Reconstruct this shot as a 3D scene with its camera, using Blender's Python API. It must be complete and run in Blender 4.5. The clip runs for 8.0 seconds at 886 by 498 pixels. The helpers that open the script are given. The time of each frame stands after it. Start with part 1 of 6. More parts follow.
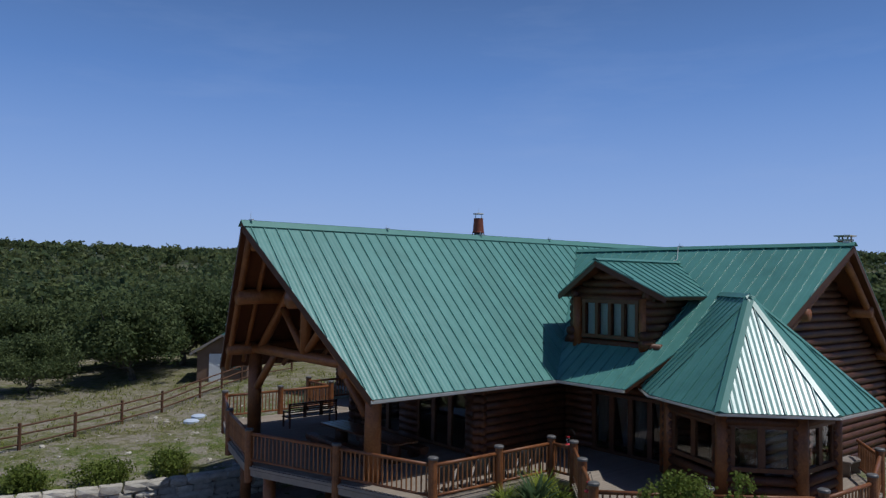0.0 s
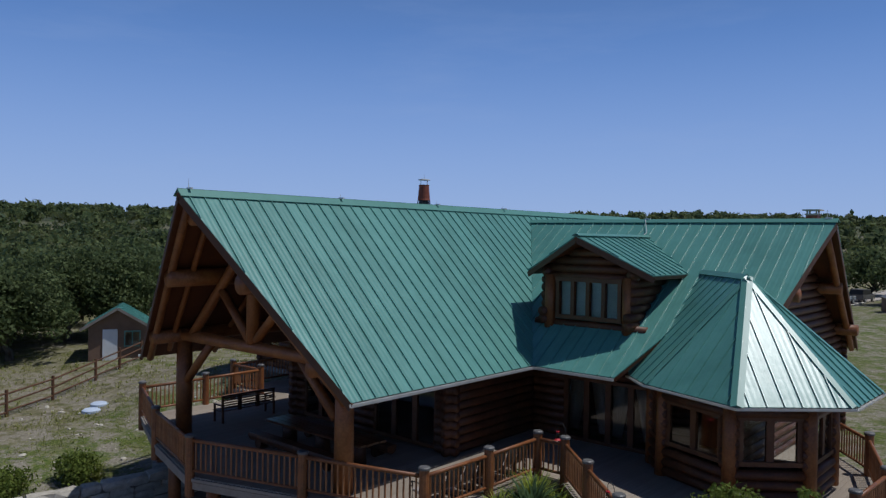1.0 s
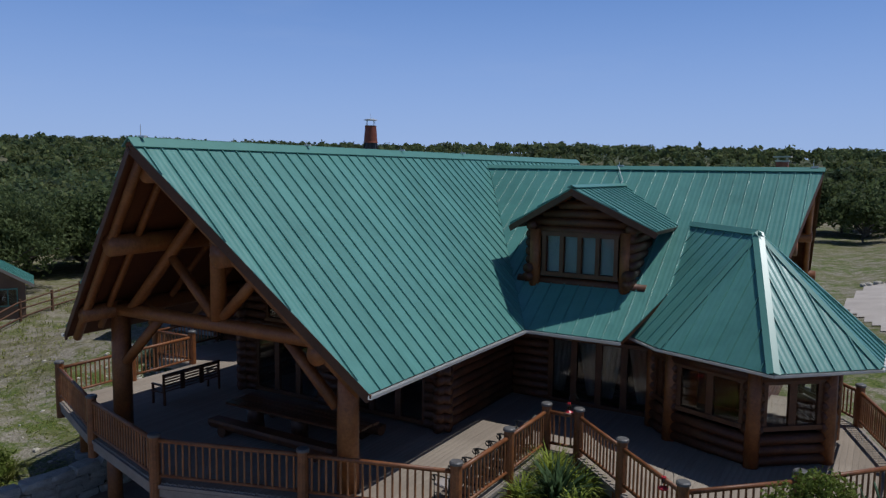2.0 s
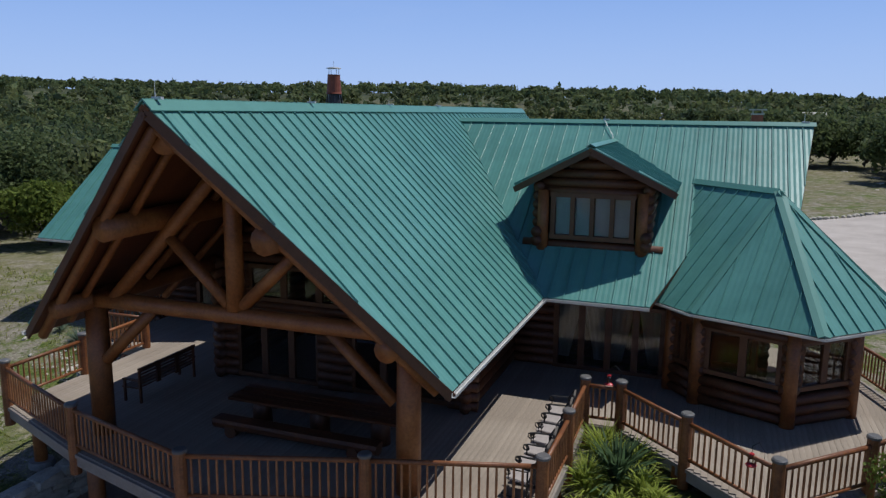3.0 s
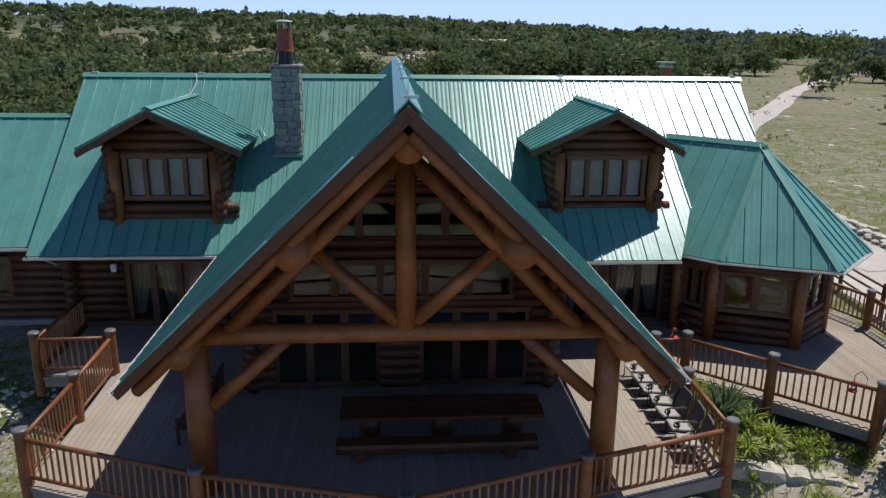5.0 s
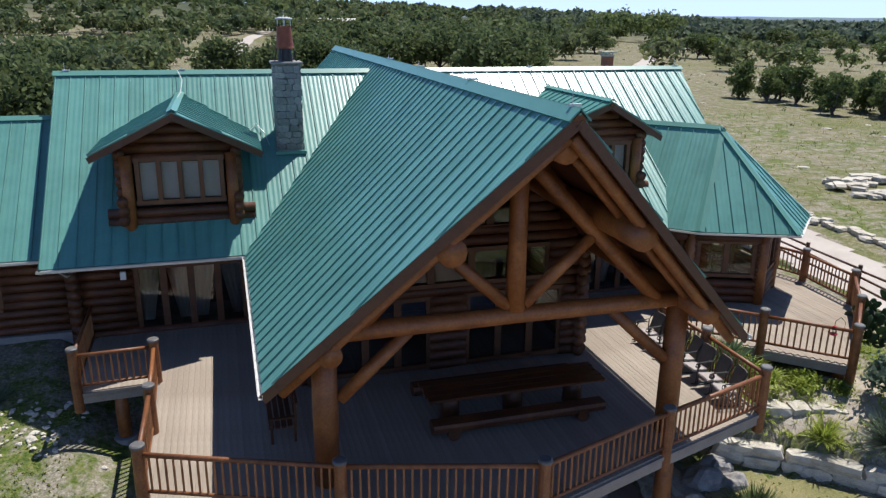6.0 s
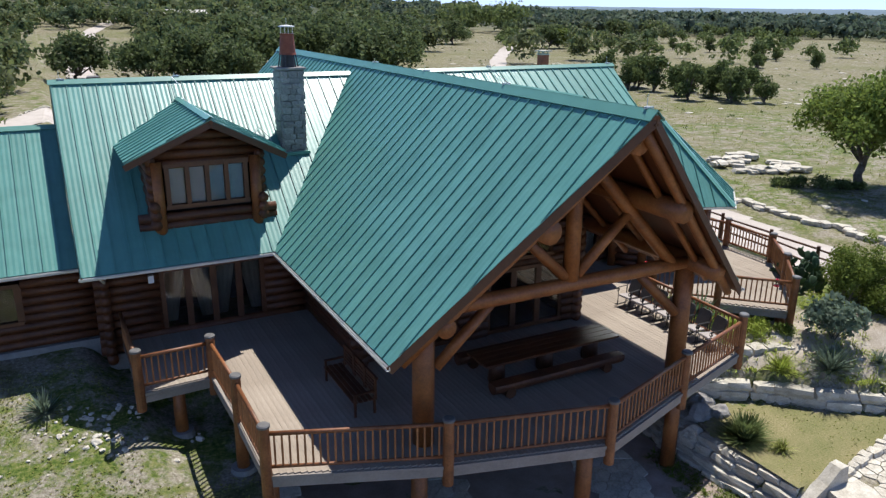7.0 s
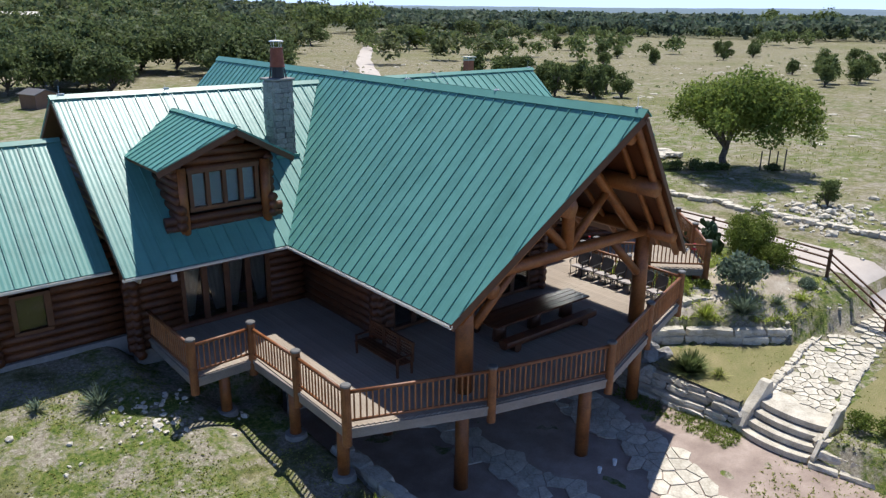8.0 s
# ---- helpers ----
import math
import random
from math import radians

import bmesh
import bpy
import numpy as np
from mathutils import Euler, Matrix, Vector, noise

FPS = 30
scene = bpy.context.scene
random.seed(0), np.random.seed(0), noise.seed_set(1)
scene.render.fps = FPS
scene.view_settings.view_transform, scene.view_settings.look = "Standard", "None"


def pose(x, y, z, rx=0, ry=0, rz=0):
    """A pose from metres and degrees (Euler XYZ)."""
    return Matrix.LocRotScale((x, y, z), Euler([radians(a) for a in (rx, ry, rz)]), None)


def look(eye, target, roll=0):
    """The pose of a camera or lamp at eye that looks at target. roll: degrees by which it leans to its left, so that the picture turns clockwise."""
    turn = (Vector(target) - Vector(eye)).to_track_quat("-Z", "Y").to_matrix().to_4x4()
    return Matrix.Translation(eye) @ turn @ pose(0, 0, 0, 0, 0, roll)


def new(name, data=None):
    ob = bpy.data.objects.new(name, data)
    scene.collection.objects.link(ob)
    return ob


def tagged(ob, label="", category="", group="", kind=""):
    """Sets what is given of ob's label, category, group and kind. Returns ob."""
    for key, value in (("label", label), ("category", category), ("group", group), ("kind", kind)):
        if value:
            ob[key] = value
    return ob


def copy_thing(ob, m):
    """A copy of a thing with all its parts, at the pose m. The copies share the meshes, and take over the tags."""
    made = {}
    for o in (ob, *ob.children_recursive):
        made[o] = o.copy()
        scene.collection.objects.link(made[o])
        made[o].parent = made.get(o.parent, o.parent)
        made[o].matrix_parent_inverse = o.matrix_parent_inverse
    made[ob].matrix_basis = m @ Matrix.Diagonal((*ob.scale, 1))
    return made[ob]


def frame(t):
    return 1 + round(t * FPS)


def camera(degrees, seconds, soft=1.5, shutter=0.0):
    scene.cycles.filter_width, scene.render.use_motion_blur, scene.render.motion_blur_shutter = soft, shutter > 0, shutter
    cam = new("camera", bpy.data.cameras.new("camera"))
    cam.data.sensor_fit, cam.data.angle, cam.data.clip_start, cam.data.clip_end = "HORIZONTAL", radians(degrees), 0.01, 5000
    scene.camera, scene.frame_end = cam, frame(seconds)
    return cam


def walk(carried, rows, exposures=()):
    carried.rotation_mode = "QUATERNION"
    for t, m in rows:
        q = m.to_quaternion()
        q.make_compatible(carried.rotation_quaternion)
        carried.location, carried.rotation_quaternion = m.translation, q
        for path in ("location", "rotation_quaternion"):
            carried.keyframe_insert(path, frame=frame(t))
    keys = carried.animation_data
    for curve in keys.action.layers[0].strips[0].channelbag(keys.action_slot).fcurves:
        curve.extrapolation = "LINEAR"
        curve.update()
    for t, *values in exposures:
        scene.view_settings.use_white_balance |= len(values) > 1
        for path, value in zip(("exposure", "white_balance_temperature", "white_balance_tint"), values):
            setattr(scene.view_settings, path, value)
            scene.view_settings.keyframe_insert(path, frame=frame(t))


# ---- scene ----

cam = camera(61.3, 8.0, soft=1.35)
PATH = [
    (0.0, (23.07, -12.136, 6.202), (21.531, -10.861, 6.281), 0.8),
    (0.5, (21.024, -12.134, 6.479), (19.585, -10.746, 6.517), 0.9),
    (1.0, (18.965, -12.194, 6.795), (17.646, -10.692, 6.765), 0.9),
    (1.5, (16.719, -12.204, 7.112), (15.542, -10.592, 6.992), 0.85),
    (2.8, (10.59, -12.424, 7.785), (9.847, -10.598, 7.45), 0.6),
    (3.0, (9.642, -12.469, 7.873), (8.969, -10.621, 7.51), 0.6),
    (3.5, (7.247, -12.55, 8.142), (6.759, -10.66, 7.708), 0.65),
    (4.0, (4.781, -12.553, 8.393), (4.495, -10.633, 7.911), 0.65),
    (4.5, (2.286, -12.588, 8.626), (2.212, -10.656, 8.113), 0.6),
    (5.8, (-4.514, -12.777, 9.341), (-4.054, -10.921, 8.754), 0.65),
    (6.0, (-5.615, -12.841, 9.438), (-5.077, -11.008, 8.845), 0.6),
    (6.5, (-8.299, -12.96, 9.684), (-7.579, -11.195, 9.077), 0.6),
    (7.0, (-11.063, -13.156, 9.97), (-10.169, -11.476, 9.357), 0.6),
    (7.5, (-13.91, -13.297, 10.271), (-12.846, -11.719, 9.654), 0.6),
    (8.0, (-16.879, -13.546, 10.521), (-15.663, -12.08, 9.909), 0.5),
]
walk(cam, [(t, look(eye, target, roll)) for t, eye, target, roll in PATH], exposures=[(0.0, -0.82, 5950, 10), (1.5, -0.86, 5950, 10), (3.5, -0.38, 6150, 10), (4.5, -0.22, 6300, 10), (6.0, 0.3, 6300, 10), (8.0, 0.4, 6300, 10)])

# ---- light ----
SUN = Vector((0.38, 0.29, 1.0)).normalized()
world = bpy.data.worlds.new("world")
scene.world = world
world.use_nodes = True
wn = world.node_tree.nodes
sky = wn.new("ShaderNodeTexSky")
sky.sky_type = "NISHITA"
sky.sun_disc = False
sky.sun_elevation = math.asin(SUN.z)
sky.sun_rotation = math.atan2(SUN.x, SUN.y)
sky.air_density, sky.dust_density, sky.ozone_density, sky.altitude = 1.0, 0.3, 2.5, 400
wn["Background"].inputs["Strength"].default_value = 0.045
tint = wn.new("ShaderNodeMix")
tint.data_type, tint.blend_type = "RGBA", "MULTIPLY"
tint.inputs["Factor"].default_value = 1.0
tint.inputs["B"].default_value = (0.86, 0.96, 1.3, 1)
world.node_tree.links.new(sky.outputs[0], tint.inputs["A"])
sky_co, sky_map, wisp, wisp_ramp, veil = (wn.new("ShaderNode" + k) for k in ("TexCoord", "Mapping", "TexNoise", "ValToRGB", "Mix"))
sky_map.inputs["Scale"].default_value = (2.2, 2.2, 13)
sky_map.inputs["Rotation"].default_value = (0.12, -0.1, 0)
wisp.inputs["Scale"].default_value, wisp.inputs["Detail"].default_value, wisp.inputs["Roughness"].default_value = 1.3, 8, 0.6
wisp_ramp.color_ramp.elements[0].position, wisp_ramp.color_ramp.elements[1].position = 0.56, 0.8
wisp_ramp.color_ramp.elements[1].color = (0.13, 0.13, 0.13, 1)
veil.data_type = "RGBA"
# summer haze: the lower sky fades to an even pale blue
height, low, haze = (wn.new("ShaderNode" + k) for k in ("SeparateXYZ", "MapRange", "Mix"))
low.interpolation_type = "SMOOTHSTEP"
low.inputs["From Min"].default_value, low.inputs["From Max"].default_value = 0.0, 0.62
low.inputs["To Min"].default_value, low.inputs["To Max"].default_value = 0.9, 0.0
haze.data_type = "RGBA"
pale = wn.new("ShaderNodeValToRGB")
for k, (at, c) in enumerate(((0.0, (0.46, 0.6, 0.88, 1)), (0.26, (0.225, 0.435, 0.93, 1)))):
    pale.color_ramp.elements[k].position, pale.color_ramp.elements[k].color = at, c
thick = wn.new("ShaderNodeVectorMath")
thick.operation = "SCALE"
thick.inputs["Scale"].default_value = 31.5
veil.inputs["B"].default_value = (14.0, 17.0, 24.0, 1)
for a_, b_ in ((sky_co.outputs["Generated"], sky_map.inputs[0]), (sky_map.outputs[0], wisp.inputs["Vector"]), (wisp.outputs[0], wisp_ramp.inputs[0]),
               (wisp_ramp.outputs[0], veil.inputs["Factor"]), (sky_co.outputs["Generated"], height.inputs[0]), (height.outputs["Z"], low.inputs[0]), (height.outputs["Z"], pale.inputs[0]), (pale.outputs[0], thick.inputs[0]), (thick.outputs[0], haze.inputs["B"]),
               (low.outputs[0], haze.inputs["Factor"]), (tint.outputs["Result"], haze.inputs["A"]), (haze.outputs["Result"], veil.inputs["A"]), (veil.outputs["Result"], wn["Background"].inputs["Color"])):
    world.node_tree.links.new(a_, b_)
sun_data = bpy.data.lights.new("sun", "SUN")
sun_data.energy, sun_data.angle, sun_data.color = 5.0, radians(0.5), (1.0, 0.955, 0.88)
sun = new("sun", sun_data)
sun.matrix_world = look(SUN * 60, (0, 0, 0))


# ---- materials ----
def material(name, colors, rough=0.8, scale=4.0, fine=40.0, metal=0.0, bump=0.25, bump_dist=0.01, stretch=(1, 1, 1),
             per_object=0.0, spec=0.5, island=0.0, coarse_mix=0.6, coat=0.0):
    """Two scales of noise between the given colours, fine bump, and variation from piece to piece."""
    m = bpy.data.materials.new(name)
    m.use_nodes = True
    nt = m.node_tree
    nd, ln = nt.nodes, nt.links
    b = nd["Principled BSDF"]
    geo = nd.new("ShaderNodeTexCoord")
    mp = nd.new("ShaderNodeMapping")
    mp.inputs["Scale"].default_value = stretch
    ln.new(geo.outputs["Object"], mp.inputs["Vector"])
    n1, n2 = nd.new("ShaderNodeTexNoise"), nd.new("ShaderNodeTexNoise")
    for n, s, det in ((n1, scale, 5), (n2, fine, 4)):
        n.inputs["Scale"].default_value, n.inputs["Detail"].default_value, n.inputs["Roughness"].default_value = s, det, 0.6
        ln.new(mp.outputs[0], n.inputs["Vector"])
    mix = nd.new("ShaderNodeMath")
    mix.operation = "MULTIPLY_ADD"
    mix.inputs[1].default_value = coarse_mix
    sub = nd.new("ShaderNodeMath")
    sub.operation = "MULTIPLY"
    sub.inputs[1].default_value = 1 - coarse_mix
    ln.new(n2.outputs[0], sub.inputs[0])
    ln.new(n1.outputs[0], mix.inputs[0])
    ln.new(sub.outputs[0], mix.inputs[2])
    ramp = nd.new("ShaderNodeValToRGB")
    el = ramp.color_ramp.elements
    while len(el) < len(colors):
        el.new(0.5)
    for i, c in enumerate(colors):
        el[i].position = 0.32 + 0.36 * i / max(1, len(colors) - 1)
        el[i].color = (*c, 1)
    ln.new(mix.outputs[0], ramp.inputs[0])
    out = ramp.outputs[0]
    if per_object or island:
        hsv = nd.new("ShaderNodeHueSaturation")
        mr = nd.new("ShaderNodeMapRange")
        amount = per_object or island
        mr.inputs["To Min"].default_value, mr.inputs["To Max"].default_value = 1 - amount, 1 + amount
        if per_object:
            src = nd.new("ShaderNodeObjectInfo").outputs["Random"]
        else:
            src = nd.new("ShaderNodeNewGeometry").outputs["Random Per Island"]
        ln.new(src, mr.inputs[0])
        ln.new(mr.outputs[0], hsv.inputs["Value"])
        ln.new(out, hsv.inputs["Color"])
        out = hsv.outputs[0]
    ln.new(out, b.inputs["Base Color"])
    b.inputs["Roughness"].default_value = rough
    b.inputs["Metallic"].default_value = metal
    b.inputs["Specular IOR Level"].default_value = spec
    b.inputs["Coat Weight"].default_value = coat
    bp = nd.new("ShaderNodeBump")
    bp.inputs["Strength"].default_value, bp.inputs["Distance"].default_value = bump, bump_dist
    ln.new(mix.outputs[0], bp.inputs["Height"])
    ln.new(bp.outputs[0], b.inputs["Normal"])
    return m


M = {}
M["roof"] = material("green_metal", [(0.084, 0.23, 0.198), (0.103, 0.272, 0.236), (0.122, 0.306, 0.267)], 0.34, 0.7, 2.6, bump=0.5, bump_dist=0.022, per_object=0.07, coarse_mix=0.6, spec=0.6)
M["lawn"] = material("dry_lawn", [(0.085, 0.1, 0.026), (0.15, 0.148, 0.052), (0.215, 0.185, 0.085), (0.3, 0.255, 0.145)], 0.95, 0.55, 17, bump=0.9, bump_dist=0.03, coarse_mix=0.5)
M["soil"] = material("stony_soil", [(0.17, 0.135, 0.1), (0.28, 0.235, 0.18), (0.4, 0.35, 0.285), (0.52, 0.48, 0.41)], 0.95, 1.6, 24, bump=0.8, bump_dist=0.03, coarse_mix=0.5)
# bluish grey of the sky reflection in the dormer panes
M["blind"] = material("sky_reflection_grey", [(0.26, 0.28, 0.33), (0.36, 0.38, 0.43)], 0.8, 2, 20)
M["cap"] = material("green_metal_cap", [(0.095, 0.245, 0.205), (0.118, 0.29, 0.245)], 0.36, 1.5, 30, bump=0.05)
M["gutter"] = material("gutter_metal", [(0.55, 0.55, 0.53), (0.7, 0.7, 0.68)], 0.45, 2, 30, metal=0.3, bump=0.05)
M["log"] = material("stained_log", [(0.04, 0.0125, 0.0045), (0.085, 0.027, 0.0085), (0.15, 0.052, 0.0165)], 0.55, 1.4, 14, stretch=(1, 1, 1), per_object=0.16)
M["table"] = material("varnished_planks", [(0.04, 0.013, 0.006), (0.08, 0.027, 0.01), (0.13, 0.046, 0.017)], 0.28, 1.2, 12, stretch=(0.4, 3, 3), per_object=0.15, spec=0.6)
M["timber"] = material("stained_timber", [(0.12, 0.038, 0.011), (0.225, 0.076, 0.019), (0.335, 0.128, 0.036)], 0.5, 1.6, 16, per_object=0.12)
M["frame"] = material("dark_stained_frame", [(0.06, 0.021, 0.008), (0.105, 0.038, 0.013), (0.155, 0.06, 0.02)], 0.5, 2.0, 20, per_object=0.12)
M["soffit"] = material("soffit_boards", [(0.09, 0.027, 0.009), (0.15, 0.047, 0.014)], 0.6, 2.0, 20)
M["fascia"] = material("dark_fascia", [(0.06, 0.024, 0.011), (0.115, 0.045, 0.018)], 0.6, 2.0, 20)
M["deck"] = material("weathered_boards", [(0.225, 0.184, 0.145), (0.3, 0.25, 0.2), (0.385, 0.328, 0.266)], 0.8, 0.9, 16, spec=0.2, bump=0.12, per_object=0.07, stretch=(3, 0.4, 3))
M["beam"] = material("grey_beam", [(0.2, 0.17, 0.145), (0.32, 0.28, 0.24)], 0.8, 1.5, 20)
M["rail"] = material("rail_wood", [(0.1, 0.033, 0.012), (0.19, 0.067, 0.021), (0.28, 0.108, 0.036)], 0.5, 3, 24, per_object=0.14)
M["baluster"] = material("peeled_baluster", [(0.19, 0.075, 0.027), (0.3, 0.125, 0.046), (0.4, 0.185, 0.075)], 0.55, 3, 24, per_object=0.18)
M["postcap"] = material("post_cap", [(0.09, 0.085, 0.083), (0.15, 0.145, 0.14)], 0.5, 6, 30)
M["stone"] = material("limestone", [(0.3, 0.265, 0.21), (0.49, 0.45, 0.375), (0.64, 0.6, 0.52)], 0.9, 2.2, 18, bump=0.7, bump_dist=0.03, per_object=0.14)
M["chimney"] = material("chimney_stone", [(0.16, 0.15, 0.145), (0.27, 0.255, 0.24), (0.38, 0.36, 0.33)], 0.9, 4, 26, bump=0.7, bump_dist=0.02, per_object=0.25)
M["mortar"] = material("mortar", [(0.2, 0.19, 0.18), (0.3, 0.285, 0.265)], 0.95, 8, 50, bump=0.5)
M["rust"] = material("rusty_pipe", [(0.16, 0.035, 0.018), (0.24, 0.06, 0.028), (0.3, 0.09, 0.045)], 0.55, 5, 30, metal=0.2)
M["black"] = material("black_iron", [(0.015, 0.015, 0.015), (0.03, 0.028, 0.026)], 0.5, 8, 40)
# near-black puts the dimness of unlit rooms into inner walls and floors
M["dark"] = material("unlit_interior", [(0.02, 0.014, 0.01), (0.035, 0.025, 0.018)], 0.9, 2, 20)
M["bark"] = material("bark", [(0.05, 0.04, 0.03), (0.1, 0.085, 0.068), (0.16, 0.14, 0.115)], 0.95, 3, 22, bump=0.8, bump_dist=0.03)
M["fence"] = material("fence_wood", [(0.07, 0.032, 0.016), (0.14, 0.064, 0.03)], 0.8, 3, 22, per_object=0.15)
M["shedwall"] = material("shed_boards", [(0.15, 0.09, 0.06), (0.22, 0.135, 0.09)], 0.8, 2, 20)
M["white"] = material("white_paint", [(0.66, 0.66, 0.66), (0.78, 0.78, 0.78)], 0.5, 3, 30)
M["blueish"] = material("pale_lid", [(0.5, 0.58, 0.72), (0.62, 0.7, 0.8)], 0.45, 3, 30)
M["curtain"] = material("curtain_cloth", [(0.42, 0.4, 0.36), (0.58, 0.56, 0.5)], 0.9, 3, 30)
M["fabric"] = material("sling_fabric", [(0.3, 0.265, 0.25), (0.4, 0.36, 0.335)], 0.85, 6, 60)
M["mesh_back"] = material("dark_sling", [(0.075, 0.066, 0.058), (0.13, 0.115, 0.1)], 0.85, 6, 60)
M["red"] = material("red_plastic", [(0.45, 0.02, 0.03), (0.6, 0.04, 0.05)], 0.35, 6, 30)
M["gravel"] = material("gravel", [(0.36, 0.315, 0.275), (0.45, 0.4, 0.355), (0.54, 0.49, 0.44)], 0.95, 0.5, 45, bump=0.35, bump_dist=0.02)


def leaf_material(name, *tones, scale=0.35):
    m = material(name, list(tones), 0.6, scale, 3, bump=0.0, island=0.35, spec=0.12)
    b = m.node_tree.nodes["Principled BSDF"]
    nt = m.node_tree
    tr, mx, out = nt.nodes.new("ShaderNodeBsdfTranslucent"), nt.nodes.new("ShaderNodeMixShader"), nt.nodes["Material Output"]
    nt.links.new(b.inputs["Base Color"].links[0].from_socket, tr.inputs["Color"])
    mx.inputs[0].default_value = 0.45
    nt.links.new(b.outputs[0], mx.inputs[1])
    nt.links.new(tr.outputs[0], mx.inputs[2])
    nt.links.new(mx.outputs[0], out.inputs["Surface"])
    return m


M["oak"] = leaf_material("oak_leaves", (0.06, 0.088, 0.034), (0.108, 0.14, 0.056), (0.17, 0.205, 0.088))
M["wood"] = leaf_material("wood_leaves", (0.052, 0.08, 0.04), (0.098, 0.125, 0.07), (0.086, 0.126, 0.053), (0.15, 0.17, 0.062), (0.115, 0.138, 0.086), (0.064, 0.1, 0.044), scale=0.09)
# leaves of the distant woods, with the bluish haze of distance mixed in
M["hazed_wood"] = leaf_material("hazed_wood_leaves", (0.066, 0.098, 0.072), (0.088, 0.122, 0.085), (0.12, 0.15, 0.092), (0.078, 0.112, 0.08), scale=0.02)
M["cedar"] = leaf_material("cedar_leaves", (0.075, 0.105, 0.038), (0.13, 0.168, 0.06), (0.19, 0.225, 0.09))
M["bright"] = leaf_material("bright_leaves", (0.09, 0.125, 0.024), (0.155, 0.2, 0.04), (0.24, 0.275, 0.075))
M["meadow_oak"] = leaf_material("meadow_oak_leaves", (0.1, 0.145, 0.03), (0.17, 0.225, 0.05), (0.26, 0.3, 0.085))
M["sage"] = leaf_material("sage_leaves", (0.09, 0.13, 0.09), (0.16, 0.21, 0.15), (0.26, 0.31, 0.23))
M["blade"] = leaf_material("grass_blades", (0.17, 0.2, 0.045), (0.28, 0.3, 0.085), (0.42, 0.4, 0.17))

glass = bpy.data.materials.new("window_glass")
glass.use_nodes = True
gb = glass.node_tree.nodes["Principled BSDF"]
gb.inputs["Base Color"].default_value = (0.9, 0.95, 0.95, 1)
gb.inputs["Roughness"].default_value = 0.03
gb.inputs["Transmission Weight"].default_value = 1.0
gb.inputs["IOR"].default_value = 1.5
M["glass"] = glass


# ---- mesh helpers ----
def obj(name, bm, mat, parent=None, label="", smooth=False):
    me = bpy.data.meshes.new(name)
    bm.normal_update()
    bm.to_mesh(me)
    bm.free()
    if smooth:
        for p in me.polygons:
            p.use_smooth = True
    if mat:
        me.materials.append(mat)
    ob = new(name, me)
    if parent:
        ob.parent = parent
    if label:
        ob["label"] = label
    return ob


def part(name, bm, mat, parent, label="", smooth=False):
    return obj(name, bm, mat, parent, label, smooth)


def thing(name, label, category, group="", kind=""):
    return tagged(new(name), label, category, group, kind)


def share(name, mesh_ob, parent, m):
    """Another piece on the same mesh."""
    ob = new(name, mesh_ob.data)
    ob.parent = parent
    ob.matrix_basis = m
    return ob


def box(bm, c, s, m=None):
    r = bmesh.ops.create_cube(bm, size=1.0)["verts"]
    t = Matrix.Translation(c) @ Matrix.Diagonal((*s, 1))
    if m is not None:
        t = m @ t
    bmesh.ops.transform(bm, matrix=t, verts=r)
    return r


def frame_of(p0, p1, up=(0, 0, 1)):
    """Matrix whose x runs from p0 to p1, with its origin in the middle."""
    p0, p1 = Vector(p0), Vector(p1)
    x = (p1 - p0).normalized()
    y = Vector(up).cross(x)
    if y.length < 1e-4:
        y = Vector((0, 1, 0)).cross(x)
    y.normalize()
    z = x.cross(y)
    m = Matrix((x, y, z)).transposed().to_4x4()
    m.translation = (p0 + p1) / 2
    return m


def beam(bm, p0, p1, w, h, up=(0, 0, 1)):
    box(bm, (0, 0, 0), ((Vector(p1) - Vector(p0)).length, w, h), frame_of(p0, p1, up))


def tube(bm, pts, radii, n=8, caps=True):
    pts = [Vector(p) for p in pts]
    rings = []
    for i, p in enumerate(pts):
        d = (pts[min(i + 1, len(pts) - 1)] - pts[max(i - 1, 0)]).normalized()
        a = d.cross(Vector((0, 0, 1)))
        if a.length < 0.05:
            a = d.cross(Vector((0, 1, 0)))
        a.normalize()
        b = d.cross(a)
        r = radii[i] if isinstance(radii, (list, tuple)) else radii
        rings.append([bm.verts.new(p + r * (math.cos(2 * math.pi * k / n) * a + math.sin(2 * math.pi * k / n) * b)) for k in range(n)])
    for r0, r1 in zip(rings, rings[1:]):
        for k in range(n):
            bm.faces.new((r0[k], r0[(k + 1) % n], r1[(k + 1) % n], r1[k]))
    if caps:
        bm.faces.new(rings[0][::-1])
        bm.faces.new(rings[-1])


def log(bm, p0, p1, r, n=10, taper=0.08):
    """A peeled log with slight sway and taper."""
    p0, p1 = Vector(p0), Vector(p1)
    k = max(2, int((p1 - p0).length / 1.2))
    pts, rad = [], []
    for i in range(k + 1):
        f = i / k
        j = 0.05 * r
        off = Vector((random.uniform(-j, j), random.uniform(-j, j), random.uniform(-j, j)))
        pts.append(p0.lerp(p1, f) + off)
        rad.append(r * (1 + taper * (0.5 - f)) * random.uniform(0.97, 1.03))
    tube(bm, pts, rad, n)


def prism(bm, poly, z0, z1):
    """Upright prism over a plan polygon."""
    lo = [bm.verts.new((x, y, z0)) for x, y in poly]
    hi = [bm.verts.new((x, y, z1)) for x, y in poly]
    n = len(poly)
    bm.faces.new(lo[::-1])
    bm.faces.new(hi)
    for i in range(n):
        bm.faces.new((lo[i], lo[(i + 1) % n], hi[(i + 1) % n], hi[i]))


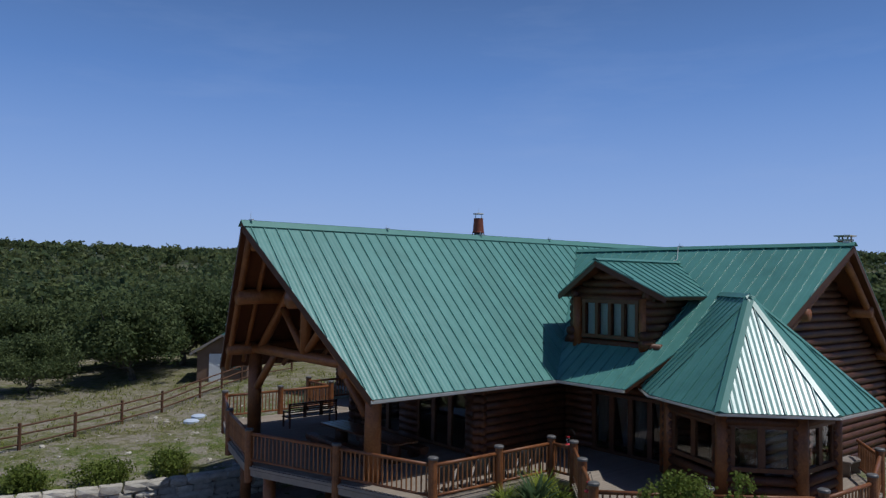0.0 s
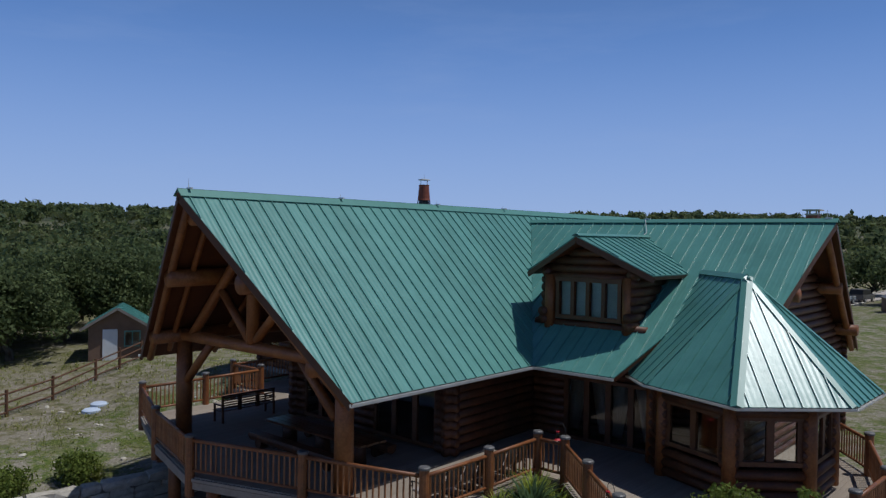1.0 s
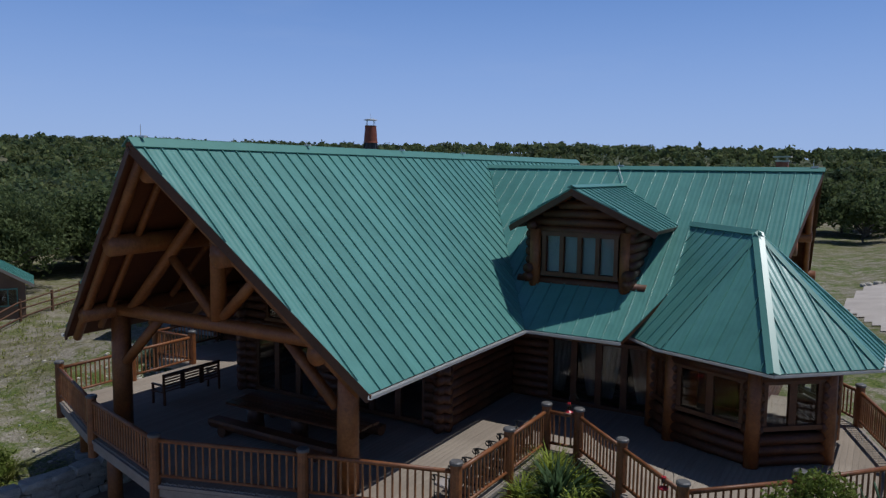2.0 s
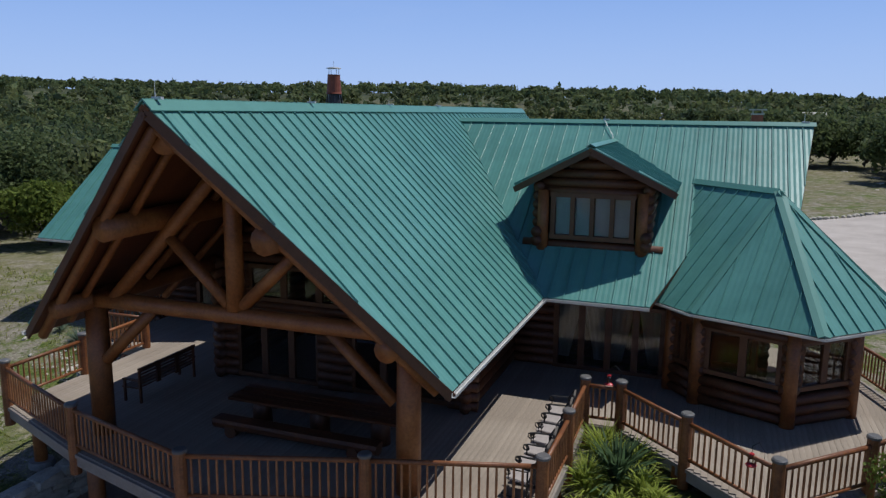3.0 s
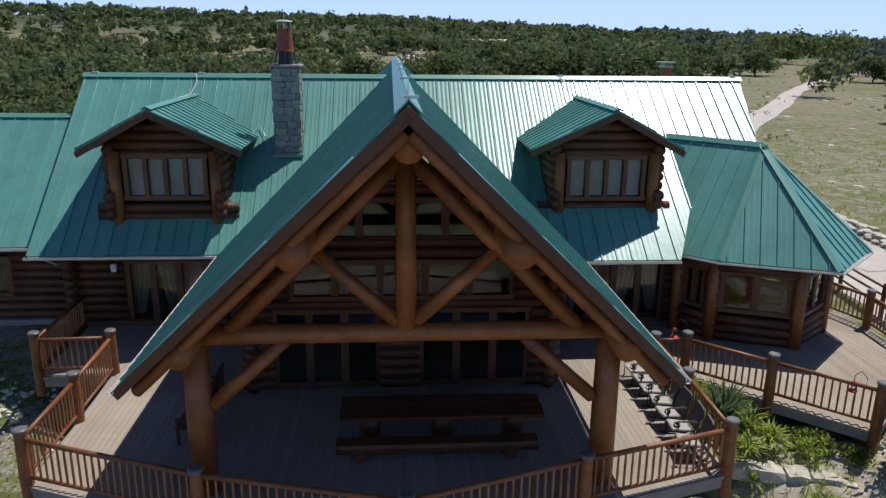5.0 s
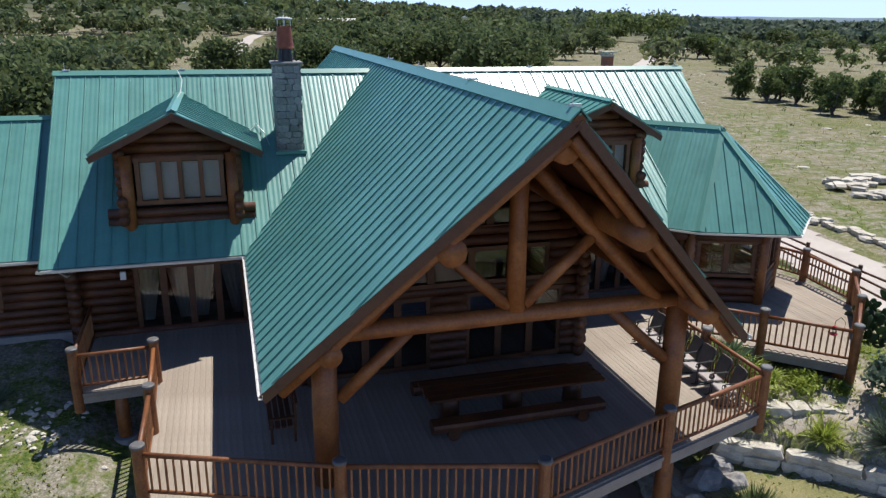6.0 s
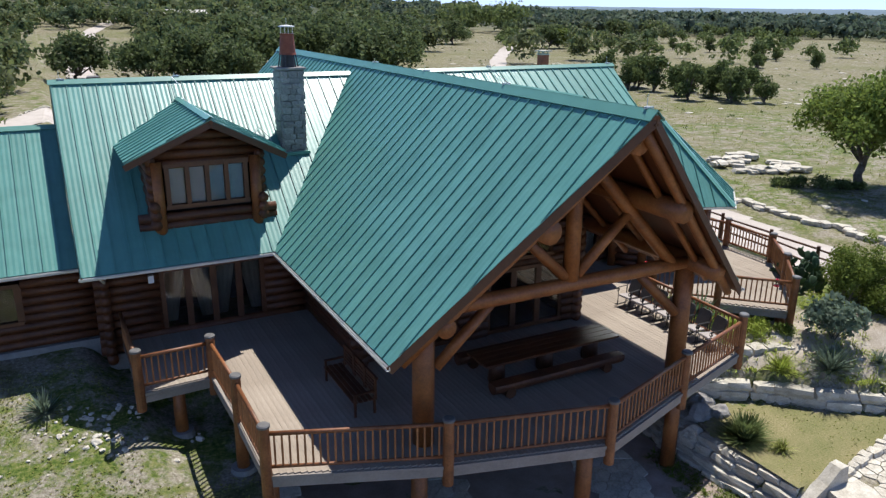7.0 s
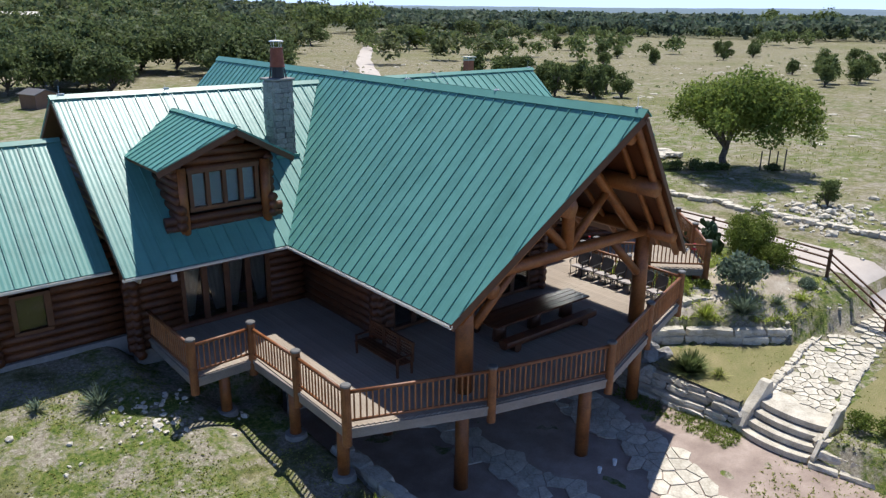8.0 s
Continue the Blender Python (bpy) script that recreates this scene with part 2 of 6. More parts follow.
def slab(bm, poly, t):
    """A plate under a planar polygon, t thick along its normal."""
    vs = [Vector(p) for p in poly]
    n = Vector((0, 0, 0))
    for i in range(len(vs)):
        n += vs[i].cross(vs[(i + 1) % len(vs)])
    n.normalize()
    if n.z < 0:
        vs.reverse()
        n = -n
    hi = [bm.verts.new(v) for v in vs]
    lo = [bm.verts.new(v - n * t) for v in vs]
    bm.faces.new(hi)
    bm.faces.new(lo[::-1])
    k = len(vs)
    for i in range(k):
        bm.faces.new((hi[i], lo[i], lo[(i + 1) % k], hi[(i + 1) % k]))


def clip(poly, a, b, keep):
    """Part of a 2D polygon on one side of u = a (keep +1: u >= a)."""
    out = []
    n = len(poly)
    for i in range(n):
        p, q = poly[i], poly[(i + 1) % n]
        dp, dq = keep * (p[0] - a), keep * (q[0] - a)
        if dp >= 0:
            out.append(p)
        if dp * dq < 0:
            f = dp / (dp - dq)
            out.append((a, p[1] + f * (q[1] - p[1])))
    return out


def roof_slope(parent, poly, spacing=0.45, phase=0.0, metal="roof", name="roof_slope"):
    """A boarded slope with one metal panel and raised seam after another. u runs level, v up the slope."""
    vs = [Vector(p) for p in poly]
    n = Vector((0, 0, 0))
    for i in range(len(vs)):
        n += vs[i].cross(vs[(i + 1) % len(vs)])
    n.normalize()
    if n.z < 0:
        n = -n
    u = Vector((0, 0, 1)).cross(n).normalized()
    v = n.cross(u)
    o = vs[0]
    bm = bmesh.new()
    slab(bm, [p - n * 0.045 for p in vs], 0.12)
    deck = part(name, bm, M["soffit"], parent, "stained board roof deck under green metal panels")
    flat = [((p - o).dot(u), (p - o).dot(v)) for p in vs]
    turn = sum(p[0] * q_[1] - q_[0] * p[1] for p, q_ in zip(flat, flat[1:] + flat[:1]))
    lo, hi = min(p[0] for p in flat), max(p[0] for p in flat)
    k = math.floor((lo - phase) / spacing)
    while phase + k * spacing < hi:
        a = phase + k * spacing
        k += 1
        piece = clip(clip(flat, a, 0, 1), a + spacing, 0, -1)
        if len(piece) < 3:
            continue
        bm = bmesh.new()
        slab(bm, [o + u * p[0] + v * p[1] - n * 0.012 for p in piece], 0.03)
        for j in range(6):
            strip = clip(clip(piece, a + spacing * j / 6, 0, 1), a + spacing * (j + 1) / 6, 0, -1)
            if len(strip) >= 3:
                h = lambda w: 0.0046 * abs(((w - a) / spacing * 3) % 1.0 - 0.5) * 2
                bm.faces.new([bm.verts.new(o + u * p[0] + v * p[1] - n * h(p[0])) for p in (strip if turn > 0 else strip[::-1])])
        cut = []
        for i in range(len(flat)):
            p, q = flat[i], flat[(i + 1) % len(flat)]
            if (p[0] - a - 0.01) * (q[0] - a - 0.01) < 0:
                f = (a + 0.01 - p[0]) / (q[0] - p[0])
                cut.append(p[1] + f * (q[1] - p[1]))
        if len(cut) >= 2 and max(cut) - min(cut) > 0.1:
            e0, e1 = o + u * (a + 0.018) + v * min(cut), o + u * (a + 0.018) + v * max(cut)
            beam(bm, e0 + n * 0.012, e1 + n * 0.012, 0.02, 0.046, up=n)
        part("panel", bm, M[metal], deck)
    return deck


def ridge_cap(parent, p0, p1, sl, sr, w=0.2):
    """A folded cap over a ridge. sl, sr: unit vectors down both slopes."""
    bm = bmesh.new()
    up = Vector((0, 0, 0.075))
    p0, p1, sl, sr = Vector(p0) + up, Vector(p1) + up, Vector(sl), Vector(sr)
    for s in (sl, sr):
        q = [p0, p1, p1 + s * w, p0 + s * w]
        slab(bm, q, 0.025)
    return part("ridge_cap", bm, M["cap"], parent)


def gutter(parent, p0, p1, out, k=0.72):
    bm = bmesh.new()
    out = Vector(out)
    p0, p1 = Vector(p0), Vector(p1)
    prof = [(x * k, z * k) for x, z in ((0.0, 0.0), (0.0, -0.11), (0.11, -0.11), (0.13, 0.0), (0.115, 0.0), (0.1, -0.095), (0.012, -0.095), (0.012, 0.0))]
    a = [bm.verts.new(p0 + out * x + Vector((0, 0, z))) for x, z in prof]
    b = [bm.verts.new(p1 + out * x + Vector((0, 0, z))) for x, z in prof]
    n = len(prof)
    for i in range(n):
        bm.faces.new((a[i], a[(i + 1) % n], b[(i + 1) % n], b[i]))
    bm.faces.new(a[::-1])
    bm.faces.new(b)
    return part("gutter", bm, M["gutter"], parent, "pale metal rain gutter")


# ---- ground ----
def smooth(a, b, x):
    f = min(1.0, max(0.0, (x - a) / (b - a)))
    return f * f * (3 - 2 * f)


HILL_AZ = (-180, -130, -79, -40, -20, -2, 10, 20, 30, 42, 60, 180)
HILL_H = (4, 16, 20.5, 20, 21.5, 19, 13, 8, 4.5, 1.0, -0.5, 0)


def ground_z(x, y):
    """Height of the ground: yard, sunken patio, terraces, distant hills."""
    left = -1.85 + (0.92 * smooth(3.0, 8.0, y) * (1 - 0.8 * smooth(-10.2, -8.4, x) * smooth(9.5, 7.5, y)) + 0.72 * smooth(6.5, 11.2, y) * smooth(-10.0, -11.0, x)) * (1 - 0.6 * smooth(-14, -24, x)) + 0.15 * smooth(-20, -34, x) - 0.32 * smooth(3.0, 0.0, y) * smooth(-13.0, -8.0, x)
    right = -0.45 + 0.2 * smooth(14, 24, y) + 0.55 * smooth(18, 28, x) - 0.5 * smooth(34, 60, x)
    z = left + (right - left) * smooth(-4, 8, x) if y > 4 else left + (right - left) * smooth(2, 10, x)
    # garden steps south-east of the deck
    if x > 3:
        s = smooth(3, 6, x)
        edge = y - (1.4 - 0.86 * (min(x, 11.5) - 8.3) - 0.35 * max(0.0, min(x, 14.0) - 11.5))
        front = -2.15 + 0.8 * smooth(-0.1, 0.25, edge) + 0.4 * smooth(0.3, 1.4, edge) + 0.35 * smooth(1.4, 3.2, edge) + 0.55 * smooth(11, 17, x)
        z = min(z, front) * s + z * (1 - s)
    if 4.9 < x < 6.95 and -5.35 < y < -2.65:
        z = -3.2
    # sunken patio below the deck
    west = -7.1 - 0.12 * max(0.0, -y)
    p = smooth(west - 0.05, west + 0.15, x) * smooth(5.35, 5.1, x) * smooth(9.0, 8.0, y) if y > -2.8 else smooth(west - 0.05, west + 0.15, x) * smooth(5.6, 5.2, x)
    z = z * (1 - p) - 3.05 * p
    far = smooth(-9, -40, y)
    if far > 0:
        z = z * (1 - far) - 3.6 * far
    d = math.hypot(x, y)
    if d > 60:
        az = math.atan2(x, y)
        hill = float(np.interp(math.degrees(az), HILL_AZ, HILL_H))
        z += hill * smooth(110, 560, d)
        z += smooth(60, 250, d) * 2.0 * (noise.noise(Vector((x * 0.006, y * 0.006, 3.1))))
        z += 3.0 * smooth(300, 700, d) * noise.noise(Vector((x * 0.004, y * 0.004, 9.4))) * min(1.0, max(0.0, hill / 12))
    return z


def axis(lo, hi, step, far):
    a = list(np.arange(lo, hi + 1e-6, step))
    s, x = step, hi
    while x < far:
        s *= 1.16
        x += s
        a.append(x)
    s, x = step, lo
    while x > -far:
        s *= 1.16
        x -= s
        a.insert(0, x)
    return a


ground_mat = bpy.data.materials.new("yard_ground")
ground_mat.use_nodes = True


def build_ground_material():
    nt = ground_mat.node_tree
    nd, ln = nt.nodes, nt.links
    b = nd["Principled BSDF"]
    b.inputs["Roughness"].default_value = 0.95
    b.inputs["Specular IOR Level"].default_value = 0.15
    co = nd.new("ShaderNodeTexCoord")

    def noise_at(scale, detail=5, rough=0.65):
        n = nd.new("ShaderNodeTexNoise")
        n.inputs["Scale"].default_value, n.inputs["Detail"].default_value, n.inputs["Roughness"].default_value = scale, detail, rough
        ln.new(co.outputs["Object"], n.inputs["Vector"])
        return n.outputs[0]

    def ramp(src, stops):
        r = nd.new("ShaderNodeValToRGB")
        e = r.color_ramp.elements
        while len(e) < len(stops):
            e.new(0.5)
        for i, (p, c) in enumerate(stops):
            e[i].position, e[i].color = p, (*c, 1)
        ln.new(src, r.inputs[0])
        return r.outputs[0]

    def mix(f, a, c):
        m = nd.new("ShaderNodeMix")
        m.data_type = "RGBA"
        ln.new(f, m.inputs["Factor"])
        ln.new(a, m.inputs["A"])
        ln.new(c, m.inputs["B"])
        return m.outputs["Result"]

    grass = ramp(noise_at(7, 8, 0.75), [(0.38, (0.036, 0.062, 0.012)), (0.47, (0.078, 0.115, 0.022)), (0.55, (0.135, 0.158, 0.04)), (0.64, (0.21, 0.2, 0.085))])
    dry = ramp(noise_at(5, 9, 0.75), [(0.38, (0.07, 0.073, 0.028)), (0.47, (0.15, 0.142, 0.066)), (0.55, (0.23, 0.21, 0.12)), (0.64, (0.32, 0.29, 0.21))])
    bare = ramp(noise_at(11, 9, 0.8), [(0.36, (0.12, 0.1, 0.075)), (0.48, (0.24, 0.21, 0.165)), (0.58, (0.36, 0.325, 0.265)), (0.66, (0.56, 0.53, 0.46))])
    sep = nd.new("ShaderNodeSeparateXYZ")
    ln.new(co.outputs["Object"], sep.inputs[0])
    east = nd.new("ShaderNodeMapRange")
    east.inputs["From Min"].default_value, east.inputs["From Max"].default_value = 4.0, 24.0
    east.inputs["To Min"].default_value, east.inputs["To Max"].default_value = -0.07, -0.01
    ln.new(sep.outputs["X"], east.inputs[0])

    def shifted(scale, detail, rough, k):
        m = nd.new("ShaderNodeMath")
        m.operation = "MULTIPLY_ADD"
        m.inputs[1].default_value = k
        ln.new(east.outputs[0], m.inputs[0])
        ln.new(noise_at(scale, detail, rough), m.inputs[2])
        return m.outputs[0]

    far = nd.new("ShaderNodeVectorMath")
    far.operation = "LENGTH"
    ln.new(co.outputs["Object"], far.inputs[0])
    fade = nd.new("ShaderNodeMapRange")
    fade.inputs["From Min"].default_value, fade.inputs["From Max"].default_value = 35.0, 110.0
    fade.inputs["To Min"].default_value, fade.inputs["To Max"].default_value = 0.0, -0.015
    ln.new(far.outputs["Value"], fade.inputs[0])
    away = nd.new("ShaderNodeMapRange")
    away.inputs["From Min"].default_value, away.inputs["From Max"].default_value = 60.0, 120.0
    away.inputs["To Min"].default_value, away.inputs["To Max"].default_value = 0.0, 0.13
    ln.new(far.outputs["Value"], away.inputs[0])
    patch_in = nd.new("ShaderNodeMath")
    patch_in.operation = "ADD"
    ln.new(shifted(0.16, 9, 0.7, 1.0), patch_in.inputs[0])
    west = nd.new("ShaderNodeMapRange")
    west.inputs["From Min"].default_value, west.inputs["From Max"].default_value = -12.0, -19.0
    west.inputs["To Max"].default_value = 0.13
    ln.new(sep.outputs["X"], west.inputs[0])
    drier = nd.new("ShaderNodeMath")
    drier.operation = "ADD"
    ln.new(away.outputs[0], drier.inputs[0])
    ln.new(west.outputs[0], drier.inputs[1])
    ln.new(drier.outputs[0], patch_in.inputs[1])
    patch = ramp(patch_in.outputs[0], [(0.42, (0, 0, 0)), (0.56, (1, 1, 1))])
    straw = ramp(noise_at(1.7, 10, 0.8), [(0.4, (0.07, 0.072, 0.028)), (0.49, (0.145, 0.132, 0.068)), (0.56, (0.228, 0.202, 0.122)), (0.63, (0.36, 0.322, 0.24))])
    dry = mix(ramp(noise_at(0.07, 9, 0.72), [(0.44, (0, 0, 0)), (0.54, (1, 1, 1))]), dry, straw)
    bare_in = nd.new("ShaderNodeMath")
    bare_in.operation = "ADD"
    ln.new(shifted(0.9, 11, 0.78, -0.25), bare_in.inputs[0])
    ln.new(fade.outputs[0], bare_in.inputs[1])
    patch2 = ramp(bare_in.outputs[0], [(0.475, (0, 0, 0)), (0.57, (0.95, 0.95, 0.95))])
    c = mix(patch, grass, dry)
    c = mix(patch2, c, bare)
    # broad greener swards
    green = nd.new("ShaderNodeMath")
    green.operation = "MULTIPLY"
    ln.new(ramp(noise_at(0.035, 7, 0.68), [(0.5, (0, 0, 0)), (0.62, (1, 1, 1))]), green.inputs[0])
    sward = nd.new("ShaderNodeMapRange")
    sward.inputs["From Min"].default_value, sward.inputs["From Max"].default_value = 26.0, 34.0
    sward.inputs["To Max"].default_value = 0.6
    ln.new(far.outputs["Value"], sward.inputs[0])
    ln.new(sward.outputs[0], green.inputs[1])
    c = mix(green.outputs[0], c, ramp(noise_at(3.1, 9, 0.78), [(0.4, (0.06, 0.078, 0.02)), (0.5, (0.13, 0.138, 0.044)), (0.6, (0.21, 0.195, 0.09))]))
    # ground turns dark green with distance, where the far woods stand
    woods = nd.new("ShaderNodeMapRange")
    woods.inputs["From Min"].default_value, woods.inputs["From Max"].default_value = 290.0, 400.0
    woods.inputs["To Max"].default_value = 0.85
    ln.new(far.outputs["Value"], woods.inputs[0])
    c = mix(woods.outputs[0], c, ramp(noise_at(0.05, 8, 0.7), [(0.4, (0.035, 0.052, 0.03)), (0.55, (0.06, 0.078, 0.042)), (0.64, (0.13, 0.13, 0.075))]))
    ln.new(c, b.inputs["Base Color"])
    bp = nd.new("ShaderNodeBump")
    bp.inputs["Strength"].default_value, bp.inputs["Distance"].default_value = 0.6, 0.05
    ln.new(noise_at(14, 8, 0.75), bp.inputs["Height"])
    ln.new(bp.outputs[0], b.inputs["Normal"])


build_ground_material()
XS, YS = axis(-26, 22, 0.3, 4200), axis(-14, 26, 0.3, 4200)
gv = [(x, y, ground_z(x, y) + (0.03 * noise.noise(Vector((x, y, 0))) if abs(x) < 40 else 0)) for y in YS for x in XS]
nx = len(XS)
gf = [(j * nx + i, j * nx + i + 1, (j + 1) * nx + i + 1, (j + 1) * nx + i) for j in range(len(YS) - 1) for i in range(nx - 1)]
gm = bpy.data.meshes.new("ground")
gm.from_pydata(gv, [], gf)
gm.materials.append(ground_mat)
for p in gm.polygons:
    p.use_smooth = True
ground = tagged(new("ground", gm), "dry grassy yard with bare stony patches", "ground", kind="structure")

# far hills on the horizon, air haze put into blue colour and faint glow
hill_mat = bpy.data.materials.new("hazed_hills")
hill_mat.use_nodes = True
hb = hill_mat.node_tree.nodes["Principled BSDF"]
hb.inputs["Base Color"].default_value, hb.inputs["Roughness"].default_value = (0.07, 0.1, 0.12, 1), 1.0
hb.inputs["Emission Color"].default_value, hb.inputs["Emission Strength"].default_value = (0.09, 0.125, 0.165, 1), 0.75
hv, hf = [], []
for k in range(241):
    a = radians(-30 + 150 * k / 240)
    top = 22 + 7 * noise.noise(Vector((k * 0.05, 0, 0))) + 3 * noise.noise(Vector((k * 0.21, 4, 0)))
    for r, z in ((3150, -12), (3300, top * 0.65), (3450, top)):
        hv.append((r * math.sin(a), r * math.cos(a), z))
    if k:
        o = 3 * k
        hf += [(o - 3, o, o + 1, o - 2), (o - 2, o + 1, o + 2, o - 1)]
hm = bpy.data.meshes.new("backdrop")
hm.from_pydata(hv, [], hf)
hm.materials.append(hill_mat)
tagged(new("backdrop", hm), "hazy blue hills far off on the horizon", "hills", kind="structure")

# ---- the house ----
house = thing("log_house", "log house with green standing-seam metal roofs", "house")
RIDGE, EAVE, HALF = 7.97, 2.72, 5.3
XRZ, XRY = 7.56, 14.68
EYR, EYL = 7.85, 8.8
BY = 21.6
vR, vL = (0.43, XRY, XRZ), (-0.43, XRY, XRZ)
# main wing
roof_slope(house, [(0, -1.62, RIDGE), (HALF, 0.05, EAVE), (HALF, EYR, EAVE), vR, (HALF, BY, EAVE), (HALF, 25.0, EAVE), (0, 25.6, RIDGE)], phase=0.23)
roof_slope(house, [(0, -1.62, RIDGE), (-HALF, 0.05, EAVE), (-HALF, EYL, EAVE), vL, (-HALF, BY, EAVE), (-HALF, 25.0, EAVE), (0, 25.6, RIDGE)], phase=0.18)
q = 1 / math.sqrt(2)
ridge_cap(house, (0, -1.64, RIDGE), (0, 25.62, RIDGE), (q, 0, -q), (-q, 0, -q), 0.3)
gutter(house, (HALF, 0.0, EAVE - 0.03), (HALF, EYR, EAVE - 0.03), (1, 0, 0))
gutter(house, (-HALF, 0.0, EAVE - 0.03), (-HALF, EYL, EAVE - 0.03), (-1, 0, 0))
# cross wing, front slopes
roof_slope(house, [vR, (12.5, XRY, XRZ), (11.75, 9.5, EAVE + (9.5 - EYR) * (XRZ - EAVE) / (XRY - EYR)), (9.0, 9.5, EAVE + (9.5 - EYR) * (XRZ - EAVE) / (XRY - EYR)), (8.2, EYR, EAVE), (HALF, EYR, EAVE)])
roof_slope(house, [vL, (-10.8, XRY, XRZ), (-10.8, EYL, EAVE), (-HALF, EYL, EAVE)])
# cross wing, back slopes
roof_slope(house, [vR, (12.5, XRY, XRZ), (11.7, BY, EAVE), (HALF, BY, EAVE)])
roof_slope(house, [vL, (-10.8, XRY, XRZ), (-10.8, BY, EAVE), (-HALF, BY, EAVE)])
dR, dL, dB = Vector((0, EYR - XRY, EAVE - XRZ)).normalized(), Vector((0, EYL - XRY, EAVE - XRZ)).normalized(), Vector((0, BY - XRY, EAVE - XRZ)).normalized()
ridge_cap(house, (0.4, XRY, XRZ), (12.55, XRY, XRZ), dR, dB, 0.22)
ridge_cap(house, (-0.4, XRY, XRZ), (-10.85, XRY, XRZ), dL, dB, 0.22)
gutter(house, (HALF, EYR, EAVE - 0.03), (8.2, EYR, EAVE - 0.03), (0, -1, 0))
gutter(house, (-10.85, EYL, EAVE - 0.03), (-HALF, EYL, EAVE - 0.03), (0, -1, 0))
# low west wing
WZ, WY, WE, WEY = 6.2, 14.2, 2.66, 10.0
roof_slope(house, [(-10.8, WY, WZ), (-15.85, WY, WZ), (-16.1, WEY, WE), (-10.8, WEY, WE)])
roof_slope(house, [(-10.8, WY, WZ), (-15.85, WY, WZ), (-16.1, 18.4, WE), (-10.8, 18.4, WE)])
dW = Vector((0, WEY - WY, WE - WZ)).normalized()
ridge_cap(house, (-10.8, WY, WZ), (-15.9, WY, WZ), dW, (0, -dW.y, dW.z), 0.2)
gutter(house, (-16.1, WEY, WE - 0.03), (-10.8, WEY, WE - 0.03), (0, -1, 0))
# bay turret
TCX, TCY, TZ = 11.3, 9.95, 5.8
apex = (TCX, TCY, TZ)
tv = [(x, y, EAVE) for x, y in ((8.2, 8.7), (9.25, 7.65), (12.3, 6.5), (14.5, 8.6), (14.58, 11.31), (12.66, 13.23))]
tb = (8.85, 12.4, TZ)
roof_slope(house, [apex, tb, tv[0], tv[1]])
for i in (1, 2, 3):
    roof_slope(house, [apex, tv[i], tv[i + 1]])
roof_slope(house, [apex, tb, tv[5], tv[4]])
for i in range(1, 5):
    e = (Vector(tv[i]) - Vector(apex)).normalized()
    side = Vector((-e.y, e.x, 0)).normalized()
    ridge_cap(house, Vector(apex) + Vector((0, 0, -0.03)), Vector(tv[i]) + Vector((0, 0, -0.03)), side * 0.92 + Vector((0, 0, -0.3)), -side * 0.92 + Vector((0, 0, -0.3)), 0.17)
rd = Vector((1, 1, 0)).normalized()
ridge_cap(house, tb, apex, rd * 0.72 + Vector((0, 0, -0.69)), -rd * 0.72 + Vector((0, 0, -0.69)), 0.2)
for i in range(5):
    a, b = Vector(tv[i]), Vector(tv[i + 1])
    o = ((a + b) / 2 - Vector((TCX, TCY, EAVE))).normalized()
    gutter(house, a + Vector((0, 0, -0.03)), b + Vector((0, 0, -0.03)), o, 0.55)


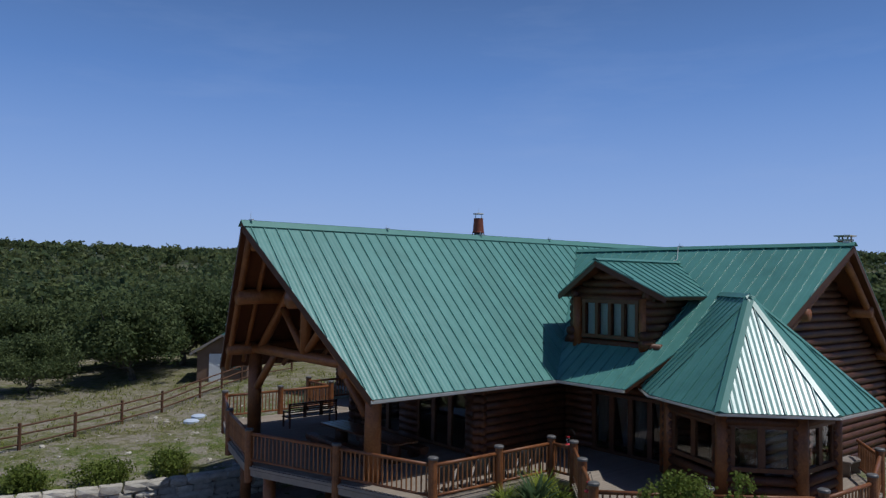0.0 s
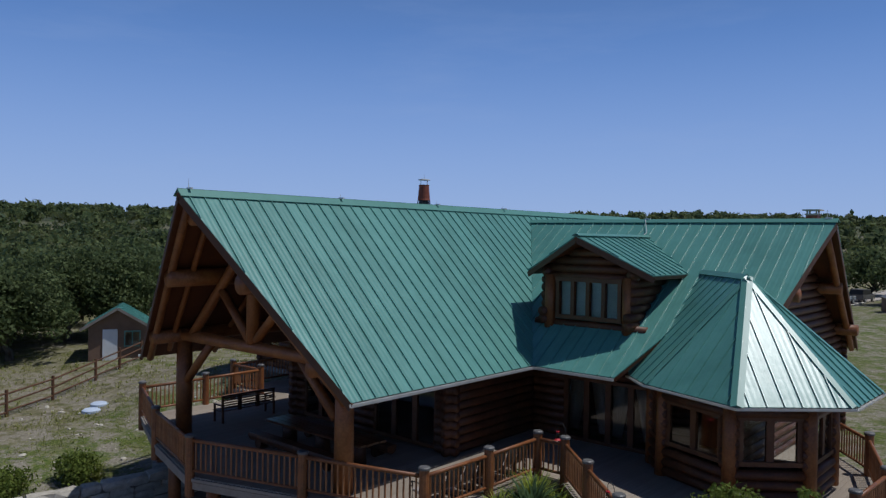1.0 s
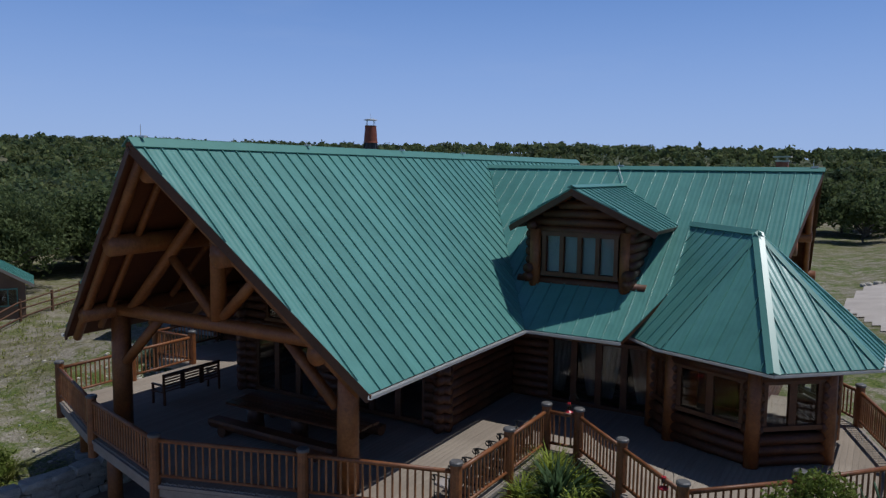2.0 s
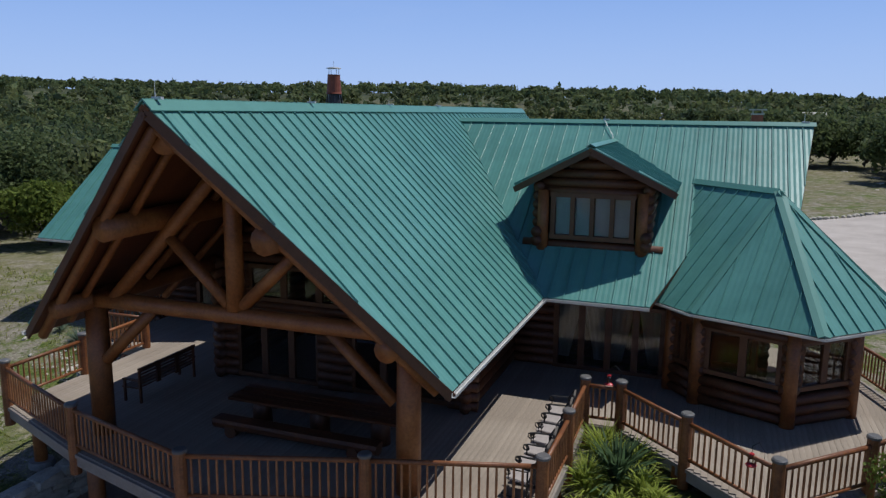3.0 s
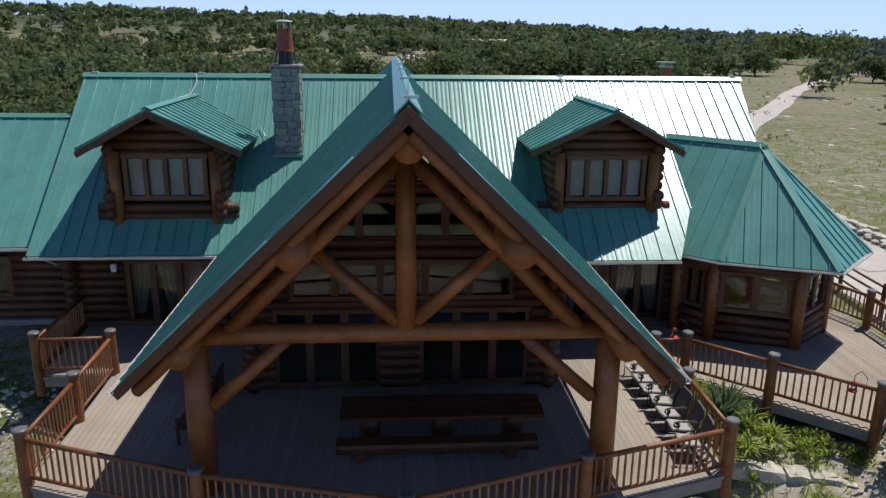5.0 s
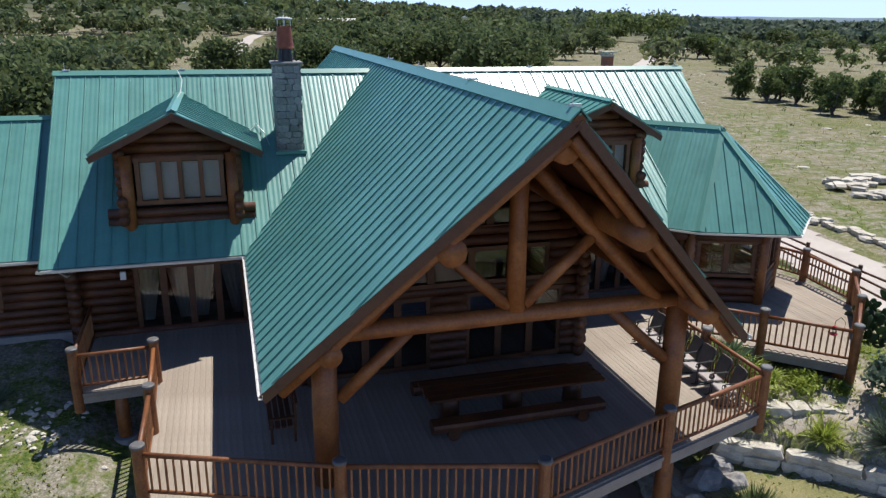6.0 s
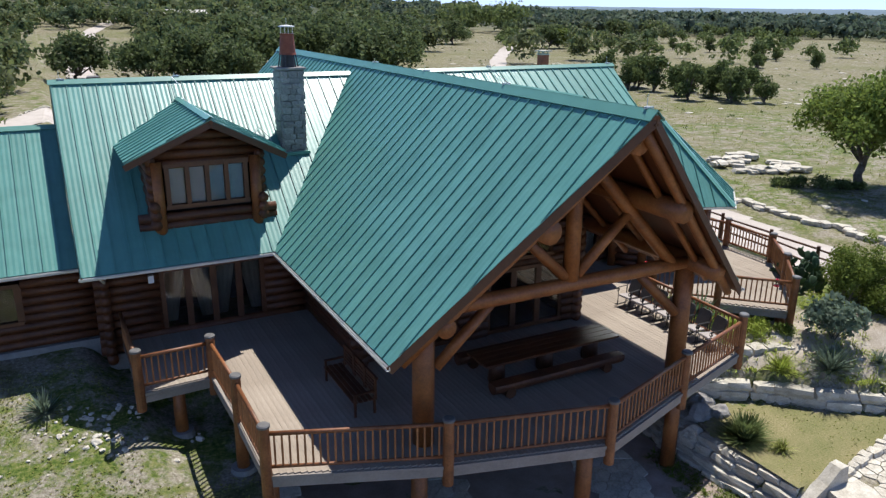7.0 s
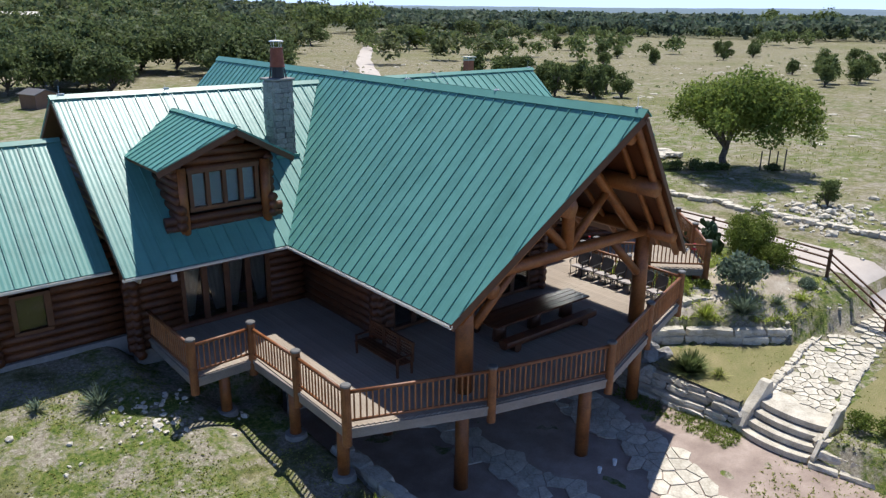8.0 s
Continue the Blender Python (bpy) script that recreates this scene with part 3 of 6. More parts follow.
def dormer(cx, peak_y, eave_y, wall_y, slope, half):
    """A log dormer with a prowed gable roof and four panes."""
    pz, ez = 6.94, 5.72
    yb = XRY - (XRZ - pz) / slope
    ye = XRY - (XRZ - ez) / slope
    for s in (-1, 1):
        roof_slope(house, [(cx, peak_y, pz), (cx, yb, pz), (cx + s * half, ye, ez), (cx + s * half, eave_y, ez)], spacing=0.4)
        bm = bmesh.new()
        off = Vector((0, 0.03, -0.16))
        beam(bm, Vector((cx, peak_y, pz)) + off, Vector((cx + s * half, eave_y, ez)) + off, 0.05, 0.17)
        part("barge_board", bm, M["fascia"], house)
    k = math.hypot(half, pz - ez)
    ridge_cap(house, (cx, peak_y - 0.02, pz), (cx, yb, pz), (half / k, 0, (ez - pz) / k), (-half / k, 0, (ez - pz) / k), 0.16)
    zb = XRZ - (XRY - wall_y) * slope - 0.05
    w = 1.72
    z = zb
    w0, w1 = 4.2, 5.46
    # courses of logs: below and above the windows, with crossing ends
    while z < pz - 0.25:
        lim = w + 0.35 if z < 4.3 else w
        roofw = half * (pz - 0.2 - z) / (pz - ez)
        hw = min(lim, roofw)
        bm = bmesh.new()
        if w0 - 0.05 < z < w1:
            z += 0.27
            continue
        log(bm, (cx - hw, wall_y, z), (cx + hw, wall_y, z), 0.15)
        part("log", bm, M["log"], house, smooth=True)
        z += 0.27
    for s in (-1, 1):
        z = zb
        while z < 5.7:
            bm = bmesh.new()
            y1 = wall_y - (0.42 if z < 4.4 else 0.22)
            log(bm, (cx + s * (w - 0.12), y1, z + 0.13), (cx + s * (w - 0.12), min(13.0, XRY - (XRZ - z) / slope + 0.6), z + 0.13), 0.15)
            part("log", bm, M["log"], house, smooth=True)
            z += 0.27
        bm = bmesh.new()
        tube(bm, [(cx + s * 1.46, wall_y - 0.12, zb - 0.25), (cx + s * 1.46, wall_y - 0.12, 5.6)], 0.18, 12)
        part("post", bm, M["timber"], house, smooth=True)
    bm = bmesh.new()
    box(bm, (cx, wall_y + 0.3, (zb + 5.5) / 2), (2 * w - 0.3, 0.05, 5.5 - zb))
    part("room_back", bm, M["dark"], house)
    win = new("window")
    win.parent = house
    for k in range(5):
        bm = bmesh.new()
        box(bm, (cx - 1.16 + 0.58 * k, wall_y - 0.06, (w0 + w1) / 2), (0.13, 0.16, w1 - w0))
        part("window_frame", bm, M["frame"], win)
    for zz in (w0, w1):
        bm = bmesh.new()
        box(bm, (cx, wall_y - 0.06, zz), (2.5, 0.18, 0.13))
        part("window_frame", bm, M["frame"], win)
    for k in range(4):
        bm = bmesh.new()
        box(bm, (cx - 0.87 + 0.58 * k, wall_y - 0.02, (w0 + w1) / 2), (0.46, 0.012, w1 - w0 - 0.08))
        pane = part("pane", bm, M["glass"], win)
        # added sheet behind the glass, coloured like reflected sky
        bm = bmesh.new()
        box(bm, (cx - 0.87 + 0.58 * k, wall_y + 0.09, (w0 + w1) / 2), (0.5, 0.02, w1 - w0 - 0.04))
        part("blind", bm, M["blind"], win, "bluish grey sheet standing for sky reflected in the pane")


SR, SL = (XRZ - EAVE) / (XRY - EYR), (XRZ - EAVE) / (XRY - EYL)
dormer(6.28, 8.72, 9.46, 9.65, SR, 2.36)
dormer(-6.95, 8.58, 9.34, 9.95, SL, 2.34)

# barge boards along the open edges of the roofs
for name_pts in ([(0, -1.6, RIDGE), (HALF, 0.07, EAVE)], [(0, -1.6, RIDGE), (-HALF, 0.07, EAVE)],
                 [(12.47, XRY, XRZ), (11.73, 9.5, EAVE + (9.5 - EYR) * SR)], [(12.47, XRY, XRZ), (11.68, BY, EAVE)],
                 [(-10.77, XRY, XRZ), (-10.77, EYL, EAVE)], [(-15.82, WY, WZ), (-16.07, WEY, WE)]):
    a, b = Vector(name_pts[0]), Vector(name_pts[1])
    bm = bmesh.new()
    beam(bm, a + Vector((0, 0, -0.17)), b + Vector((0, 0, -0.14)), 0.05, 0.19)
    part("barge_board", bm, M["fascia"], house)


def one_log(p0, p1, r, mat="log", name="log", n=10):
    bm = bmesh.new()
    log(bm, p0, p1, r, n)
    return part(name, bm, M[mat], house, smooth=True)


# porch frame
for s in (-1, 1):
    one_log((s * 4.05, 0.95, 0.0), (s * 4.05, 0.95, 3.3), 0.26, "timber", "porch_post", 14)
    one_log((s * 3.75, 0.9, 1.95), (s * 2.3, 0.88, 3.3), 0.14, "timber", "knee_brace")
    one_log((s * 3.35, 0.85, 3.5), (s * 0.12, 0.85, 6.78), 0.16, "timber", "truss_rafter")
    one_log((s * 0.18, 0.85, 3.65), (s * 1.75, 0.85, 5.1), 0.14, "timber", "truss_strut")
    one_log((s * 4.05, -0.2, 3.42), (s * 4.05, 5.6, 3.42), 0.23, "timber", "wall_plate", 12)
    one_log((s * 1.9, -0.85, 5.47), (s * 1.9, 5.6, 5.47), 0.27, "timber", "purlin", 12)
    one_log((s * 0.04, -1.3, 7.52), (s * 4.95, 0.2, 2.6), 0.12, "timber", "rake_rafter")
    one_log((s * 0.3, -0.5, 7.2), (s * 4.6, 0.7, 2.88), 0.09, "timber", "rake_rafter")
one_log((0, -1.2, 7.28), (0, 5.6, 7.28), 0.24, "timber", "ridge_beam", 12)
one_log((0, 0.85, 3.55), (0, 0.85, 6.95), 0.2, "timber", "king_post", 12)
one_log((-4.0, 0.85, 3.43), (4.0, 0.85, 3.43), 0.19, "timber", "tie_beam", 12)
for y in (2.6, 4.3):
    for s in (-1, 1):
        one_log((s * 4.9, y, 2.6), (s * 0.1, y, 7.4), 0.09, "timber", "rafter")


def log_wall(p0, p1, z0, top, holes=(), r=0.15, over=0.28):
    """Courses of round logs from p0 to p1; top(s) is the height of the wall, s in metres along it; holes are (s0, s1, z0, z1)."""
    p0, p1 = Vector((*p0, 0)), Vector((*p1, 0))
    d = p1 - p0
    length = d.length
    d.normalize()
    z = z0 + r
    ss = [i * length / 40 for i in range(41)]
    while True:
        inside = [s for s in ss if top(s) > z + r * 0.7]
        if not inside:
            break
        a, b = min(inside), max(inside)
        ends = (-over if a == 0 else a, length + over if b == ss[-1] else b)
        spans = [ends]
        for h0, h1, hz0, hz1 in holes:
            if hz0 < z < hz1:
                spans = [q for s0, s1 in spans for q in ((s0, min(s1, h0)), (max(s0, h1), s1)) if q[1] - q[0] > 0.1]
        for s0, s1 in spans:
            one_log(p0 + d * s0 + Vector((0, 0, z)), p0 + d * s1 + Vector((0, 0, z)), r, n=8)
        z += r * 1.82
    return d


def window(name, p0, p1, z0, z1, panes=2, curtain=False, door=False):
    """A timber frame with glass between two plan points on a wall."""
    p0, p1 = Vector((*p0, 0)), Vector((*p1, 0))
    d = (p1 - p0).normalized()
    w = (p1 - p0).length
    n = Vector((d.y, -d.x, 0))
    un = new(name)
    un.parent = house
    up = Vector((0, 0, 1))
    for i in range(panes + 1):
        c = p0 + d * (w * i / panes)
        bm = bmesh.new()
        beam(bm, c + up * z0, c + up * z1, 0.11, 0.2, up=d)
        part("window_frame", bm, M["frame"], un)
    for zz in (z0, z1):
        bm = bmesh.new()
        beam(bm, p0 + up * zz - d * 0.06, p1 + up * zz + d * 0.06, 0.2, 0.12)
        part("window_frame", bm, M["frame"], un)
    for i in range(panes):
        a, b = p0 + d * (w * i / panes + 0.06), p0 + d * (w * (i + 1) / panes - 0.06)
        bm = bmesh.new()
        beam(bm, a + up * (z0 + z1) / 2, b + up * (z0 + z1) / 2, 0.012, z1 - z0 - 0.12)
        pane = part("pane", bm, M["glass"], un)
        if curtain:
            bm = bmesh.new()
            k = 14
            lo, hi = [], []
            span = b - a
            side = 1 if i % 2 == 0 else -1
            for j in range(k + 1):
                f = j / k
                wob = -n * (0.16 + 0.035 * math.sin(f * 22))
                base = a + span * (0.02 + 0.96 * f) + wob
                sw = a + span * ((0.02 + 0.5 * f) if side > 0 else (0.48 + 0.5 * f)) + wob
                hi.append(bm.verts.new(base + up * (z1 - 0.1)))
                lo.append(bm.verts.new(sw + up * (z0 + 0.25)))
            for j in range(k):
                bm.faces.new((lo[j], lo[j + 1], hi[j + 1], hi[j]))
            bmesh.ops.solidify(bm, geom=bm.faces[:], thickness=0.012)
            part("curtain", bm, M["curtain"], un, "pale gathered curtain", smooth=True)
    return un


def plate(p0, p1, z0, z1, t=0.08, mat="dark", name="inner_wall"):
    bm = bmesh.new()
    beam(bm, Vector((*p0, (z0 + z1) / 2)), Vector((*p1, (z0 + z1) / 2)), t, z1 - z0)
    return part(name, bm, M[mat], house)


FW = 5.5
gable = lambda s: RIDGE - 0.35 - abs(s - 3.85)
log_wall((-3.85, FW), (3.85, FW), 0.0, gable, [(0.55, 3.25, 0.1, 2.2), (4.3, 7.15, 0.1, 2.2), (1.0, 6.7, 2.45, 3.5), (1.7, 6.0, 4.0, 5.1), (3.1, 4.6, 5.4, 6.3)])
window("window", (-3.3, FW), (-0.6, FW), 0.15, 2.15, 3)
window("window", (0.45, FW), (3.3, FW), 0.15, 2.15, 3)
window("window", (-2.85, FW), (2.85, FW), 2.5, 3.45, 5)
window("window", (-2.15, FW), (2.15, FW), 4.05, 5.05, 4)
window("window", (-0.75, FW), (0.75, FW), 5.45, 6.25, 2)
for s in (-1, 1):
    log_wall((s * 3.85, 5.5), (s * 3.85, 10.3), 0.0, lambda s_: 3.6)
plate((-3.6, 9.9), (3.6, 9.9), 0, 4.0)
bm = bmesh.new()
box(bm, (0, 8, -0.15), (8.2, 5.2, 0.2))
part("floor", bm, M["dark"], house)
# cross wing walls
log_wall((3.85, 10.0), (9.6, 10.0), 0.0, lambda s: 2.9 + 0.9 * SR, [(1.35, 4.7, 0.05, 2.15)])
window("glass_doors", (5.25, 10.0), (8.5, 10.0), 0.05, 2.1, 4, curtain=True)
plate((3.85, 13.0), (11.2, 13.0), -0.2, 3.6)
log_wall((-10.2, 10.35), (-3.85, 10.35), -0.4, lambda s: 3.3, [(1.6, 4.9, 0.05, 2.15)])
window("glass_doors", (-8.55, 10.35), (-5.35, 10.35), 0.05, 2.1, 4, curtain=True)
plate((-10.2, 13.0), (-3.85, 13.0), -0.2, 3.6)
for y0, y1, x, e in ((10.3, 20.6, -10.2, EYL), (10.0, 20.6, 11.25, EYR)):
    log_wall((x, y0), (x, y1), -0.6, lambda s, y0=y0, e=e: XRZ - 0.3 - abs(y0 + s - XRY) * (XRZ - EAVE) / (XRY - e), over=0.35)
log_wall((-10.2, 20.6), (11.25, 20.6), -0.6, lambda s: 3.2)
# log ends under the east rake
for y, z in ((XRY, XRZ - 0.55), (12.2, 5.2), (17.2, 5.2), (10.2, 3.5), (19.7, 3.5)):
    one_log((10.6, y, z), (12.1, y, z), 0.22, "timber", "purlin", 12)
    one_log((-9.8, y, z), (-10.65, y, z), 0.2, "timber", "purlin", 12)
for s in (-1, 1):
    one_log((12.2, XRY - 0.1 * s, XRZ - 0.45), (11.6, XRY + s * (6.3 if s > 0 else 4.8), XRZ - 0.35 - (4.6 if s > 0 else 3.6)), 0.12, "timber", "rake_rafter")
# low west wing
log_wall((-14.1, 11.15), (-10.3, 11.15), -0.05, lambda s: 3.3, [(0.55, 1.7, 0.75, 2.05)])
window("window", (-13.5, 11.15), (-12.5, 11.15), 0.8, 2.0, 1)
log_wall((-14.1, 11.15), (-14.1, 17.2), -0.05, lambda s: WZ - 0.3 - abs(11.15 + s - WY) * (WZ - WE) / (WY - WEY))
plate((-14.0, 12.4), (-10.3, 12.4), -0.8, 3.0)
bm = bmesh.new()
box(bm, (-12.2, 11.17, -0.5), (4.0, 0.5, 0.94))
part("foundation", bm, M["mortar"], house, "pale concrete foundation")
bm = bmesh.new()
box(bm, (-7.0, 10.4, -0.85), (6.6, 0.35, 0.9))
part("foundation", bm, M["mortar"], house)
bm = bmesh.new()
tube(bm, [(-10.3, EYL + 0.05, EAVE - 0.12), (-10.2, EYL + 0.5, EAVE - 0.4), (-10.15, 10.1, EAVE - 0.55), (-10.15, 10.1, -0.5)], 0.045, 8)
part("downspout", bm, M["gutter"], house)
bm = bmesh.new()
box(bm, (-8.85, 10.12, 1.95), (0.16, 0.14, 0.24))
part("wall_lamp", bm, M["white"], house, "small white wall lamp")
# bay walls
bv = [(8.75, 9.3), (9.5, 8.4), (11.77, 7.5), (13.38, 8.85), (13.4, 10.95), (12.3, 12.37)]
for i in range(5):
    a, b = bv[i], bv[i + 1]
    L = math.dist(a, b)
    f = lambda u: (a[0] + (b[0] - a[0]) * u / L, a[1] + (b[1] - a[1]) * u / L)
    log_wall(a, b, 0.0, lambda s: 2.75, [(0.22, L - 0.22, 0.95, 2.25)], over=0.05)
    window("window", f(0.25), f(L - 0.25), 1.0, 2.2, 2)
for x, y in bv:
    one_log((x, y, 0), (x, y, 2.8), 0.19, "timber", "corner_post")
bm = bmesh.new()
prism(bm, bv, -0.3, 0.02)
part("floor", bm, M["dark"], house)
bm = bmesh.new()
prism(bm, [(TCX + (x - TCX) * 0.98, TCY + (y - TCY) * 0.98) for x, y in bv], 2.66, 2.74)
part("bay_ceiling", bm, M["soffit"], house)


# ---- chimneys ----
def rock(seed, flat=1.0):
    """One rough block, unit size."""
    rnd = random.Random(seed)
    bm = bmesh.new()
    bmesh.ops.create_cube(bm, size=1.0)
    bmesh.ops.subdivide_edges(bm, edges=bm.edges[:], cuts=1, use_grid_fill=True)
    for v in bm.verts:
        k = sum(1 for c in v.co if abs(c) > 0.4)
        v.co *= {1: 1.0, 2: 0.93, 3: 0.84}.get(k, 1.0)
        v.co += Vector([rnd.uniform(-0.085, 0.085) for _ in range(3)])
    return bm


rock_meshes = {}


def rock_piece(name, parent, mat, m, seed):
    key = (mat, seed % 10)
    if key not in rock_meshes:
        bm = rock(seed % 10)
        me = bpy.data.meshes.new("rock_mesh")
        bm.to_mesh(me)
        bm.free()
        me.materials.append(M[mat])
        rock_meshes[key] = me
    ob = new(name, rock_meshes[key])
    ob.parent = parent
    ob.matrix_basis = m
    return ob


chimney = thing("stone_chimney", "tall grey fieldstone chimney with rusty flue pipe", "chimney")
CX, CY, CW, CD = -3.58, 12.2, 0.78, 0.74
bm = bmesh.new()
box(bm, (CX, CY, 6.4), (CW - 0.06, CD - 0.06, 3.2))
part("core", bm, M["mortar"], chimney)
seed = 0
for face in range(4):
    ang = face * math.pi / 2
    w, d = (CW, CD) if face % 2 == 0 else (CD, CW)
    z = 4.85
    while z < 7.9:
        h = random.uniform(0.16, 0.26)
        s = -w / 2
        while s < w / 2 - 0.02:
            l = min(random.uniform(0.2, 0.42), w / 2 - s)
            seed += 1
            m = Matrix.Translation((CX, CY, 0)) @ Matrix.Rotation(ang, 4, "Z") @ Matrix.Translation((s + l / 2, -d / 2 + 0.01, z + h / 2)) @ Matrix.Diagonal((l * 1.02, random.uniform(0.1, 0.16), h * 1.02, 1))
            rock_piece("stone", chimney, "chimney", m, seed)
            s += l
        z += h
bm = bmesh.new()
box(bm, (CX, CY, 8.0), (0.99, 0.96, 0.08))
bmesh.ops.bevel(bm, geom=bm.edges[:], offset=0.02, segments=1, affect="EDGES")
part("cap_slab", bm, M["mortar"], chimney, "thin concrete cap slab")
bm = bmesh.new()
tube(bm, [(CX, CY - 0.06, 8.44), (CX, CY - 0.06, 8.5), (CX, CY - 0.06, 9.06), (CX, CY - 0.06, 9.12)], [0.29, 0.27, 0.225, 0.235], 20)
part("flue_pipe", bm, M["rust"], chimney, "rust red flue pipe", smooth=False)
for a in range(6):
    c, s = math.cos(a * math.pi / 3), math.sin(a * math.pi / 3)
    bm = bmesh.new()
    tube(bm, [(CX + 0.34 * c, CY - 0.06 + 0.34 * s, 8.04), (CX + 0.26 * c, CY - 0.06 + 0.26 * s, 8.46)], 0.022, 6)
    part("stand_leg", bm, M["black"], chimney)
bm = bmesh.new()
tube(bm, [(CX, CY - 0.06, 8.04), (CX, CY - 0.06, 8.46)], [0.24, 0.2], 14)
part("pipe_stand", bm, M["black"], chimney)
bm = bmesh.new()
tube(bm, [(CX, CY - 0.06, 9.33), (CX, CY - 0.06, 9.36), (CX, CY - 0.06, 9.39)], [0.27, 0.26, 0.1], 18)
for a in range(4):
    c, s = math.cos(a * math.pi / 2), math.sin(a * math.pi / 2)
    tube(bm, [(CX + 0.2 * c, CY - 0.06 + 0.2 * s, 9.08), (CX + 0.2 * c, CY - 0.06 + 0.2 * s, 9.34)], 0.012, 6)
tube(bm, [(CX, CY - 0.06, 9.38), (CX, CY - 0.06, 9.6)], 0.007, 5)
part("pipe_cap", bm, M["gutter"], chimney, "flat pale metal rain cap")
bm = bmesh.new()
box(bm, (CX, CY - 0.46, 5.18), (0.98, 0.14, 0.1))
part("flashing", bm, M["cap"], chimney)

stub = thing("square_chimney", "small brown square chimney with pale cap", "chimney")
bm = bmesh.new()
box(bm, (10.9, 17.9, 6.7), (0.4, 0.4, 2.3))
part("shaft", bm, M["rust"], stub)
bm = bmesh.new()
box(bm, (10.9, 17.9, 7.88), (0.46, 0.46, 0.06))
box(bm, (10.9, 17.9, 8.04), (0.6, 0.6, 0.05))
for a, b in ((-1, -1), (1, -1), (1, 1), (-1, 1)):
    box(bm, (10.9 + 0.16 * a, 17.9 + 0.16 * b, 7.96), (0.05, 0.05, 0.12))
part("chimney_cap", bm, M["stone"], stub)

# lightning rods on the ridges
for x, y, z in ((0, -1.3, RIDGE), (0, 4.2, RIDGE), (0, 9.0, RIDGE), (0, 13.2, RIDGE), (5.8, XRY, XRZ), (12.2, XRY, XRZ), (-10.5, XRY, XRZ), (-6.9, XRY, XRZ)):
    rod = thing("lightning_rod", "thin metal lightning rod on the roof ridge", "lightning rod", "rods on the ridges")
    bm = bmesh.new()
    tube(bm, [(x, y, z + 0.05), (x, y, z + (0.36 if y < 0 or abs(x) > 9 else 0.22))], [0.011, 0.005], 6)
    part("rod", bm, M["gutter"], rod)
    bm = bmesh.new()
    box(bm, (x + 0.05, y, z + 0.08), (0.22, 0.07, 0.05))
    part("clamp", bm, M["gutter"], rod)

for pts in (((-7.0, XRY - 0.1, XRZ + 0.05), (-6.85, 13.95, 7.35), (-6.9, 13.2, 7.02), (-6.95, 11.0, 6.98), (-6.95, 8.7, 6.99)),
            ((-4.95, 12.3, 5.7), (-4.6, 12.7, 6.02), (-4.35, 12.3, 5.72), (-4.25, 12.0, 5.42)),
            ((5.8, XRY - 0.1, XRZ + 0.05), (6.2, 13.9, 7.1), (6.28, 13.4, 6.98), (6.28, 11.0, 6.98), (6.28, 8.85, 6.99))):
    wire = thing("lightning_wire", "thin pale lightning cable lying over the roof", "cable", "cables on the roofs")
    bm = bmesh.new()
    tube(bm, pts, 0.014, 6)
    part("cable", bm, M["gutter"], wire)

# ---- deck ----
POSTS = [(-9.79, 6.57), (-7.84, 6.67), (-7.75, 3.99), (-7.75, 1.36), (-3.93, -0.12), (-0.04, -1.15), (3.49, 0.02), (6.85, 1.05),
         (6.89, 3.54), (6.88, 5.85), (7.78, 5.88), (9.42, 4.32), (11.2, 2.6), (13.15, 4.5), (14.95, 6.6), (15.1, 9.1), (14.0, 12.6)]
deck_plan = [(-9.8, 10.3)] + POSTS + [(12.4, 14.6), (11.2, 14.6), (11.2, 10.2)]


def inside(poly, x, y):
    r = False
    for i in range(len(poly)):
        (x0, y0), (x1, y1) = poly[i], poly[i - 1]
        if (y0 > y) != (y1 > y) and x < (x1 - x0) * (y - y0) / (y1 - y0) + x0:
            r = not r
    return r


def spans_at(poly, x):
    ys = sorted(y0 + (x - x0) * (y1 - y0) / (x1 - x0) for (x0, y0), (x1, y1) in zip(poly, poly[1:] + poly[:1]) if (x0 > x) != (x1 > x))
    return list(zip(ys[::2], ys[1::2]))


deck = thing("deck", "raised deck of weathered grey-tan boards", "deck", kind="structure")
bm = bmesh.new()
for k, (a, b) in enumerate(zip(deck_plan, deck_plan[1:])):
    if k >= len(POSTS):
        break
    beam(bm, (*a, -0.075), (*b, -0.075), 0.13, 0.085)
    beam(bm, (*a, -0.235), (*b, -0.235), 0.07, 0.19)
part("rim_beam", bm, M["beam"], deck, "weathered grey rim beam")
for y in (1.0, 3.5, 6.0, 8.6):
    for x0, x1 in ((-7.6, 6.7),):
        bm = bmesh.new()
        if y < 2:
            x0, x1 = -6.3, 6.2
        beam(bm, (x0, y, -0.26), (x1, y, -0.26), 0.14, 0.3)
        part("joist", bm, M["beam"], deck)
for x, y in ((-4.25, 0.75), (-0.1, -0.35), (4.1, 0.85), (-7.62, 4.5), (-7.5, 2.0), (-8.8, 6.75), (-4.25, 4.5), (0, 4.5), (4.1, 4.5), (9.3, 4.6), (11.2, 3.0), (6.6, 3.6)):
    z = ground_z(x, y)
    if z < -0.5:
        bm = bmesh.new()
        log(bm, (x, y, z - 0.15), (x, y, -0.1), 0.21 if y < 1 else 0.17, 12)
        pst = part("support_post", bm, M["timber"], deck, smooth=True)
        if x < -6:
            bm = bmesh.new()
            tube(bm, [(x, y, z - 0.1), (x, y, z + 0.12)], [0.36, 0.32], 14)
            part("footing", bm, M["mortar"], deck, "round concrete footing")

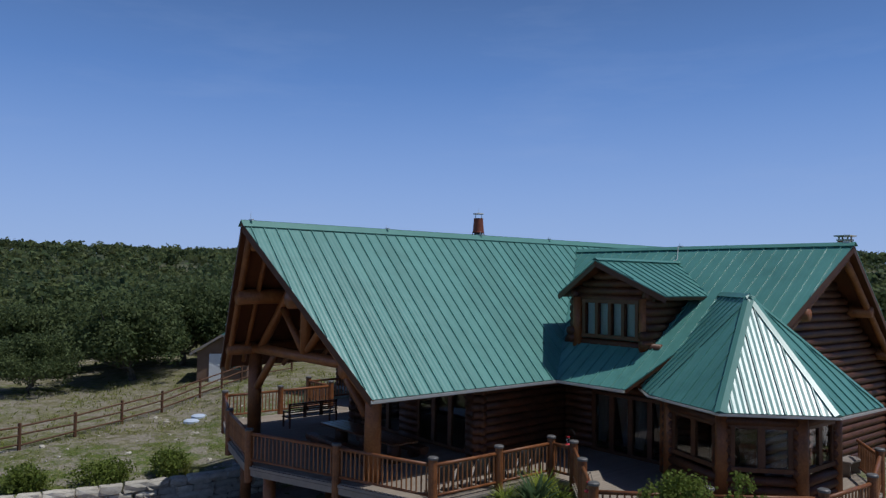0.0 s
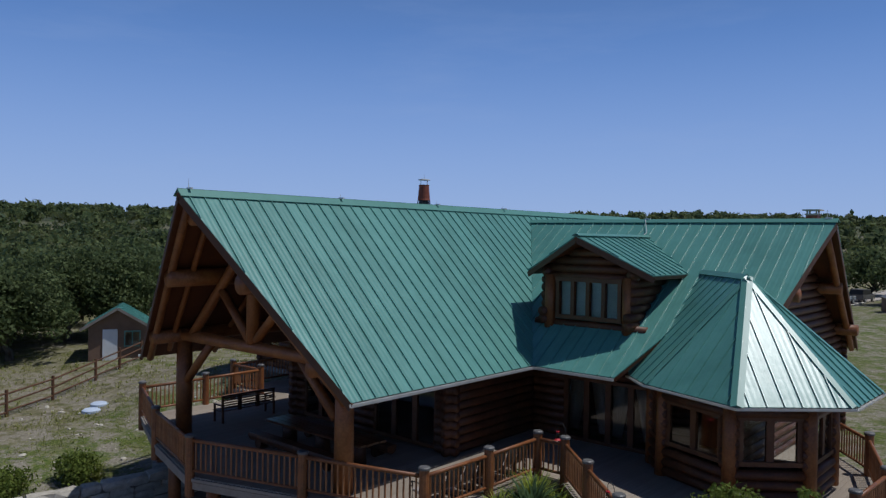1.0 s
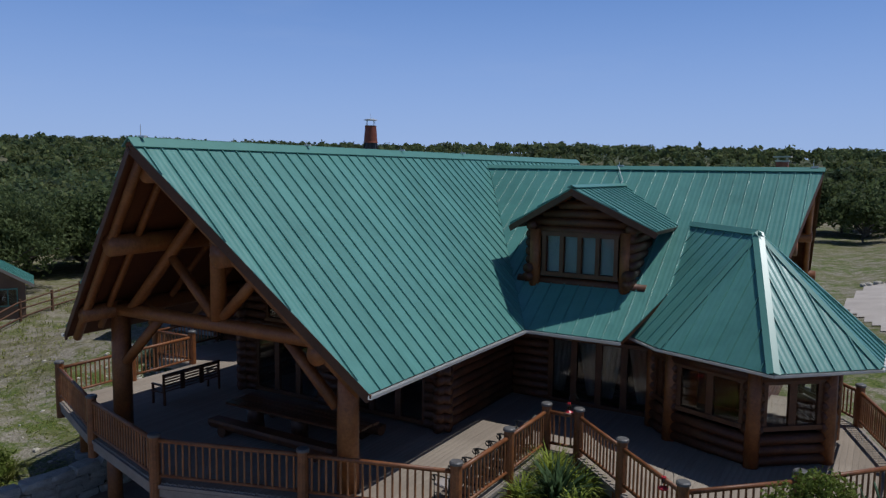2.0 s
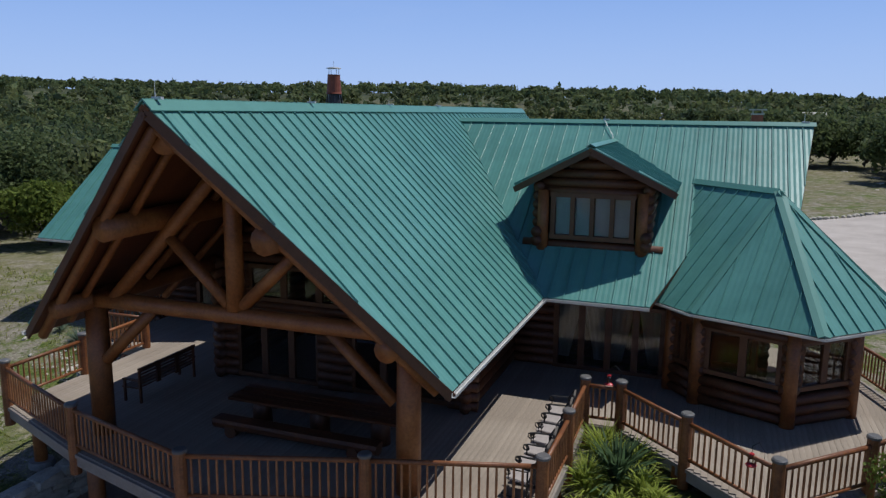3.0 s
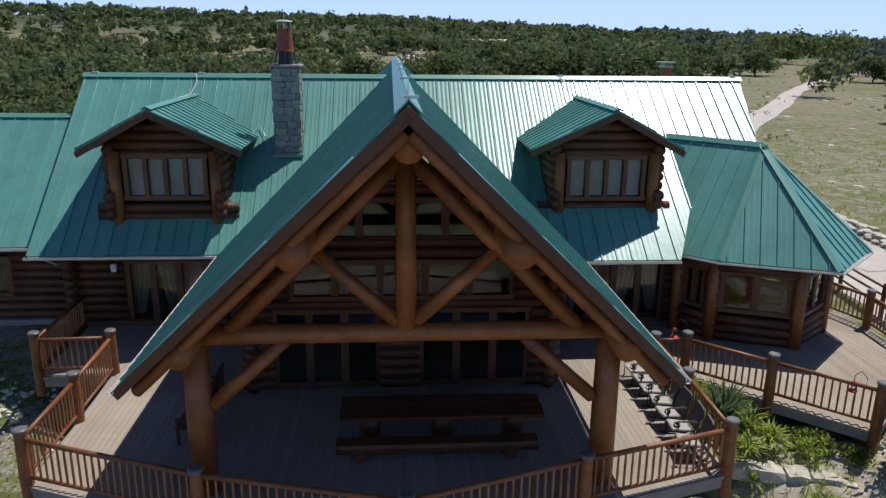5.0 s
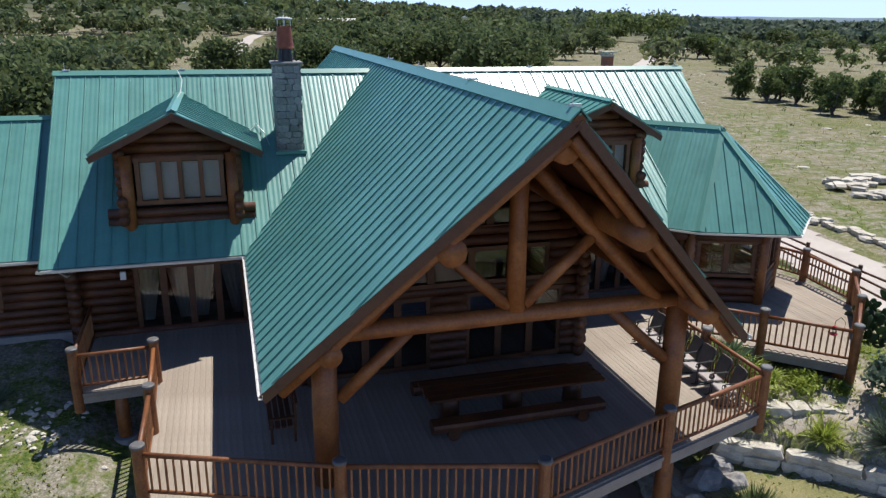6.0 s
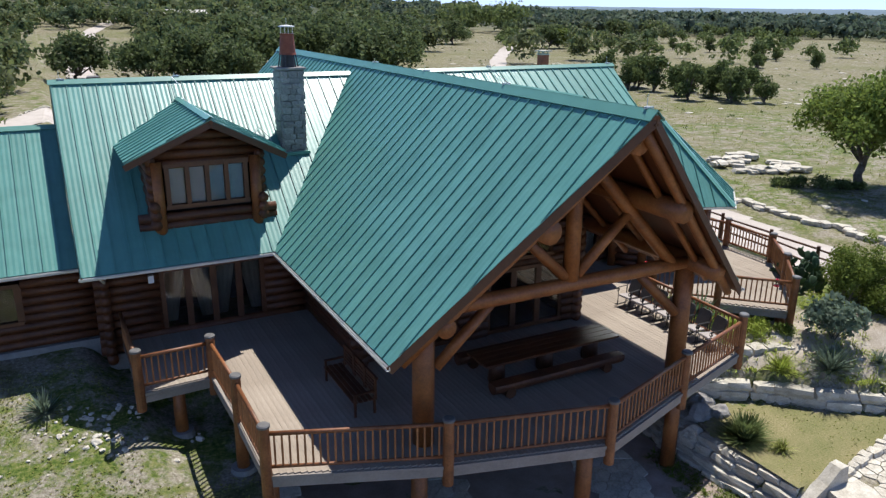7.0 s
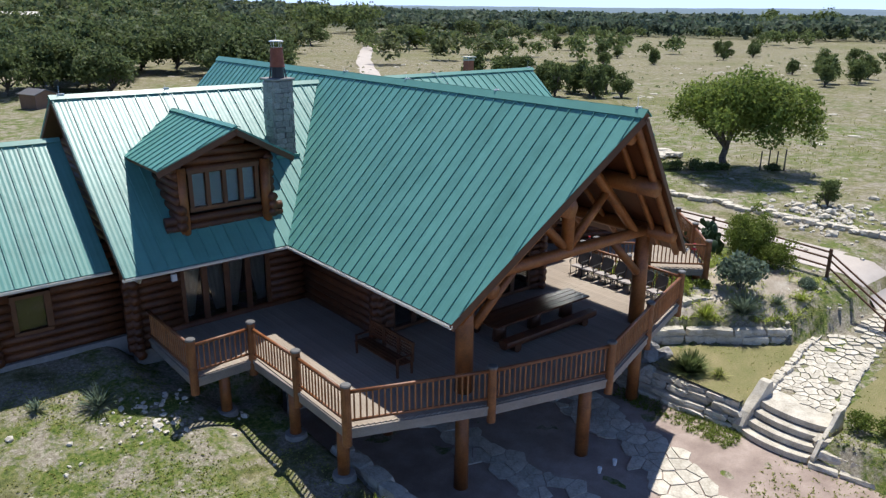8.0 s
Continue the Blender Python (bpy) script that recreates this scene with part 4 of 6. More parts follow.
# ---- railings ----
bal_bm = bmesh.new()
tube(bal_bm, [(0, 0, 0.0), (0, 0, 0.38), (0, 0, 0.8)], [0.024, 0.027, 0.023], 6)
bal_me = bpy.data.meshes.new("baluster_mesh")
bal_bm.to_mesh(bal_me)
bal_bm.free()
bal_me.materials.append(M["baluster"])
for i, (x, y) in enumerate(POSTS):
    front = i in (4, 5, 6)
    po = thing("railing_post", "round brown log railing post with dark cap", "post", "posts of the deck railing")
    bm = bmesh.new()
    tube(bm, [(x, y, -0.55), (x, y, 0.3), (x, y, 1.12 if front else 1.2)], [0.13, 0.135, 0.125], 12)
    part("shaft", bm, M["rail"], po, smooth=False)
    bm = bmesh.new()
    z = 1.12 if front else 1.2
    tube(bm, [(x, y, z), (x, y, z + 0.05), (x, y, z + 0.075)], [0.15, 0.15, 0.12], 14)
    part("cap", bm, M["postcap"], po, "dark grey round post cap")
rails = list(zip(POSTS, POSTS[1:])) + [((-9.85, 10.1), POSTS[0]), (POSTS[-1], (12.6, 14.5))]
for a, b in rails:
    a, b = Vector((*a, 0)), Vector((*b, 0))
    d = (b - a).normalized()
    L = (b - a).length
    ra = thing("railing", "brown stained railing with round balusters", "railing", "railing sections round the deck")
    for z, r, nm in ((1.03, 0.055, "top_rail"), (0.19, 0.042, "bottom_rail")):
        bm = bmesh.new()
        log(bm, a + d * 0.1 + Vector((0, 0, z)), b - d * 0.1 + Vector((0, 0, z)), r, 8, 0.02)
        part(nm, bm, M["rail"], ra, smooth=True)
    k = max(2, round((L - 0.26) / 0.17))
    for j in range(k):
        p = a + d * (0.13 + (L - 0.26) * (j + 0.5) / k)
        ob = new("baluster", bal_me)
        ob.parent = ra
        ob.matrix_basis = Matrix.Translation((p.x, p.y, 0.2)) @ Matrix.Rotation(random.uniform(0, 6), 4, "Z")


# ---- deck furniture ----
def patio_chair(m):
    ch = thing("patio_chair", "black metal patio chair with scrolled arms and grey padded seat", "chair", "chairs along the railing")
    bm = bmesh.new()
    slab(bm, [(-0.26, -0.26, 0.43), (0.26, -0.26, 0.43), (0.25, 0.22, 0.39), (-0.25, 0.22, 0.39)], 0.06)
    bmesh.ops.bevel(bm, geom=bm.edges[:], offset=0.015, segments=2, affect="EDGES")
    part("seat", bm, M["fabric"], ch)
    bm = bmesh.new()
    top = [(math.copysign(0.16, 89 - a) + 0.09 * math.cos(math.radians(a)), 0.07 * math.sin(math.radians(a))) for a in (0, 30, 60, 88, 92, 120, 150, 180)]
    slab(bm, [(-0.25, 0.22, 0.42), (0.25, 0.22, 0.42)] + [(u, 0.38 + 0.05 * v, 0.88 + v) for u, v in top], 0.05)
    part("backrest", bm, M["mesh_back"], ch, "dark grey rounded padded back")
    for s in (-1, 1):
        bm = bmesh.new()
        pts = [(s * 0.28, 0.35, 0.84), (s * 0.3, 0.24, 0.66), (s * 0.31, 0.0, 0.65), (s * 0.31, -0.16, 0.65)]
        for k in range(1, 9):
            a, rr = math.radians(90 + 50 * k), 0.085 - 0.006 * k
            pts.append((s * 0.31, -0.2 + rr * math.cos(a), 0.57 + rr * math.sin(a)))
        tube(bm, pts, 0.015, 7)
        part("armrest", bm, M["black"], ch)
        bm = bmesh.new()
        tube(bm, [(s * 0.3, -0.19, 0.63), (s * 0.29, -0.2, 0.08), (s * 0.29, -0.25, 0.03)], 0.02, 7)
        tube(bm, [(s * 0.3, 0.23, 0.64), (s * 0.29, 0.22, 0.05)], 0.02, 7)
        tube(bm, [(s * 0.29, -0.34, 0.06), (s * 0.29, -0.18, 0.02), (s * 0.29, 0.15, 0.02), (s * 0.29, 0.36, 0.07)], 0.018, 7)
        part("rocker", bm, M["black"], ch)
    ch.matrix_basis = m
    return ch


first = patio_chair(pose(6.28, 1.75, 0, 0, 0, -98))
for x, y, a in ((6.32, 2.4, -93), (6.3, 3.05, -86), (6.34, 3.68, -95), (6.3, 4.3, -90), (6.3, 4.9, -86), (6.28, 5.48, -84)):
    copy_thing(first, pose(x, y, 0, 0, 0, a))

table = thing("picnic_table", "long dark plank picnic table under the porch", "table")
for i in range(4):
    bm = bmesh.new()
    box(bm, (0.85, 2.47 + 0.26 * i, 0.74), (4.6 + 0.06 * (i % 2), 0.25, 0.07))
    bmesh.ops.bevel(bm, geom=bm.edges[:], offset=0.012, segments=1, affect="EDGES")
    part("plank", bm, M["table"], table)
for x in (-0.8, 0.85, 2.5):
    bm = bmesh.new()
    log(bm, (x, 2.86, 0), (x, 2.86, 0.7), 0.24, 12)
    part("leg", bm, M["log"], table, smooth=True)
for y in (1.95, 3.9):
    be = thing("log_bench", "half-log bench beside the picnic table", "bench", "benches of the picnic table")
    bm = bmesh.new()
    log(bm, (-1.5, y, 0.36), (2.9, y, 0.36), 0.2, 12)
    bmesh.ops.bisect_plane(bm, geom=bm.verts[:] + bm.edges[:] + bm.faces[:], plane_co=(0, 0, 0.44), plane_no=(0, 0, 1), clear_outer=True)
    bmesh.ops.holes_fill(bm, edges=[e for e in bm.edges if e.is_boundary])
    part("seat", bm, M["log"], be)
    for x in (-1.0, 2.3):
        bm = bmesh.new()
        log(bm, (x, y - 0.18, 0.15), (x, y + 0.18, 0.15), 0.15, 10)
        part("leg", bm, M["log"], be)
bench = thing("slatted_bench", "dark slatted outdoor bench on the deck", "bench")
bench.location = (0.17, -0.65, 0)
for k in range(3):
    y0 = 3.35 + 0.76 * k
    bm = bmesh.new()
    box(bm, (-4.67, y0 + 0.36, 0.98), (0.06, 0.75, 0.06))
    back = part("backrest", bm, M["log"], bench)
    for zz in (0.55, 0.64, 0.73, 0.82, 0.91):
        bm = bmesh.new()
        box(bm, (-4.72 + 0.1 * (zz - 0.5), y0 + 0.36, zz), (0.03, 0.62, 0.045))
        part("slat", bm, M["log"], back)
    for yy in (y0 + 0.02, y0 + 0.7):
        bm = bmesh.new()
        box(bm, (-4.7, yy, 0.7), (0.05, 0.07, 0.6))
        part("upright", bm, M["log"], back)
for k in range(4):
    bm = bmesh.new()
    box(bm, (-5.25 + 0.14 * k, 4.5, 0.42), (0.11, 2.3, 0.035))
    part("seat_slat", bm, M["log"], bench)
for y in (3.4, 5.6):
    bm = bmesh.new()
    box(bm, (-5.25, y, 0.31), (0.06, 0.06, 0.62))
    box(bm, (-4.72, y, 0.25), (0.06, 0.06, 0.5))
    box(bm, (-4.98, y, 0.63), (0.62, 0.08, 0.04))
    part("end_frame", bm, M["log"], bench)


stool = thing("deck_stool", "low pale wooden stool beside the bay wall", "stool")
bm = bmesh.new()
box(bm, (12.6, 13.9, 0.47), (0.5, 1.0, 0.07))
bmesh.ops.bevel(bm, geom=bm.edges[:], offset=0.012, segments=1, affect="EDGES")
part("seat", bm, M["beam"], stool)
for y in (13.5, 14.3):
    bm = bmesh.new()
    box(bm, (12.6, y, 0.218), (0.4, 0.08, 0.435))
    part("leg", bm, M["beam"], stool)


def feeder(x, y, z, hx, hy):
    fe = thing("hummingbird_feeder", "small red hanging bird feeder on a wire hook", "bird feeder", "feeders on the railing")
    bm = bmesh.new()
    tube(bm, [(x, y, z), (x, y, z + 0.03), (x, y, z + 0.07)], [0.1, 0.11, 0.05], 12)
    part("base", bm, M["red"], fe)
    bm = bmesh.new()
    tube(bm, [(x, y, z + 0.07), (x, y, z + 0.2), (x, y, z + 0.24)], [0.045, 0.05, 0.03], 10)
    part("bottle", bm, M["glass"], fe)
    bm = bmesh.new()
    tube(bm, [(x, y, z + 0.24), (x, y, z + 0.27)], 0.05, 10)
    part("lid", bm, M["red"], fe)
    bm = bmesh.new()
    tube(bm, [(x, y, z + 0.26), (x, y, z + 0.42), (x + 0.5 * (hx - x), y + 0.5 * (hy - y), z + 0.55), (hx, hy, z + 0.4), (hx, hy, 1.02)], 0.009, 5)
    part("hook", bm, M["black"], fe)


feeder(10.72, 2.98, 0.85, 10.95, 2.85)
feeder(7.45, 6.0, 1.05, 7.75, 5.95)

# ---- stonework ----
def stone_wall(pts, base, courses, label, lh=(0.26, 0.36), ll=(0.55, 1.15), depth=0.5, step=0.05, mat="stone"):
    wa = thing("retaining_wall", label, "stone wall", "dry-stone retaining walls")
    sd = 0
    for c in range(courses):
        h = random.uniform(*lh)
        for (x0, y0), (x1, y1) in zip(pts, pts[1:]):
            L = math.dist((x0, y0), (x1, y1))
            a = math.atan2(y1 - y0, x1 - x0)
            s = random.uniform(-0.3, 0.0)
            while s < L - 0.1:
                l = min(random.uniform(*ll), L - s + 0.2)
                f = (s + l / 2) / L
                x, y = x0 + (x1 - x0) * f, y0 + (y1 - y0) * f
                nx_, ny_ = -math.sin(a), math.cos(a)
                z = base(x, y) + sum(lh) / 2 * c + h / 2 - 0.06
                off = step * c + random.uniform(-0.05, 0.05)
                sd += 1
                m = Matrix.Translation((x + nx_ * off, y + ny_ * off, z)) @ Matrix.Rotation(a + random.uniform(-0.06, 0.06), 4, "Z") @ Matrix.Diagonal((l * 1.0, depth * random.uniform(0.85, 1.15), h * random.uniform(1.0, 1.15), 1))
                rock_piece("stone", wa, mat, m, random.randrange(1000))
                s += l
    return wa


flat = lambda z: (lambda x, y: z)
stone_wall([(-6.95, 3.2), (-6.95, 0.2), (-7.15, -2.0), (-7.6, -5.0), (-8.6, -9.0)], flat(-3.05), 4, "pale limestone wall along the sunken patio")
stone_wall([(5.2, 3.4), (4.75, 1.6), (4.95, -0.6), (5.15, -2.65)], flat(-3.05), 4, "low stepped limestone wall beside the patio", step=0.13, ll=(0.5, 1.4), lh=(0.2, 0.28))
stone_wall([(6.8, 2.35), (7.45, 1.95), (8.75, 1.05), (10.05, -0.15), (11.4, -1.08)], flat(-2.12), 2, "two rows of pale blocks edging the lawn", ll=(0.7, 1.3))
stone_wall([(7.3, 2.85), (8.5, 2.42), (9.9, 2.0), (11.2, 1.5)], flat(-1.08), 1, "low row of pale blocks in the garden bed")
stone_wall([(5.1, -5.5), (5.5, -7.2), (6.3, -9.0), (8.0, -11.5)], flat(-3.05), 3, "stepped limestone wall beside the stairs", step=0.3, ll=(0.6, 1.6), lh=(0.22, 0.32))

stone_wall([(7.1, -2.72), (9.0, -2.42), (11.0, -1.98), (12.7, -1.8)], flat(-2.16), 1, "row of small pale stones edging the flagstone path", lh=(0.16, 0.24), ll=(0.22, 0.5), depth=0.3)
stone_wall([(7.2, -5.1), (9.2, -4.6), (11.4, -4.15), (13.6, -3.75)], flat(-2.16), 1, "row of small pale stones edging the flagstone path", lh=(0.14, 0.22), ll=(0.22, 0.55), depth=0.3)

stairs = thing("stone_stairs", "four broad curved pale stone steps", "stairs")
for k in range(4):
    bm = bmesh.new()
    x0 = 4.98 + 0.36 * k
    z = -3.05 + 0.23 * (k + 1)
    n = 10
    front = [(x0 - 0.2 * math.sin(math.pi * i / n) ** 0.7, -5.2 + 2.25 * i / n) for i in range(n + 1)]
    prism(bm, front[::-1] + [(x0 + 0.62 + 0.5 * (k == 3), -5.2), (x0 + 0.62 + 0.5 * (k == 3), -2.95)], z - 0.2, z)
    bmesh.ops.recalc_face_normals(bm, faces=bm.faces[:])
    part("step", bm, M["stone"], stairs)
for y, y1 in ((-2.86, -2.76), (-5.27, -5.4)):
    bm = bmesh.new()
    prof = [(5.0, -3.1), (5.0, -2.75), (5.35, -2.35), (6.0, -2.0), (6.45, -1.62), (6.75, -1.62), (6.85, -2.1), (6.85, -3.1)]
    a = [bm.verts.new((x, y - 0.13, z)) for x, z in prof]
    b = [bm.verts.new((x + random.uniform(-0.04, 0.04), y1 + 0.13, z + random.uniform(-0.03, 0.03))) for x, z in prof]
    bm.faces.new(a)
    bm.faces.new(b[::-1])
    for i in range(len(prof)):
        bm.faces.new((a[i], b[i], b[(i + 1) % len(prof)], a[(i + 1) % len(prof)]))
    bmesh.ops.recalc_face_normals(bm, faces=bm.faces[:])
    part("cheek_stone", bm, M["stone"], stairs, "upright limestone slab")

# flagstones: fitted irregular plates with open joints
def cell(seeds, k, size, gap):
    """The plate of seed k: the ground nearer to it than to any other."""
    cx, cy, wk = seeds[k]
    poly = [(cx + size * math.cos(a) * 0.95, cy + size * math.sin(a) * 0.95) for a in [i * math.pi / 5 for i in range(10)]]
    for j, (x, y, w_) in enumerate(seeds):
        dx, dy = x - cx, y - cy
        d = math.hypot(dx, dy)
        if j == k or d > 2.2 * size or d < 1e-6:
            continue
        ux, uy = dx / d, dy / d
        lim = d / 2 + (wk - w_) / (2 * d) - gap
        out = []
        for p, q_ in zip(poly, poly[1:] + poly[:1]):
            dp, dq = (p[0] - cx) * ux + (p[1] - cy) * uy - lim, (q_[0] - cx) * ux + (q_[1] - cy) * uy - lim
            if dp <= 0:
                out.append(p)
            if dp * dq < 0:
                f = dp / (dp - dq)
                out.append((p[0] + f * (q_[0] - p[0]), p[1] + f * (q_[1] - p[1])))
        poly = out
        if len(poly) < 3:
            return None
    return poly


def flagging(name, label, region, lo, hi, size, zf, seed, gap=0.025):
    rnd = random.Random(seed)
    fl = thing(name, label, "path", kind="structure")
    seeds = []
    y = lo[1]
    row = 0
    while y < hi[1]:
        x = lo[0] + (size / 2 if row % 2 else 0)
        while x < hi[0]:
            seeds.append((x + rnd.uniform(-0.42, 0.42) * size, y + rnd.uniform(-0.42, 0.42) * size, (size * rnd.uniform(0.05, 0.5)) ** 2))
            x += size * rnd.uniform(0.8, 1.25)
        y += size * 0.87
        row += 1
    for k, (x, y, w_) in enumerate(seeds):
        if not region(x, y) or rnd.random() < 0.06:
            continue
        near = [s for s in seeds if abs(s[0] - x) < 2.4 * size and abs(s[1] - y) < 2.4 * size]
        poly = cell(near, near.index((x, y, w_)), size, gap * rnd.uniform(0.6, 1.8))
        if not poly:
            continue
        bm = bmesh.new()
        z = zf(x, y) + rnd.uniform(-0.012, 0.018)
        prism(bm, [(px - x, py - y) for px, py in poly], -0.08, 0.04)
        ob = part("flagstone", bm, M["stone"], fl)
        ob.matrix_basis = Matrix.Translation((x, y, z)) @ Matrix.Rotation(rnd.uniform(-0.025, 0.025), 4, "X") @ Matrix.Rotation(rnd.uniform(-0.025, 0.025), 4, "Y")


def near_line(pts, w):
    def test(x, y):
        for (x0, y0), (x1, y1) in zip(pts, pts[1:]):
            dx, dy = x1 - x0, y1 - y0
            f = min(1, max(0, ((x - x0) * dx + (y - y0) * dy) / (dx * dx + dy * dy)))
            if math.hypot(x - x0 - f * dx, y - y0 - f * dy) < w:
                return True
        return False
    return test


path_y = lambda x: min(-2.9, -3.9 + 0.19 * (x - 7))
flagging("stone_path", "winding path of irregular pale flagstones", lambda x, y: abs(y - path_y(x)) < 1.06 and y < 1.1 - 0.86 * (min(x, 11.5) - 8.3) - 0.35 * max(0.0, min(x, 14.0) - 11.5), (6.6, -6), (17.0, 0.5), 0.37, lambda x, y: ground_z(x, y), 3, 0.014)
flagging("patio_band", "band of fitted flagstones across the patio", near_line([(2.7, 4.5), (2.4, 1.8), (2.15, 0.6), (1.9, -1.1), (1.25, -2.9), (0.4, -4.6), (-0.6, -6.5)], 0.85), (-2, -7), (4.2, 5), 0.56, flat(-3.03), 4, 0.014)
flagging("patio_band", "second band of fitted flagstones under the deck", near_line([(-2.4, 5.0), (-2.5, 1.2), (-2.35, -0.5), (-2.4, -1.8), (-3.0, -4.0), (-4.0, -6.5)], 0.72), (-6, -7), (-1, 5.5), 0.58, flat(-3.03), 5, 0.014)

# gravel of the patio and the drive: sheets on the ground
def ribbon(name, label, pts, width, mat, lift=0.03):
    vs, fs = [], []
    fine = []
    for (x0, y0), (x1, y1) in zip(pts, pts[1:]):
        n = max(2, int(math.dist((x0, y0), (x1, y1)) / 1.5))
        fine += [(x0 + (x1 - x0) * i / n, y0 + (y1 - y0) * i / n) for i in range(n)]
    fine.append(pts[-1])
    for i, (x, y) in enumerate(fine):
        xa, ya = fine[max(0, i - 1)]
        xb, yb = fine[min(len(fine) - 1, i + 1)]
        L = math.dist((xa, ya), (xb, yb)) or 1
        nx_, ny_ = -(yb - ya) / L, (xb - xa) / L
        w = width * (1 + 0.08 * math.sin(i * 0.45) + random.uniform(-0.04, 0.04))
        for k in range(9):
            f = (k / 8 - 0.5) * w
            px, py = x + nx_ * f, y + ny_ * f
            vs.append((px, py, ground_z(px, py) + lift + 0.0004 * math.hypot(px, py)))
    for i in range(len(fine) - 1):
        for k in range(8):
            a = i * 9 + k
            fs.append((a, a + 1, a + 10, a + 9))
    me = bpy.data.meshes.new(name)
    me.from_pydata(vs, [], fs)
    me.materials.append(mat)
    return tagged(new(name, me), label, "road", kind="structure")


ribbon("road", "pale gravel drive", [(30.5, 54), (37, 65), (53.5, 90), (72, 120), (100, 160), (145, 212), (210, 290)], 3.1, M["gravel"], 0.04)
ribbon("road", "pale gravel yard track", [(-28, 42), (-20, 54), (-12.2, 65.5), (-8, 78), (-6, 92), (-5, 120), (-3.2, 174), (3.6, 229), (20, 300)], 3.8, M["gravel"], 0.04)

def ground_patch(name, label, poly, mat, lift=0.025, step=0.22):
    """A thin sheet that follows the ground inside a plan outline."""
    xs, ys = [p[0] for p in poly], [p[1] for p in poly]
    nx_, ny_ = int((max(xs) - min(xs)) / step) + 2, int((max(ys) - min(ys)) / step) + 2
    grid, vs, fs = {}, [], []
    for j in range(ny_):
        for i in range(nx_):
            x, y = min(xs) + i * step, min(ys) + j * step
            if inside(poly, x + 0.1 * noise.noise(Vector((x * 2, y * 2, 5))), y + 0.1 * noise.noise(Vector((x * 2, y * 2, 9)))):
                grid[i, j] = len(vs)
                vs.append((x, y, ground_z(x, y) + lift + 0.012 * noise.noise(Vector((x * 1.5, y * 1.5, 0)))))
    for (i, j), k in grid.items():
        if (i + 1, j) in grid and (i, j + 1) in grid and (i + 1, j + 1) in grid:
            fs.append((k, grid[i + 1, j], grid[i + 1, j + 1], grid[i, j + 1]))
    me = bpy.data.meshes.new(name)
    me.from_pydata(vs, [], fs)
    me.materials.append(mat)
    for p in me.polygons:
        p.use_smooth = True
    return tagged(new(name, me), label, "lawn", kind="structure")


ground_patch("lawn", "short dry green and tan lawn above the patio wall", [(5.3, -2.85), (5.1, 0.6), (6.6, 1.6), (7.3, 1.6), (8.6, 0.75), (10, -0.45), (11.3, -1.35), (12.6, -1.75), (12.2, -2.3), (7.2, -2.85)], M["lawn"])
ground_patch("lawn", "short dry lawn beside the flagstone path", [(7.2, -5.0), (10, -4.7), (13, -4.3), (15.4, -3.7), (15.2, -7), (12, -10), (8.6, -11), (6.6, -8)], M["lawn"])

ground_patch("pavement", "pale gravel apron", [(16.6, -6), (16.3, -2), (16.1, 2.0), (16.6, 10), (18.0, 20), (20.3, 30), (23.4, 30), (22.2, 20), (20.6, 10), (19.8, 2), (19.0, -6)], M["gravel"], 0.03, 0.35)
YARD = [(18.0, 16), (15, 28), (12, 38), (13, 48), (18, 53), (24, 58), (30, 63.5), (36, 70), (39.5, 70.5), (35.5, 61), (31.5, 51.5), (27.5, 46), (25.2, 42.5), (24.3, 36), (22.8, 29), (22, 16)]
ground_patch("pavement", "wide pale gravel parking yard behind the house", YARD, M["gravel"], 0.05, 0.4)
ground_patch("soil", "bare stony soil of the garden bed", [(7.7, 2.2), (8.95, 1.35), (10.2, 0.1), (11.5, -0.85), (12.7, -1.25), (14, -0.9), (15.4, 1), (13.4, 3.3), (11, 3.3), (8.6, 3.0)], M["soil"])

# patio surface
bm = bmesh.new()
prism(bm, [(-7.0, 4.5), (-7.0, -0.5), (-7.9, -6.0), (-9.5, -14.0), (7.6, -14.0), (5.2, -5.3), (5.2, -2.8), (4.6, 2.0), (4.9, 7.8), (-7.0, 7.8)][::-1], -3.1, -3.035)
bmesh.ops.recalc_face_normals(bm, faces=bm.faces[:])
M["patio"] = material("patio_gravel", [(0.2, 0.15, 0.128), (0.3, 0.235, 0.2), (0.43, 0.35, 0.305)], 0.95, 1.1, 40, bump=0.5, bump_dist=0.02)
tagged(obj("patio", bm, M["patio"]), "packed brownish gravel patio below the deck", "patio", kind="structure")
bm = bmesh.new()
box(bm, (0, 7.85, -1.6), (12.5, 0.3, 3.0))
tagged(obj("wall_basement", bm, M["chimney"]), "grey stone basement wall under the deck", "wall", kind="structure")

# fire ring of pale stones on the meadow, and a stone border along the drive
ring = thing("stone_ring", "ring of stacked pale limestone slabs on grass", "fire ring")
for k in range(46):
    a = random.uniform(0, 6.28)
    r = random.uniform(1.2, 3.4)
    x, y = 31.5 + r * math.cos(a) * 1.0, 21.2 + r * math.sin(a) * 0.9
    m = Matrix.Translation((x, y, ground_z(x, y) + 0.12 + 0.2 * random.random() * (r > 1.8))) @ Matrix.Rotation(random.uniform(0, 6.28), 4, "Z") @ Matrix.Diagonal((random.uniform(0.6, 1.4), random.uniform(0.5, 0.8), random.uniform(0.2, 0.34), 1))
    rock_piece("stone", ring, "stone", m, k)
border = thing("stone_border", "row of low pale stones along the drive", "stone border")
